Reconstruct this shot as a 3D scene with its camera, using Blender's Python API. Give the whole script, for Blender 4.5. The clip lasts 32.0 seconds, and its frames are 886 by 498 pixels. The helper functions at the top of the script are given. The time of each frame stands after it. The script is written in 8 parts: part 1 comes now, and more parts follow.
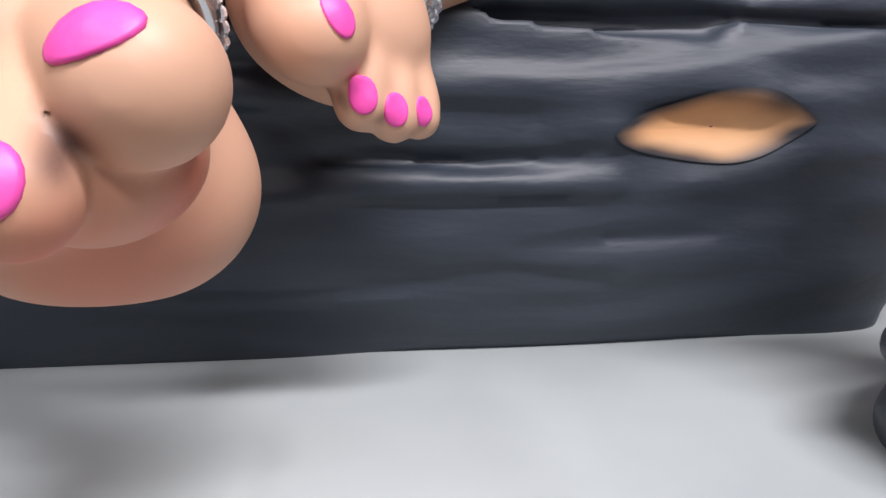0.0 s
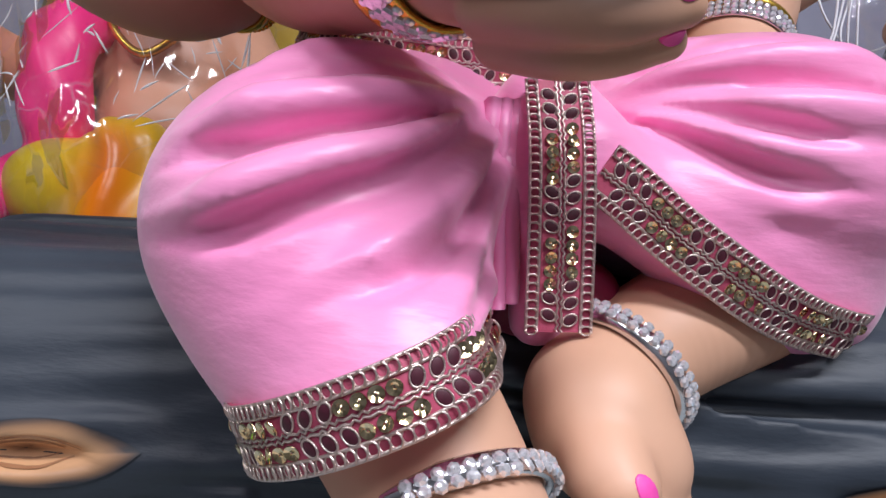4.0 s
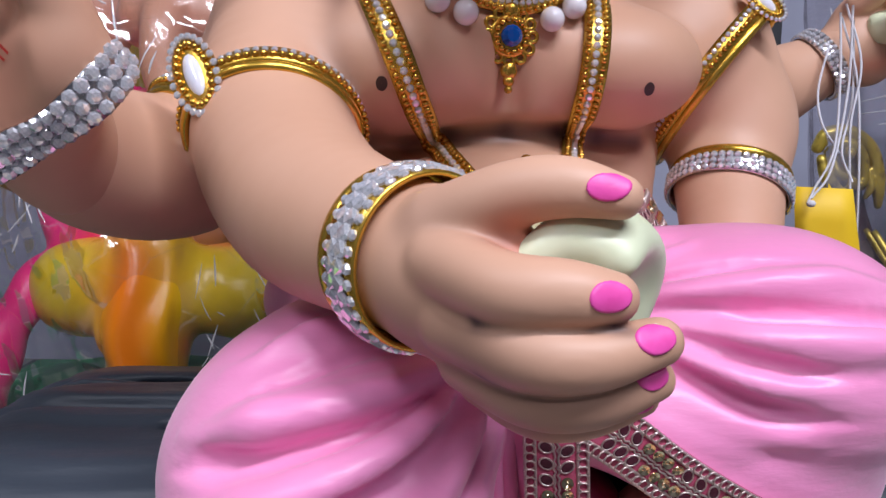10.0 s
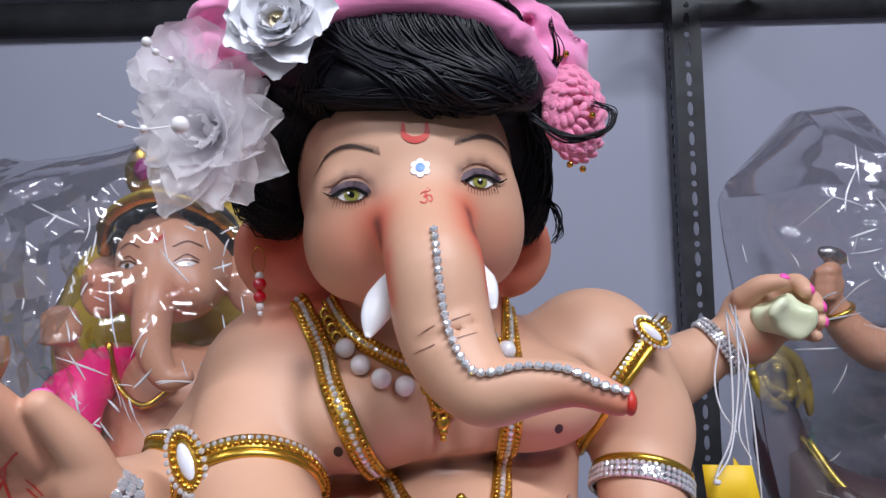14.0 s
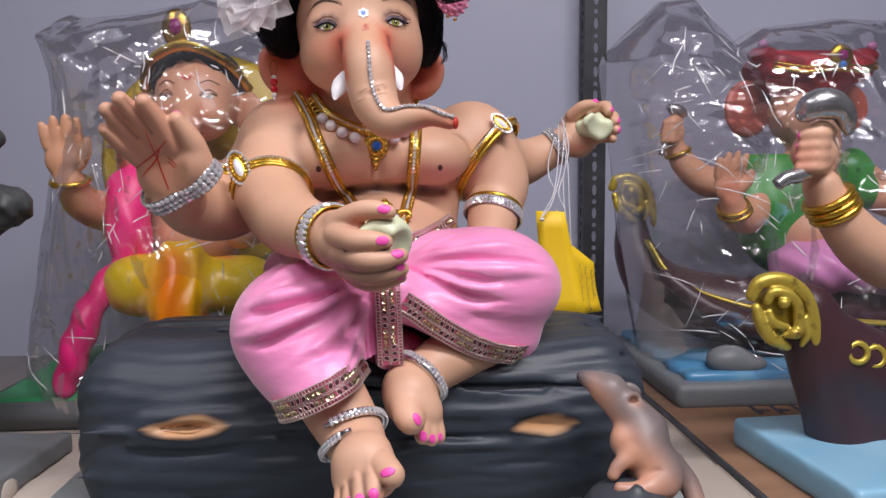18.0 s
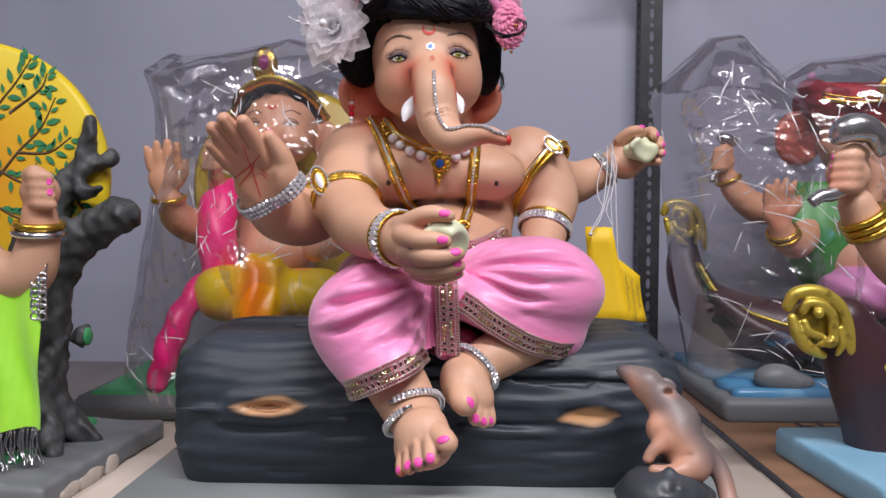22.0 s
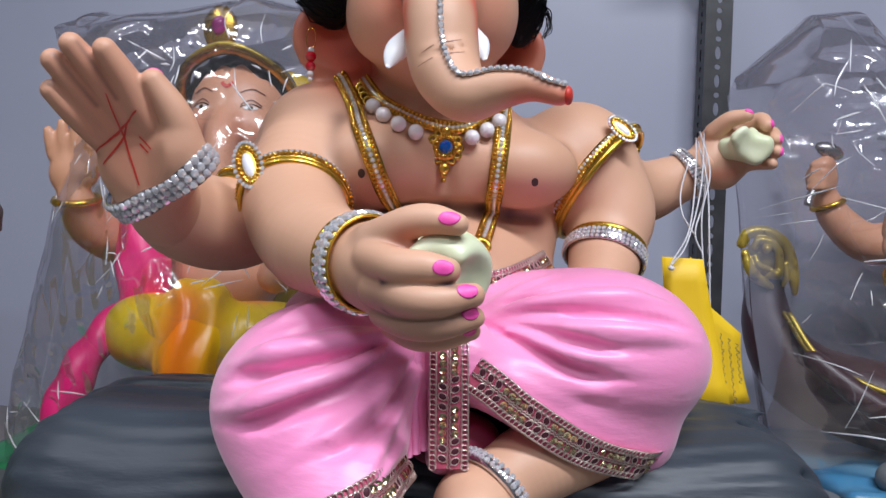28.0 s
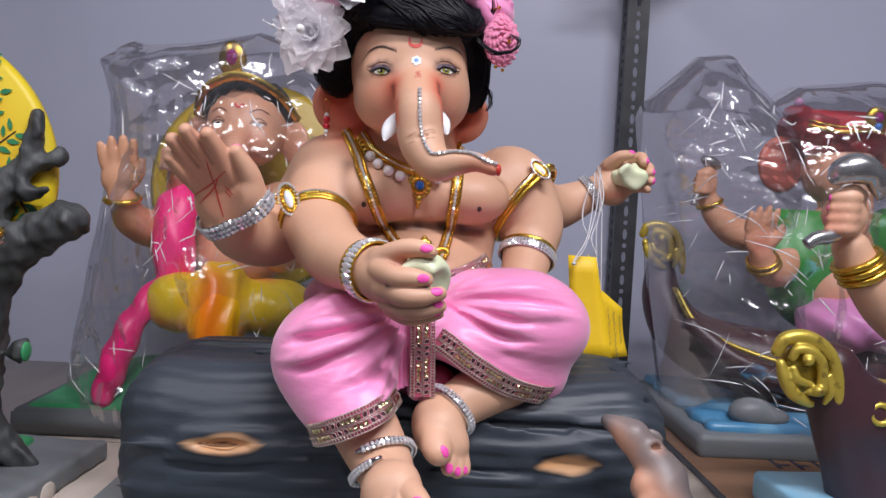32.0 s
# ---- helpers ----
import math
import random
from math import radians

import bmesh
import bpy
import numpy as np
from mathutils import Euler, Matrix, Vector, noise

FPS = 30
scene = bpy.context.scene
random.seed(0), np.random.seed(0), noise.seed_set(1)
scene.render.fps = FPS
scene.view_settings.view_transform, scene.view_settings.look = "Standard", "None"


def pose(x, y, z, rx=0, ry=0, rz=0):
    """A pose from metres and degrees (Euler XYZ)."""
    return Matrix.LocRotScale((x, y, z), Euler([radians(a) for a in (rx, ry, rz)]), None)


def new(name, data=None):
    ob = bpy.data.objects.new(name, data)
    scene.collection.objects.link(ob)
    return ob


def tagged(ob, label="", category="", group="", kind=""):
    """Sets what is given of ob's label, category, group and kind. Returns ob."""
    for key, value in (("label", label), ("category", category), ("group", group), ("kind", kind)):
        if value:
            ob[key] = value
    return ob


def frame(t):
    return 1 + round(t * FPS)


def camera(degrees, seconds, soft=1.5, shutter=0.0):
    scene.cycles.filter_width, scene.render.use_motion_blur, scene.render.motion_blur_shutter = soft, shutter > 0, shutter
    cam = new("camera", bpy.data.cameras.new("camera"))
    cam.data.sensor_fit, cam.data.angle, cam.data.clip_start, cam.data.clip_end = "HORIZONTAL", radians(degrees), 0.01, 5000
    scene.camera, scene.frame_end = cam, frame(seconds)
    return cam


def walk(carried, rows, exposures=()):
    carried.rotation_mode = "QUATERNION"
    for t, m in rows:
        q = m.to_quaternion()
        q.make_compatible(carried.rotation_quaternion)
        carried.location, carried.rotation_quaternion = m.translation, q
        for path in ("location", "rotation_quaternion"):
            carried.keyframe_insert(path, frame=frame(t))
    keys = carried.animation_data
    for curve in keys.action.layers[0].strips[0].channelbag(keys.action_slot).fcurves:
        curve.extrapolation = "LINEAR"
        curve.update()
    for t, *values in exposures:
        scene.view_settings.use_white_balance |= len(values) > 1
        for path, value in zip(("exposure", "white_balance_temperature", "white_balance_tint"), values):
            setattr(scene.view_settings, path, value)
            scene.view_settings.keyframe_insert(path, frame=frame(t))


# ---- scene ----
cam = camera(60.4, 32.0)
METRES, EYE, TILT, LEAN, TURN = 2.0, 1.115, -12.72, 0.12, -7.0
ROWS = [
    (0.0, 0.0, 0.0, 0.0, 0.0, 0.0, -0.0),
    (0.5, -0.0183, -0.0043, 0.0043, 1.05, 0.56, -2.33),
    (1.0, -0.0191, -0.0111, 0.0065, 2.1, 1.49, -3.53),
    (1.5, -0.0188, -0.0164, 0.0053, 2.12, 2.16, -4.51),
    (2.0, -0.0238, -0.0193, 0.0039, 2.17, 2.94, -5.17),
    (2.5, -0.0265, -0.0219, 0.0132, 2.27, 3.99, -5.33),
    (3.0, -0.0297, -0.0207, 0.0202, 2.6, 4.92, -5.11),
    (3.5, -0.0306, -0.0232, 0.0297, 3.38, 6.05, -5.03),
    (4.0, -0.0335, -0.0309, 0.043, 4.2, 7.39, -4.89),
    (4.5, -0.0305, -0.0344, 0.0523, 4.71, 8.71, -4.47),
    (6.5, -0.0162, -0.0281, 0.0865, 16.8, 6.78, -2.73),
    (7.0, -0.0033, -0.0271, 0.096, 22.16, 5.18, -3.99),
    (7.5, 0.0126, -0.043, 0.0907, 25.78, 3.93, -5.38),
    (8.0, 0.0278, -0.0626, 0.0841, 24.71, 3.5, -6.41),
    (8.5, 0.0039, -0.0719, 0.0813, 19.15, 4.07, -6.29),
    (9.0, -0.0179, -0.06, 0.0854, 13.68, 4.64, -4.82),
    (9.5, -0.0215, -0.0475, 0.0887, 9.02, 4.83, -2.94),
    (10.0, -0.0304, -0.0411, 0.092, 6.45, 4.54, -2.24),
    (10.5, -0.0374, -0.0295, 0.0999, 5.4, 4.0, -2.25),
    (11.0, -0.0307, -0.019, 0.1132, 5.37, 3.95, -1.93),
    (11.5, -0.0249, -0.0251, 0.1222, 5.68, 5.46, -1.33),
    (12.0, -0.0215, -0.0326, 0.1275, 6.12, 7.71, -0.88),
    (12.5, -0.0201, -0.0393, 0.1337, 6.56, 10.37, -0.56),
    (13.0, -0.0159, -0.0502, 0.1391, 6.84, 12.95, -0.3),
    (13.5, -0.0162, -0.0686, 0.139, 6.63, 15.03, 0.09),
    (15.5, -0.0111, -0.1413, 0.1245, 0.95, 14.78, 1.36),
    (16.0, -0.0038, -0.164, 0.1198, 0.95, 12.17, 0.92),
    (16.5, 0.001, -0.179, 0.1087, 2.11, 9.7, 0.8),
    (17.0, 0.01, -0.1965, 0.0825, 3.43, 7.9, 0.81),
    (17.5, 0.0182, -0.2178, 0.0656, 3.96, 7.08, 0.37),
    (18.0, 0.0181, -0.2371, 0.0539, 3.4, 7.5, -0.48),
    (18.5, 0.0216, -0.2605, 0.0469, 3.52, 8.52, -1.29),
    (19.0, 0.0172, -0.2674, 0.0398, 4.42, 9.49, -1.63),
    (19.5, 0.0159, -0.2825, 0.0393, 5.4, 10.17, -1.55),
    (20.0, 0.0176, -0.2975, 0.0374, 5.76, 11.09, -1.26),
    (20.5, 0.0201, -0.2954, 0.0382, 5.85, 12.48, -1.16),
    (21.0, 0.023, -0.2917, 0.0367, 6.32, 12.41, -1.39),
    (21.5, 0.0252, -0.2901, 0.0341, 7.13, 11.47, -1.79),
    (22.0, 0.0261, -0.2755, 0.0314, 8.05, 10.31, -2.22),
    (22.5, 0.0279, -0.2605, 0.0265, 8.54, 9.42, -2.57),
    (23.0, 0.0257, -0.2549, 0.0233, 8.26, 9.34, -2.56),
    (23.5, 0.0283, -0.2387, 0.0217, 7.36, 9.22, -2.3),
    (24.0, 0.0294, -0.2259, 0.0215, 7.12, 9.19, -1.98),
    (24.5, 0.025, -0.2227, 0.0204, 7.6, 9.31, -1.46),
    (26.5, 0.0049, -0.1362, 0.0372, 8.23, 9.92, -2.69),
    (27.0, 0.0028, -0.1323, 0.0485, 6.96, 11.0, -3.22),
    (27.5, 0.001, -0.1291, 0.0581, 7.2, 12.21, -3.79),
    (28.0, 0.0052, -0.1243, 0.0606, 8.28, 12.58, -4.34),
    (28.5, -0.0023, -0.1218, 0.0571, 9.97, 12.24, -4.54),
    (29.0, 0.0011, -0.1256, 0.0635, 10.41, 12.68, -3.74),
    (29.5, 0.0169, -0.1523, 0.077, 10.28, 13.68, -2.71),
    (30.0, 0.0148, -0.1783, 0.0775, 9.13, 14.01, -2.24),
    (30.5, 0.0149, -0.1982, 0.0736, 7.69, 12.35, -2.37),
    (31.0, 0.0177, -0.2162, 0.0626, 6.79, 10.26, -2.54),
    (31.5, 0.0166, -0.227, 0.0534, 6.02, 9.25, -3.04),
    (32.0, 0.0134, -0.2525, 0.0559, 4.73, 9.64, -4.17),
]
walk(cam, [(t, pose(0, 0, EYE, TILT, LEAN, TURN) @ pose(METRES * x, METRES * y, METRES * z, 90 + pitch, roll, yaw)) for t, x, y, z, yaw, pitch, roll in ROWS],
     [(0.0, 0.65, 6900, 14), (0.5, 0.40, 6700, 12), (1.0, 0.28, 6500, 10), (2.0, 0.25, 6500, 10), (3.0, 0.22, 6450, 10), (4.5, 0.08, 6450, 12), (7.0, 0.0, 6300, 13), (8.0, -0.06, 6250, 14), (9.0, 0.04, 6200, 15), (10.0, -0.03, 6200, 14), (11.0, -0.12, 6200, 11), (12.0, -0.22, 6150, 9), (13.0, -0.03, 6100, 8), (15.5, 0.0, 6600, 13),
      (19.0, 0.0, 6900, 14), (24.5, 0.0, 6900, 14), (27.0, 0.14, 6350, 7), (29.0, 0.05, 6350, 8), (30.5, 0.05, 6500, 10), (32.0, 0.06, 6650, 12)])

# ---- light ----
world = bpy.data.worlds.new("world")
world.use_nodes = True
scene.world = world
wn = world.node_tree.nodes
wn["Background"].inputs[0].default_value = (0.75, 0.82, 1.0, 1)
wn["Background"].inputs[1].default_value = 0.010


def tube_lamp(x, y, z, length, watts, yaw=0.0, width=0.12):
    data = bpy.data.lights.new("tube_lamp_light", "AREA")
    data.shape, data.size, data.size_y, data.energy = "RECTANGLE", length, width, watts
    data.color = (0.91, 0.925, 1.0)
    lamp = new("tube_lamp_light", data)
    lamp.matrix_world = pose(x, y, z, 0, 0, yaw)
    return lamp


tube_lamp(0.55, -0.70, 2.85, 1.3, 50, 0)
tube_lamp(-1.2, -0.75, 2.85, 1.3, 18.5, 90)
tube_lamp(0.2, -1.75, 2.85, 1.3, 23, 0)

# ---- clay: solids blended on a grid, then skinned ----
def smin(a, b, k):
    g = np.maximum(k - np.abs(a - b), 0) / k
    return np.minimum(a, b) - g * g * k * 0.25


def rotm(rx, ry, rz):
    return np.array(Euler([radians(a) for a in (rx, ry, rz)]).to_matrix())


def spline(pts, m=6):
    p = np.array(pts, float)
    if len(p) < 3:
        return np.array([p[0] + (p[-1] - p[0]) * i / m for i in range(m + 1)])
    q = np.vstack([2 * p[0] - p[1], p, 2 * p[-1] - p[-2]])
    out = []
    for i in range(1, len(q) - 2):
        for j in range(m):
            t = j / m
            out.append(0.5 * (2 * q[i] + (q[i + 1] - q[i - 1]) * t + (2 * q[i - 1] - 5 * q[i] + 4 * q[i + 1] - q[i + 2]) * t * t
                              + (3 * q[i] - q[i - 1] - 3 * q[i + 1] + q[i + 2]) * t ** 3))
    out.append(p[-1])
    return np.array(out)


def resample(path, step=None, count=None):
    path = np.array(path, float)
    seg = np.linalg.norm(np.diff(path[:, :3], axis=0), axis=1)
    s = np.concatenate([[0], np.cumsum(seg)])
    n = count or max(2, int(round(s[-1] / step)) + 1)
    u = np.linspace(0, s[-1], n)
    return np.stack([np.interp(u, s, path[:, i]) for i in range(path.shape[1])], 1)


def unit(v):
    v = np.array(v, float)
    return v / (np.linalg.norm(v, axis=-1, keepdims=True) + 1e-12)


class Clay:
    def __init__(self, lo, hi, h, far=0.02):
        self.lo, self.h, self.far = np.array(lo, float), h, far
        self.n = np.ceil((np.array(hi) - self.lo) / h).astype(int) + 1
        self.F = np.full(self.n, far, np.float32)
        self.ax = [(self.lo[i] + h * np.arange(self.n[i])).astype(np.float32) for i in range(3)]

    def put(self, fn, lo, hi, k=0.01, cut=False):
        pad = self.far
        a = [int(np.clip((lo[i] - pad - self.lo[i]) / self.h, 0, self.n[i])) for i in range(3)]
        b = [int(np.clip((hi[i] + pad - self.lo[i]) / self.h + 2, 0, self.n[i])) for i in range(3)]
        if any(b[i] - a[i] < 2 for i in range(3)):
            return self
        X = self.ax[0][a[0]:b[0], None, None]
        Y = self.ax[1][None, a[1]:b[1], None]
        Z = self.ax[2][None, None, a[2]:b[2]]
        d = fn(X, Y, Z)
        v = self.F[a[0]:b[0], a[1]:b[1], a[2]:b[2]]
        v[...] = -smin(-v, d, k) if cut else smin(v, d, k)
        return self

    def ball(self, c, r, rot=(0, 0, 0), k=0.01, cut=False):
        r = np.array([r] * 3 if np.isscalar(r) else r, float)
        m, big = rot if isinstance(rot, np.ndarray) else rotm(*rot), max(r)

        def fn(X, Y, Z):
            x, y, z = X - c[0], Y - c[1], Z - c[2]
            u = [(m[0, i] * x + m[1, i] * y + m[2, i] * z) / r[i] for i in range(3)]
            k0 = np.sqrt(u[0] ** 2 + u[1] ** 2 + u[2] ** 2) + 1e-6
            k1 = np.sqrt((u[0] / r[0]) ** 2 + (u[1] / r[1]) ** 2 + (u[2] / r[2]) ** 2) + 1e-6
            return (k0 * (k0 - 1) / k1).astype(np.float32)
        return self.put(fn, np.array(c) - big, np.array(c) + big, k, cut)

    def limb(self, pts, rads, k=0.01, m=8, cut=False):
        q = spline([(*p, r) for p, r in zip(pts, rads)], m)
        p, r = q[:, :3], q[:, 3]

        pad = self.far * 1.3

        def fn(X, Y, Z):
            x0, y0, z0 = X.ravel(), Y.ravel(), Z.ravel()
            best = np.full((len(x0), len(y0), len(z0)), self.far * 1.3, np.float32)
            for i in range(len(p) - 1):
                a, d = p[i].astype(np.float32), (p[i + 1] - p[i]).astype(np.float32)
                rr = max(r[i], r[i + 1]) + pad
                lo, hi = np.minimum(p[i], p[i + 1]) - rr, np.maximum(p[i], p[i + 1]) + rr
                sl = [slice(*np.searchsorted(q, (lo[j], hi[j]))) for j, q in enumerate((x0, y0, z0))]
                x, y, z = x0[sl[0]][:, None, None] - a[0], y0[sl[1]][None, :, None] - a[1], z0[sl[2]][None, None, :] - a[2]
                t = np.clip((x * d[0] + y * d[1] + z * d[2]) * np.float32(1 / (float(d @ d) + 1e-12)), 0, 1)
                e = np.sqrt((x - t * d[0]) ** 2 + (y - t * d[1]) ** 2 + (z - t * d[2]) ** 2) - (np.float32(r[i]) + np.float32(r[i + 1] - r[i]) * t)
                v = best[sl[0], sl[1], sl[2]]
                np.minimum(v, e, out=v)
            return best
        big = r.max()
        return self.put(fn, p.min(0) - big, p.max(0) + big, k, cut)

    def box(self, c, half, rot=(0, 0, 0), rnd=0.005, k=0.005, cut=False):
        m, hf = rot if isinstance(rot, np.ndarray) else rotm(*rot), np.array(half) - rnd
        big = float(np.linalg.norm(half))

        def fn(X, Y, Z):
            x, y, z = X - c[0], Y - c[1], Z - c[2]
            u = [np.abs(m[0, i] * x + m[1, i] * y + m[2, i] * z) - hf[i] for i in range(3)]
            o = np.sqrt(sum(np.maximum(w, 0) ** 2 for w in u))
            return (o + np.minimum(np.maximum(u[0], np.maximum(u[1], u[2])), 0) - rnd).astype(np.float32)
        return self.put(fn, np.array(c) - big, np.array(c) + big, k, cut)

    def warp(self, fn):
        X, Y, Z = self.ax[0][:, None, None], self.ax[1][None, :, None], self.ax[2][None, None, :]
        self.F += fn(X, Y, Z).astype(np.float32)
        return self

    def sample(self, P):
        g = (np.atleast_2d(P) - self.lo) / self.h
        g = np.clip(g, 0, self.n - 1.001)
        i = g.astype(int)
        f = g - i
        out = 0
        for dx in (0, 1):
            for dy in (0, 1):
                for dz in (0, 1):
                    w = (f[:, 0] if dx else 1 - f[:, 0]) * (f[:, 1] if dy else 1 - f[:, 1]) * (f[:, 2] if dz else 1 - f[:, 2])
                    out = out + w * self.F[i[:, 0] + dx, i[:, 1] + dy, i[:, 2] + dz]
        return out

    def normal(self, P, e=None):
        e = e or 1.5 * self.h
        P = np.atleast_2d(np.array(P, float))
        return unit(np.stack([self.sample(P + e * np.eye(3)[i]) - self.sample(P - e * np.eye(3)[i]) for i in range(3)], 1))

    def snap(self, P, off=0.0):
        P = np.atleast_2d(np.array(P, float)).copy()
        for _ in range(6):
            P -= np.clip(self.sample(P) - off, -0.01, 0.01)[:, None] * self.normal(P)
        return P

    def front(self, x, z, way=(0, 1, 0), y0=None):
        """The first place of the skin met from the front, at each x and z."""
        x, z = np.atleast_1d(x), np.atleast_1d(z)
        P = np.stack([x, np.full(len(x), self.lo[1] if y0 is None else y0), z], 1).astype(float)
        live = np.ones(len(P), bool)
        for _ in range(int(self.n[1] * 1.5)):
            d = self.sample(P[live])
            i = np.flatnonzero(live)
            live[i[d <= 0]] = False
            i, d = i[d > 0], d[d > 0]
            if not len(i):
                break
            P[i] += np.array(way) * np.maximum(d, self.h * 0.3)[:, None] * 0.7
        return self.snap(P)

    def skin(self, relax=2):
        F, n = self.F, self.n
        s = F < 0
        c = [F[dx:n[0] - 1 + dx, dy:n[1] - 1 + dy, dz:n[2] - 1 + dz] for dx in (0, 1) for dy in (0, 1) for dz in (0, 1)]
        cnt = sum((q < 0).astype(np.int8) for q in c)
        mixed = (cnt > 0) & (cnt < 8)
        idx = np.argwhere(mixed)
        vals = np.stack([q[mixed] for q in c], 1)
        offs = np.array([(a, b, d) for a in (0, 1) for b in (0, 1) for d in (0, 1)], float)
        acc, num = np.zeros((len(idx), 3)), np.zeros(len(idx))
        for i in range(8):
            for j in range(i + 1, 8):
                if np.abs(offs[i] - offs[j]).sum() == 1:
                    a, b = vals[:, i], vals[:, j]
                    hit = (a < 0) != (b < 0)
                    t = (a / np.where(hit, a - b, 1))[:, None]
                    acc += np.where(hit[:, None], offs[i] + t * (offs[j] - offs[i]), 0)
                    num += hit
        V = self.lo + (idx + acc / num[:, None]) * self.h
        ids = np.full(mixed.shape, -1, np.int64)
        ids[mixed] = np.arange(len(idx))
        quads = []
        for ax in range(3):
            sl0 = [slice(1, n[i] - 1) for i in range(3)]
            sl1 = list(sl0)
            sl0[ax], sl1[ax] = slice(0, n[ax] - 1), slice(1, n[ax])
            a, b = s[tuple(sl0)], s[tuple(sl1)]
            e = np.argwhere(a != b)
            flip = a[a != b]
            base = e.copy()
            for i in range(3):
                if i != ax:
                    base[:, i] += 1
            u, w = (ax + 1) % 3, (ax + 2) % 3
            def cell(du, dw):
                q = base.copy()
                q[:, u] -= du
                q[:, w] -= dw
                return ids[q[:, 0], q[:, 1], q[:, 2]]
            q = np.stack([cell(1, 1), cell(0, 1), cell(0, 0), cell(1, 0)], 1)
            q[~flip] = q[~flip][:, ::-1]
            quads.append(q)
        Q = np.vstack(quads)
        Q = Q[(Q >= 0).all(1)]
        for f in (0.5, -0.35) * relax:
            acc, num = np.zeros_like(V), np.zeros(len(V))
            for i in range(4):
                a, b = Q[:, i], Q[:, (i + 1) % 4]
                for j in range(3):
                    acc[:, j] += np.bincount(a, V[b, j], len(V)) + np.bincount(b, V[a, j], len(V))
                num += np.bincount(a, minlength=len(V)) + np.bincount(b, minlength=len(V))
            V = V + f * (acc / np.maximum(num, 1)[:, None] - V)
        return V, Q


# ---- small meshes as arrays ----
def merge(parts):
    V, F, o = [], [], 0
    for v, f in parts:
        V.append(np.asarray(v, float))
        F += [tuple(int(i) + o for i in q) for q in f]
        o += len(v)
    return np.vstack(V), F


def grid_faces(nu, nv, wrap_u=False, wrap_v=False):
    F = []
    for i in range(nu if wrap_u else nu - 1):
        for j in range(nv if wrap_v else nv - 1):
            a, b = i * nv + j, ((i + 1) % nu) * nv + j
            c, d = ((i + 1) % nu) * nv + (j + 1) % nv, i * nv + (j + 1) % nv
            F.append((a, b, c, d))
    return F


def globe(r=1.0, nu=8, nv=6):
    r = np.array([r] * 3 if np.isscalar(r) else r, float)
    V = [(0, 0, 1)]
    for i in range(1, nv):
        for j in range(nu):
            a, b = math.pi * i / nv, 2 * math.pi * j / nu
            V.append((math.sin(a) * math.cos(b), math.sin(a) * math.sin(b), math.cos(a)))
    V.append((0, 0, -1))
    F = [(0, 1 + j, 1 + (j + 1) % nu) for j in range(nu)]
    for i in range(nv - 2):
        for j in range(nu):
            a = 1 + i * nu
            F.append((a + j, a + nu + j, a + nu + (j + 1) % nu, a + (j + 1) % nu))
    last = len(V) - 1
    F += [(last - nu + (j + 1) % nu, last - nu + j, last) for j in range(nu)]
    return np.array(V) * r, F


def frames_along(path, hint=None):
    p = np.array(path, float)
    t = unit(np.gradient(p, axis=0))
    nrm = []
    v = np.array(hint if hint is not None else (0, 0, 1.0))
    if abs(v @ t[0]) > 0.95:
        v = np.array((1.0, 0, 0))
    for i in range(len(p)):
        v = unit(v - t[i] * (v @ t[i]))
        nrm.append(v)
    nrm = np.array(nrm)
    return t, nrm, np.cross(t, nrm)


def tube(path, rad, sides=8, closed=False, flat=1.0, hint=None, normals=None):
    p = np.array(path, float)
    rad = np.full(len(p), rad) if np.isscalar(rad) else np.array(rad)
    if closed:
        t = unit(np.roll(p, -1, 0) - np.roll(p, 1, 0))
        n = normals if normals is not None else frames_along(p, hint)[1]
        n = unit(n - t * (n * t).sum(1, keepdims=True))
        b = np.cross(t, n)
    else:
        t, n, b = frames_along(p, hint)
        if normals is not None:
            n = unit(normals - t * (normals * t).sum(1, keepdims=True))
            b = np.cross(t, n)
    a = np.linspace(0, 2 * math.pi, sides, endpoint=False)
    V = (p[:, None] + rad[:, None, None] * (np.cos(a)[None, :, None] * b[:, None] + flat * np.sin(a)[None, :, None] * n[:, None])).reshape(-1, 3)
    F = [q[::-1] for q in grid_faces(len(p), sides, closed, True)]
    if not closed:
        F += [tuple(range(sides)), tuple(range(len(V) - 1, len(V) - sides - 1, -1))]
    return V, F


def ribbon(path, normals, width, thick=0.0012, across=4):
    """A band of cloth or foil along a path, lying on the given normals."""
    p, n = np.array(path, float), unit(normals)
    t = unit(np.gradient(p, axis=0))
    b = np.cross(t, n)
    width = np.full(len(p), width) if np.isscalar(width) else np.array(width)
    u = np.linspace(-0.5, 0.5, across + 1)
    top = (p[:, None] + b[:, None] * (u[None, :, None] * width[:, None, None]) + n[:, None] * thick).reshape(-1, 3)
    bot = top - np.repeat(n, across + 1, 0) * thick
    m, k = len(top), across + 1
    F = [q[::-1] for q in grid_faces(len(p), k)]
    G = [tuple(i + m for i in q[::-1]) for q in F]
    E = []
    for i in range(len(p) - 1):
        for j in (0, across):
            a, c = i * k + j, (i + 1) * k + j
            q = (a, a + m, c + m, c)
            E.append(q if j else q[::-1])
    return np.vstack([top, bot]), F + G + E


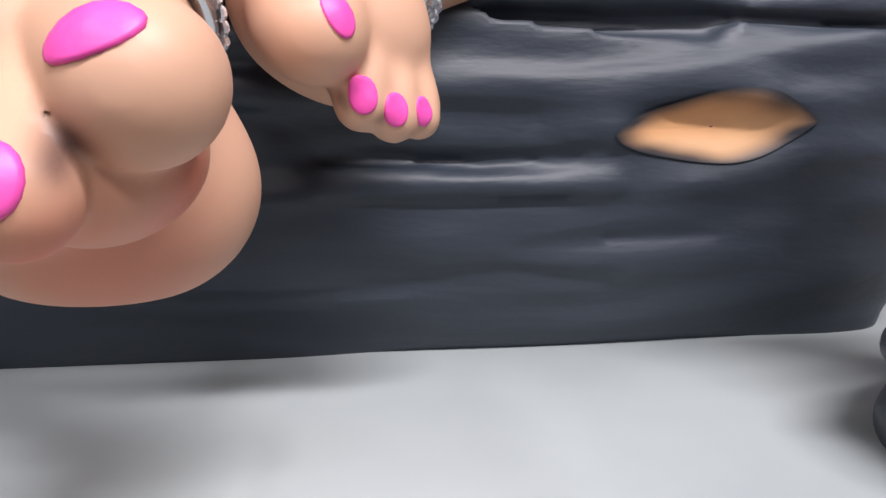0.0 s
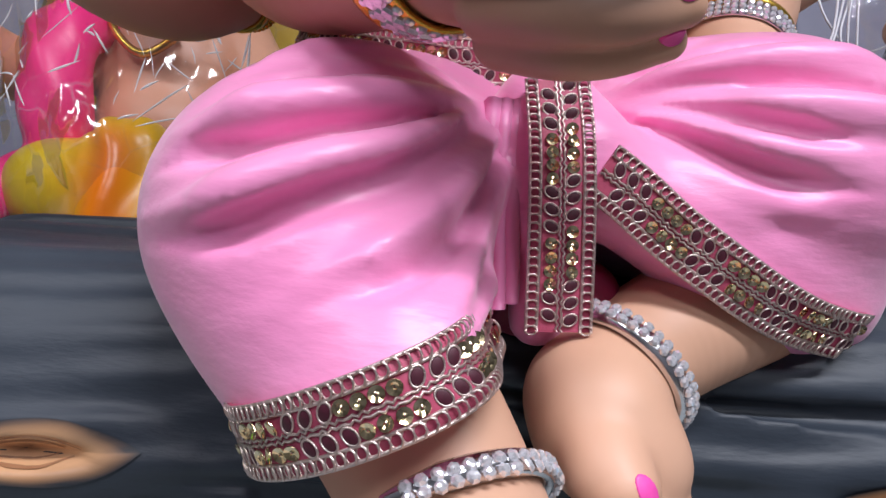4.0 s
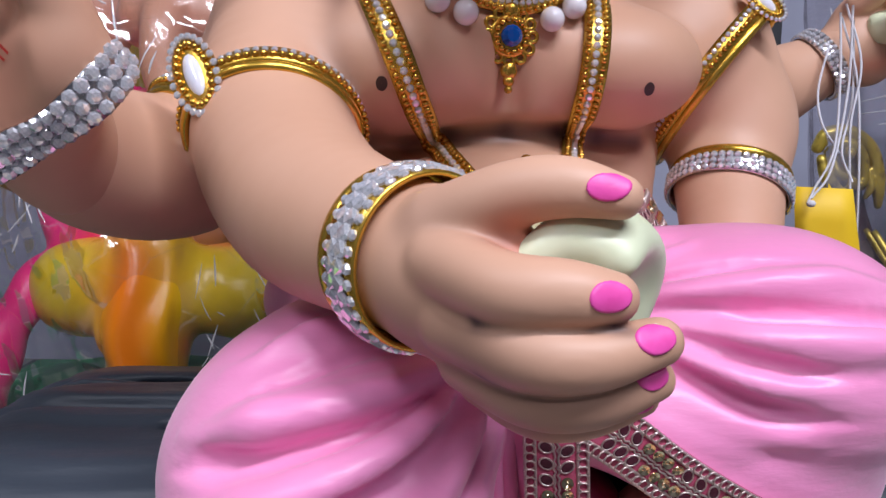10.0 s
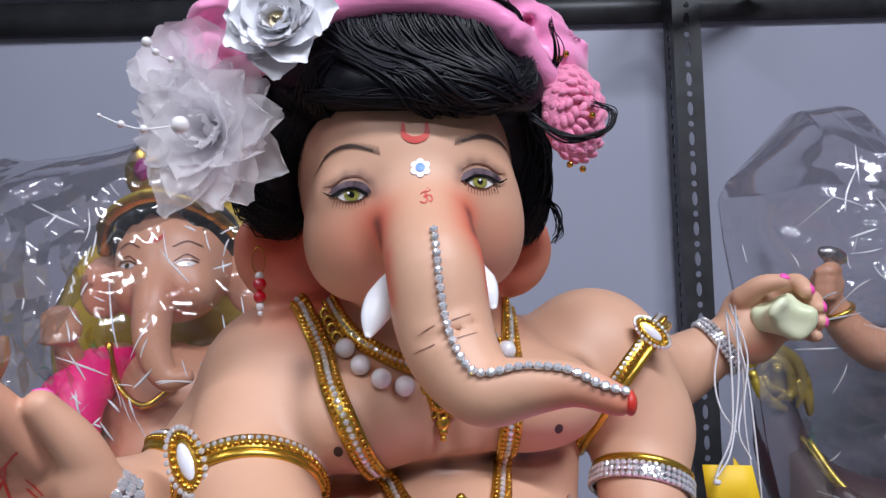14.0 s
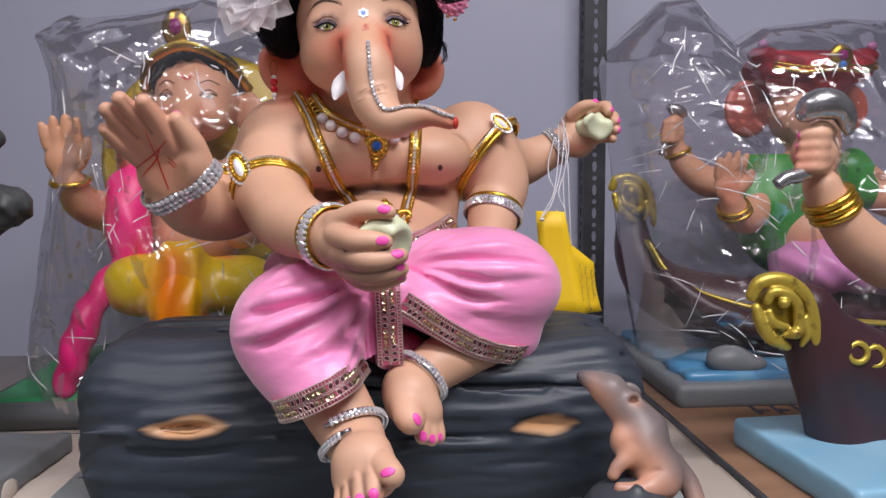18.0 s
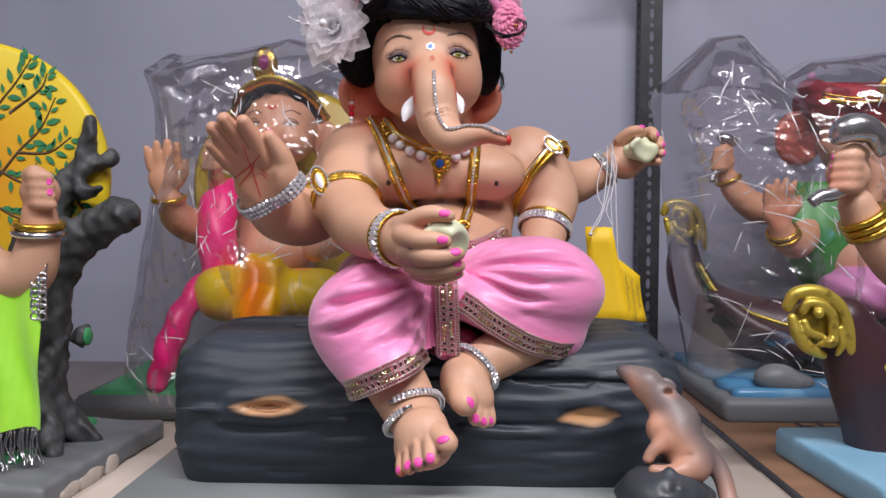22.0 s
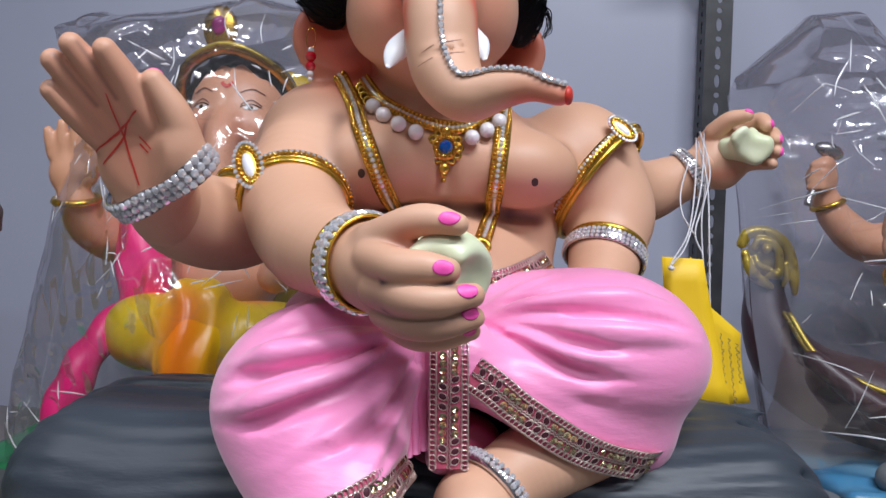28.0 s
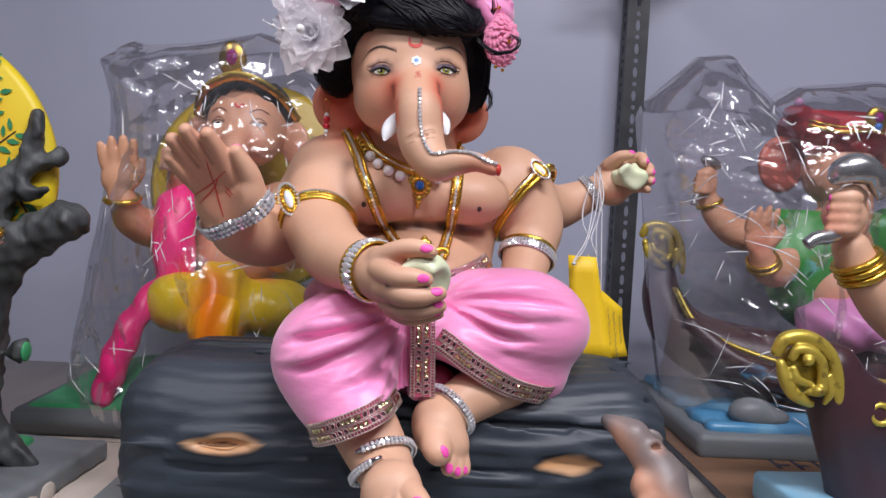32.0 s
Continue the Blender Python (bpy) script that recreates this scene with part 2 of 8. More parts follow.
def lathe(profile, sides=16):
    pr = np.array(profile, float)
    a = np.linspace(0, 2 * math.pi, sides, endpoint=False)
    V = np.stack([np.outer(pr[:, 0], np.cos(a)), np.outer(pr[:, 0], np.sin(a)), np.repeat(pr[:, 1:2], sides, 1)], 2).reshape(-1, 3)
    return V, [q[::-1] for q in grid_faces(len(pr), sides, False, True)]


def block(lo, hi, bevel=0.002):
    bm = bmesh.new()
    bmesh.ops.create_cube(bm, size=1)
    lo, hi = np.array(lo, float), np.array(hi, float)
    for v in bm.verts:
        v.co = Vector((lo + hi) / 2 + np.array(v.co) * (hi - lo))
    if bevel:
        bmesh.ops.bevel(bm, geom=bm.edges[:], offset=bevel, segments=2, affect="EDGES")
    bm.verts.index_update()
    V, F = np.array([v.co[:] for v in bm.verts]), [tuple(v.index for v in f.verts) for f in bm.faces]
    bm.free()
    return V, F


def placed(vf, m):
    m = np.array(m)
    return vf[0] @ m[:3, :3].T + m[:3, 3], vf[1]


def basis(p, x, z):
    """A pose at p whose x axis goes along x and whose z axis is nearest to z."""
    z = unit(z)
    x = unit(np.array(x, float) - z * (np.array(x, float) @ z))
    y = np.cross(z, x)
    return Matrix([(*r, q) for r, q in zip(np.stack([x, y, z], 1), p)] + [(0, 0, 0, 1)])


def mesh_of(name, vf, mats, index=None, smooth=True):
    me = bpy.data.meshes.new(name)
    V, F = vf
    me.from_pydata(np.asarray(V).tolist(), [], F.tolist() if hasattr(F, "tolist") else F)
    for m in mats if isinstance(mats, (list, tuple)) else [mats]:
        me.materials.append(m)
    if index is not None:
        me.polygons.foreach_set("material_index", np.asarray(index, np.int32))
    me.polygons.foreach_set("use_smooth", np.full(len(me.polygons), smooth))
    me.update()
    return me


def part(name, vf, material, parent, label="", smooth=True, m=None, kind=""):
    """One mesh under a thing or a part; vf is a pair of arrays, or a mesh to share."""
    me = vf if isinstance(vf, bpy.types.Mesh) else mesh_of(name, vf, material, smooth=smooth)
    ob = new(name, me)
    if m is not None:
        ob.matrix_basis = m
    ob.parent = parent
    return tagged(ob, label, kind=kind)


def thing(name, label, category, vf=None, material=None, group="", kind="", smooth=True):
    ob = new(name, mesh_of(name, vf, material, smooth=smooth) if vf is not None else None)
    return tagged(ob, label, category, group, kind)

# ---- materials ----
def mat(name, col, rough=0.5, metal=0.0, col2=None, scale=30.0, detail=4.0, mix=(0.35, 0.7), bump=0.0, bscale=300.0, bdist=0.0006,
        spec=0.5, sheen=0.0, coat=0.0, rvar=0.0, stretch=(1, 1, 1), trans=0.0, alpha=1.0, sss=0.0, aniso=0.0, rnd=0.0):
    m = bpy.data.materials.new(name)
    m.use_nodes = True
    nt = m.node_tree
    b = nt.nodes["Principled BSDF"]
    b.inputs["Base Color"].default_value = (*col, 1)
    b.inputs["Roughness"].default_value = rough
    b.inputs["Metallic"].default_value = metal
    b.inputs["Specular IOR Level"].default_value = spec
    b.inputs["Sheen Weight"].default_value = sheen
    b.inputs["Coat Weight"].default_value = coat
    b.inputs["Coat Roughness"].default_value = 0.15
    b.inputs["Transmission Weight"].default_value = trans
    b.inputs["Alpha"].default_value = alpha
    b.inputs["Anisotropic"].default_value = aniso
    if sss:
        b.inputs["Subsurface Weight"].default_value = sss
        b.inputs["Subsurface Radius"].default_value = (0.006, 0.003, 0.002)
    tc = nt.nodes.new("ShaderNodeTexCoord")
    mp = nt.nodes.new("ShaderNodeMapping")
    mp.inputs["Scale"].default_value = stretch
    nt.links.new(tc.outputs["Object"], mp.inputs[0])

    def noise_node(sc, det):
        n = nt.nodes.new("ShaderNodeTexNoise")
        n.inputs["Scale"].default_value = sc
        n.inputs["Detail"].default_value = det
        nt.links.new(mp.outputs[0], n.inputs["Vector"])
        return n
    if col2 is not None:
        n = noise_node(scale, detail)
        r = nt.nodes.new("ShaderNodeValToRGB")
        r.color_ramp.elements[0].position, r.color_ramp.elements[1].position = mix
        r.color_ramp.elements[0].color, r.color_ramp.elements[1].color = (*col, 1), (*col2, 1)
        nt.links.new(n.outputs["Fac"], r.inputs[0])
        nt.links.new(r.outputs[0], b.inputs["Base Color"])
    if rvar:
        n = noise_node(scale * 1.7, 5)
        mr = nt.nodes.new("ShaderNodeMapRange")
        mr.inputs["To Min"].default_value, mr.inputs["To Max"].default_value = rough - rvar, rough + rvar
        nt.links.new(n.outputs["Fac"], mr.inputs["Value"])
        nt.links.new(mr.outputs[0], b.inputs["Roughness"])
    if bump:
        n = noise_node(bscale, 5)
        bp = nt.nodes.new("ShaderNodeBump")
        bp.inputs["Strength"].default_value, bp.inputs["Distance"].default_value = bump, bdist
        nt.links.new(n.outputs["Fac"], bp.inputs["Height"])
        nt.links.new(bp.outputs[0], b.inputs["Normal"])
    return m


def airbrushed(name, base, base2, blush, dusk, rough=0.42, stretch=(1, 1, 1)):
    """Painted plaster skin: two tones, a sprayed blush and sprayed dark lines that also paint crease shade, by
    attributes of the mesh.
    """
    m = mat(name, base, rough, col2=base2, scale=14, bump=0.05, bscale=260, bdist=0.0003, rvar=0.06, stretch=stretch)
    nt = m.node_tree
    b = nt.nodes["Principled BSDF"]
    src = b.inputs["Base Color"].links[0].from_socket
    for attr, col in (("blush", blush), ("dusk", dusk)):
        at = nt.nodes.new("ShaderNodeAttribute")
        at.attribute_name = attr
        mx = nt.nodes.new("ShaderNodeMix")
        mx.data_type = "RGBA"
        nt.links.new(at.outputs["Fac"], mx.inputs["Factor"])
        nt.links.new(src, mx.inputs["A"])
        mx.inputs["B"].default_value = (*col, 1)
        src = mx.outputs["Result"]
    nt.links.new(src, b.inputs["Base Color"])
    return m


def plastic_film(name, tint, gloss):
    """Thin clear film: see-through, with a faint milky veil, white crease lines that also imitate glints, and a glossy
    face.
    """
    m = bpy.data.materials.new(name)
    m.use_nodes = True
    nt = m.node_tree
    nt.nodes.remove(nt.nodes["Principled BSDF"])
    out = nt.nodes["Material Output"]
    tr = nt.nodes.new("ShaderNodeBsdfTransparent")
    tr.inputs[0].default_value = (*tint, 1)
    veil = nt.nodes.new("ShaderNodeBsdfDiffuse")
    veil.inputs[0].default_value = (0.80, 0.82, 0.86, 1)
    gl = nt.nodes.new("ShaderNodeBsdfGlossy")
    gl.inputs["Roughness"].default_value = 0.075
    tc = nt.nodes.new("ShaderNodeTexCoord")
    cloud = nt.nodes.new("ShaderNodeTexNoise")
    cloud.inputs["Scale"].default_value, cloud.inputs["Detail"].default_value = 7, 4
    nt.links.new(tc.outputs["Object"], cloud.inputs["Vector"])
    mr = nt.nodes.new("ShaderNodeMapRange")
    mr.inputs["From Min"].default_value, mr.inputs["From Max"].default_value = 0.35, 0.75
    mr.inputs["To Min"].default_value, mr.inputs["To Max"].default_value = 0.01, 0.05
    nt.links.new(cloud.outputs["Fac"], mr.inputs["Value"])
    warp = nt.nodes.new("ShaderNodeMix")
    warp.data_type, warp.blend_type = "RGBA", "ADD"
    warp.inputs["Factor"].default_value = 0.035
    nt.links.new(tc.outputs["Object"], warp.inputs["A"])
    nt.links.new(cloud.outputs["Color"], warp.inputs["B"])
    # White cell edges: crease whitening that doubles as painted line glints.
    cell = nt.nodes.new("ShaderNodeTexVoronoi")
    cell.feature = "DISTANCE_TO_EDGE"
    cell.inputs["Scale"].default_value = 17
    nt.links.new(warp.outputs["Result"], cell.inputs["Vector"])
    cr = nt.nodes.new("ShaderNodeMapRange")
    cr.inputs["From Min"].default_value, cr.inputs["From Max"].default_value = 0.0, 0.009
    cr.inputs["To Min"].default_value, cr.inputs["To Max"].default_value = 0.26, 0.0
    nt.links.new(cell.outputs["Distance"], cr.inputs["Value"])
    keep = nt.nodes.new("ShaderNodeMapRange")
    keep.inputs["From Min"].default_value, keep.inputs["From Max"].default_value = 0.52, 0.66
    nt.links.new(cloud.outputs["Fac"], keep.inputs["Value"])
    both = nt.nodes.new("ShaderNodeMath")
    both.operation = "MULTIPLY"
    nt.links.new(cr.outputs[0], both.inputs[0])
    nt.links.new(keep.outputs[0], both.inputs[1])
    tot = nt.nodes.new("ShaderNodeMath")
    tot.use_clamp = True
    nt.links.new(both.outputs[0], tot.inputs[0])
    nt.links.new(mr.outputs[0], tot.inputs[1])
    vm = nt.nodes.new("ShaderNodeMixShader")
    nt.links.new(tot.outputs[0], vm.inputs[0])
    nt.links.new(tr.outputs[0], vm.inputs[1])
    nt.links.new(veil.outputs[0], vm.inputs[2])
    fr = nt.nodes.new("ShaderNodeFresnel")
    fr.inputs[0].default_value = 1.45
    ad = nt.nodes.new("ShaderNodeMath")
    ad.operation = "MULTIPLY_ADD"
    ad.inputs[1].default_value, ad.inputs[2].default_value = 0.4, gloss
    ad.use_clamp = True
    nt.links.new(fr.outputs[0], ad.inputs[0])
    fine = nt.nodes.new("ShaderNodeTexNoise")
    fine.inputs["Scale"].default_value, fine.inputs["Detail"].default_value = 32, 3
    nt.links.new(tc.outputs["Object"], fine.inputs["Vector"])
    bp = nt.nodes.new("ShaderNodeBump")
    bp.inputs["Strength"].default_value, bp.inputs["Distance"].default_value = 0.05, 0.001
    nt.links.new(fine.outputs["Fac"], bp.inputs["Height"])
    nt.links.new(bp.outputs[0], gl.inputs["Normal"])
    mx = nt.nodes.new("ShaderNodeMixShader")
    nt.links.new(ad.outputs[0], mx.inputs[0])
    nt.links.new(vm.outputs[0], mx.inputs[1])
    nt.links.new(gl.outputs[0], mx.inputs[2])
    nt.links.new(mx.outputs[0], out.inputs[0])
    return m


def sheer_cloth(name, col, clear):
    """Thin stiff cloth that lets light through."""
    m = bpy.data.materials.new(name)
    m.use_nodes = True
    nt = m.node_tree
    b = nt.nodes["Principled BSDF"]
    b.inputs["Base Color"].default_value = (*col, 1)
    b.inputs["Roughness"].default_value = 0.45
    b.inputs["Sheen Weight"].default_value = 0.5
    through_light, gap = nt.nodes.new("ShaderNodeBsdfTranslucent"), nt.nodes.new("ShaderNodeBsdfTransparent")
    through_light.inputs[0].default_value = (*col, 1)
    tc, weave = nt.nodes.new("ShaderNodeTexCoord"), nt.nodes.new("ShaderNodeTexNoise")
    weave.inputs["Scale"].default_value, weave.inputs["Detail"].default_value = 45, 4
    nt.links.new(tc.outputs["Object"], weave.inputs["Vector"])
    open_part = nt.nodes.new("ShaderNodeMapRange")
    open_part.inputs["To Min"].default_value, open_part.inputs["To Max"].default_value = clear - 0.22, clear + 0.22
    nt.links.new(weave.outputs["Fac"], open_part.inputs["Value"])
    a, c = nt.nodes.new("ShaderNodeMixShader"), nt.nodes.new("ShaderNodeMixShader")
    a.inputs[0].default_value = 0.5
    nt.links.new(b.outputs[0], a.inputs[1])
    nt.links.new(through_light.outputs[0], a.inputs[2])
    nt.links.new(open_part.outputs[0], c.inputs[0])
    nt.links.new(a.outputs[0], c.inputs[1])
    nt.links.new(gap.outputs[0], c.inputs[2])
    nt.links.new(c.outputs[0], nt.nodes["Material Output"].inputs[0])
    return m


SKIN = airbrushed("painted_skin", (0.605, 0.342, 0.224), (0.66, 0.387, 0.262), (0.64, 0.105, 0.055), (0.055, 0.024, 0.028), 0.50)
SKIN_B = airbrushed("painted_skin_dull", (0.62, 0.31, 0.19), (0.68, 0.36, 0.23), (0.6, 0.12, 0.06), (0.05, 0.025, 0.03))
NAIL = mat("nail_pink", (0.90, 0.10, 0.45), 0.45, col2=(0.82, 0.075, 0.38), scale=260, bump=0.15, bscale=500)
LOGC = mat("charcoal_paint", (0.030, 0.036, 0.045), 0.40, col2=(0.055, 0.064, 0.078), scale=22, stretch=(0.25, 1, 1), bump=0.4, bscale=70, bdist=0.0010, rvar=0.1)
LOG_BARK = airbrushed("log_paint", (0.025, 0.034, 0.048), (0.037, 0.047, 0.063), (0.62, 0.34, 0.17), (0.22, 0.11, 0.06), 0.52, (0.3, 1, 1))
for node in LOG_BARK.node_tree.nodes:
    if node.type == "BUMP":
        node.inputs["Strength"].default_value, node.inputs["Distance"].default_value = 0.45, 0.0026
        node.inputs["Height"].links[0].from_node.inputs["Scale"].default_value = 85
KNOT = airbrushed("knot_paint", (0.60, 0.28, 0.11), (0.68, 0.40, 0.22), (0.026, 0.031, 0.040), (0.13, 0.055, 0.03), 0.45, (0.5, 1, 2.5))
KNOT_DARK = mat("knot_brown", (0.30, 0.13, 0.06), 0.5, col2=(0.40, 0.20, 0.10), scale=90)
SLAB = mat("slab_paint", (0.29, 0.32, 0.325), 0.40, col2=(0.37, 0.40, 0.40), scale=7, rvar=0.1, bump=0.1, bscale=180)
SATIN = mat("pink_satin", (0.88, 0.27, 0.53), 0.38, col2=(0.92, 0.33, 0.59), scale=20, sheen=0.35, bump=0.30, bscale=52, bdist=0.0040, stretch=(0.4, 0.8, 1.5), aniso=0.3, spec=0.5)
ROSE_CLOTH = mat("rose_cloth", (0.42, 0.06, 0.12), 0.6, col2=(0.50, 0.09, 0.16), scale=300, bump=0.3, bscale=1500, bdist=0.0003)
WINE = mat("wine_lining", (0.16, 0.008, 0.035), 0.55, col2=(0.22, 0.012, 0.05), scale=40, bump=0.1, bscale=900)
WINE_PIP = mat("wine_eyelet", (0.05, 0.006, 0.015), 0.5, col2=(0.08, 0.01, 0.025), scale=300)
THREAD = mat("silver_thread", (0.62, 0.50, 0.46), 0.32, metal=0.85, col2=(0.75, 0.64, 0.60), scale=900, bump=0.6, bscale=2500, bdist=0.0003)
SEQUIN = mat("sequin_gold", (0.72, 0.58, 0.32), 0.16, metal=1.0, col2=(0.80, 0.70, 0.48), scale=120)
GOLD = mat("gold_paint", (0.62, 0.37, 0.045), 0.27, metal=0.9, col2=(0.70, 0.45, 0.08), scale=90, bump=0.08, bscale=500)
BEADGOLD = mat("gold_bead", (0.72, 0.42, 0.07), 0.2, metal=1.0)
SILVER = mat("silver_metal", (0.72, 0.72, 0.74), 0.2, metal=1.0, col2=(0.60, 0.60, 0.62), scale=60, rvar=0.08)
STONE = mat("rhinestone", (0.96, 0.96, 1.0), 0.07, metal=0.60, col2=(0.74, 0.75, 0.79), scale=900, mix=(0.42, 0.58), spec=1.0)
PEARL = mat("pearl", (0.86, 0.82, 0.82), 0.2, coat=0.6, col2=(0.80, 0.78, 0.82), scale=60)
RUBY = mat("ruby", (0.55, 0.0, 0.015), 0.06, spec=1.0, coat=0.5)
SAPPHIRE = mat("sapphire", (0.0, 0.08, 0.38), 0.06, spec=1.0, coat=0.5)
OPAL = mat("opal", (0.72, 0.75, 0.84), 0.1, spec=0.8, coat=0.5, col2=(0.82, 0.80, 0.86), scale=90)
CREAM = mat("sweet_cream", (0.66, 0.72, 0.47), 0.38, col2=(0.72, 0.76, 0.55), scale=60, bump=0.12, bscale=200, rvar=0.08)
TUSK = mat("tusk_white", (0.86, 0.87, 0.90), 0.35, col2=(0.80, 0.81, 0.85), scale=60)
HAIR = mat("wig_hair", (0.005, 0.0055, 0.009), 0.42, col2=(0.007, 0.007, 0.012), scale=200, spec=0.25)
EYE_WHITE = mat("eye_white", (0.72, 0.70, 0.68), 0.25, coat=0.5)
EYE_GREEN = mat("eye_green", (0.20, 0.20, 0.035), 0.2, coat=0.6, col2=(0.33, 0.30, 0.08), scale=700)
EYE_BLACK = mat("eye_black", (0.006, 0.005, 0.005), 0.2, coat=0.6)
EYE_DUSK = mat("eyelid_grey", (0.055, 0.034, 0.045), 0.36, col2=(0.17, 0.12, 0.14), scale=130, mix=(0.4, 0.6))
CREASE = mat("crease_brown", (0.16, 0.055, 0.035), 0.5)
RED_LINE = mat("red_line_paint", (0.62, 0.10, 0.09), 0.45)
BROW = mat("brow_brown", (0.050, 0.026, 0.020), 0.55)
RED_PAINT = mat("red_paint", (0.55, 0.03, 0.02), 0.4, col2=(0.62, 0.06, 0.04), scale=300)
WHITE_PAINT = mat("white_paint", (0.85, 0.85, 0.87), 0.4)
BLUE_PAINT = mat("blue_paint", (0.02, 0.16, 0.55), 0.35)
ORGANZA = sheer_cloth("organza", (0.97, 0.95, 0.98), 0.42)
ROSE_WHITE = mat("white_satin", (0.88, 0.88, 0.92), 0.35, sheen=0.3, col2=(0.82, 0.82, 0.88), scale=60)
CROCHET = mat("pink_yarn", (0.76, 0.20, 0.36), 0.75, col2=(0.84, 0.28, 0.45), scale=300, bump=0.8, bscale=1200, bdist=0.0008, sheen=0.3)
YELLOW_CARD = mat("yellow_card", (0.82, 0.52, 0.01), 0.55, col2=(0.86, 0.57, 0.02), scale=30, bump=0.1, bscale=300)
INK = mat("pen_ink", (0.05, 0.05, 0.09), 0.5)
STRING = mat("white_string", (0.74, 0.74, 0.78), 0.8, col2=(0.66, 0.66, 0.7), scale=900, bump=0.6, bscale=3000)
MOUSE_FUR = airbrushed("mouse_paint", (0.15, 0.122, 0.122), (0.20, 0.160, 0.155), (0.58, 0.29, 0.19), (0.045, 0.042, 0.050), 0.45)
WALLPAINT = mat("wall_paint", (0.37, 0.385, 0.49), 0.38, col2=(0.41, 0.425, 0.53), scale=2.5, rvar=0.05, bump=0.05, bscale=60)
ROOMPAINT = mat("room_paint", (0.22, 0.22, 0.24), 0.7, col2=(0.27, 0.27, 0.29), scale=2.0, bump=0.1, bscale=80)
FLOORT = mat("floor_tile", (0.10, 0.095, 0.09), 0.3, col2=(0.14, 0.135, 0.125), scale=3.0, rvar=0.08)
STEEL = mat("rack_steel", (0.030, 0.031, 0.036), 0.42, col2=(0.055, 0.056, 0.062), scale=25, metal=0.2, bump=0.12, bscale=300)
LAMINATE = mat("shelf_laminate", (0.50, 0.41, 0.35), 0.35, col2=(0.62, 0.54, 0.48), scale=6, stretch=(2.5, 0.7, 1), mix=(0.3, 0.75), rvar=0.08, bump=0.05, bscale=120)
BOARD = mat("card_sheet", (0.24, 0.13, 0.075), 0.6, col2=(0.31, 0.17, 0.10), scale=12, stretch=(0.5, 3, 1), bump=0.15, bscale=200)
FILM = plastic_film("clear_plastic_film", (0.90, 0.875, 0.89), 0.085)

# White colour for the tubes that stand in for crease glints.
CREASE_GLINT = mat("crease_glint_film", (0.82, 0.83, 0.86), 0.12, spec=0.9, coat=0.6, alpha=0.75, col2=(0.92, 0.92, 0.95), scale=40)

# ---- the shop: rack, wall, room ----
SHELF = 1.0


def slotted_angle(name, length):
    """A dark steel angle with slots and holes through both flanges."""
    w, th, pitch = 0.042, 0.0022, 0.0445
    V, F = [], []

    def flange(side):
        def at(u, d, z):
            return (u, d, z) if side == 0 else (d, u, z)
        n = int(length / pitch)
        for i in range(n):
            for z0, hh, hole in ((i * pitch, pitch * 0.58, 0.0105), ((i + 0.58) * pitch, pitch * 0.42, 0.0045)):
                cz, a = z0 + hh / 2, np.linspace(0, 2 * math.pi, 16, endpoint=False)
                inner = [(w * 0.5 + 0.0045 * math.cos(t), cz + hole * math.sin(t)) for t in a]
                edge = [(1, 0), (1, 0.5), (1, 1), (0.5, 1), (0, 1), (-0.5, 1), (-1, 1), (-1, 0.5), (-1, 0), (-1, -0.5), (-1, -1), (-0.5, -1), (0, -1), (0.5, -1), (1, -1), (1, -0.5)]
                outer = [(w / 2 + w / 2 * p, cz + hh / 2 * q) for p, q in edge]
                o = len(V)
                for ring, d in ((outer, 0), (inner, 0), (inner, th), (outer, th)):
                    V.extend(at(x, d, z) for x, z in ring)
                for r in range(3):
                    for j in range(16):
                        q = (o + r * 16 + j, o + r * 16 + (j + 1) % 16, o + (r + 1) * 16 + (j + 1) % 16, o + (r + 1) * 16 + j)
                        F.append(q if side == 0 else q[::-1])
    flange(0)
    flange(1)
    bm = bmesh.new()
    vs = [bm.verts.new(v) for v in V]
    for q in F:
        bm.faces.new([vs[i] for i in q])
    bmesh.ops.remove_doubles(bm, verts=bm.verts[:], dist=0.0003)
    bm.verts.index_update()
    V, F = np.array([v.co[:] for v in bm.verts]), [tuple(v.index for v in f.verts) for f in bm.faces]
    bm.free()
    return V, F


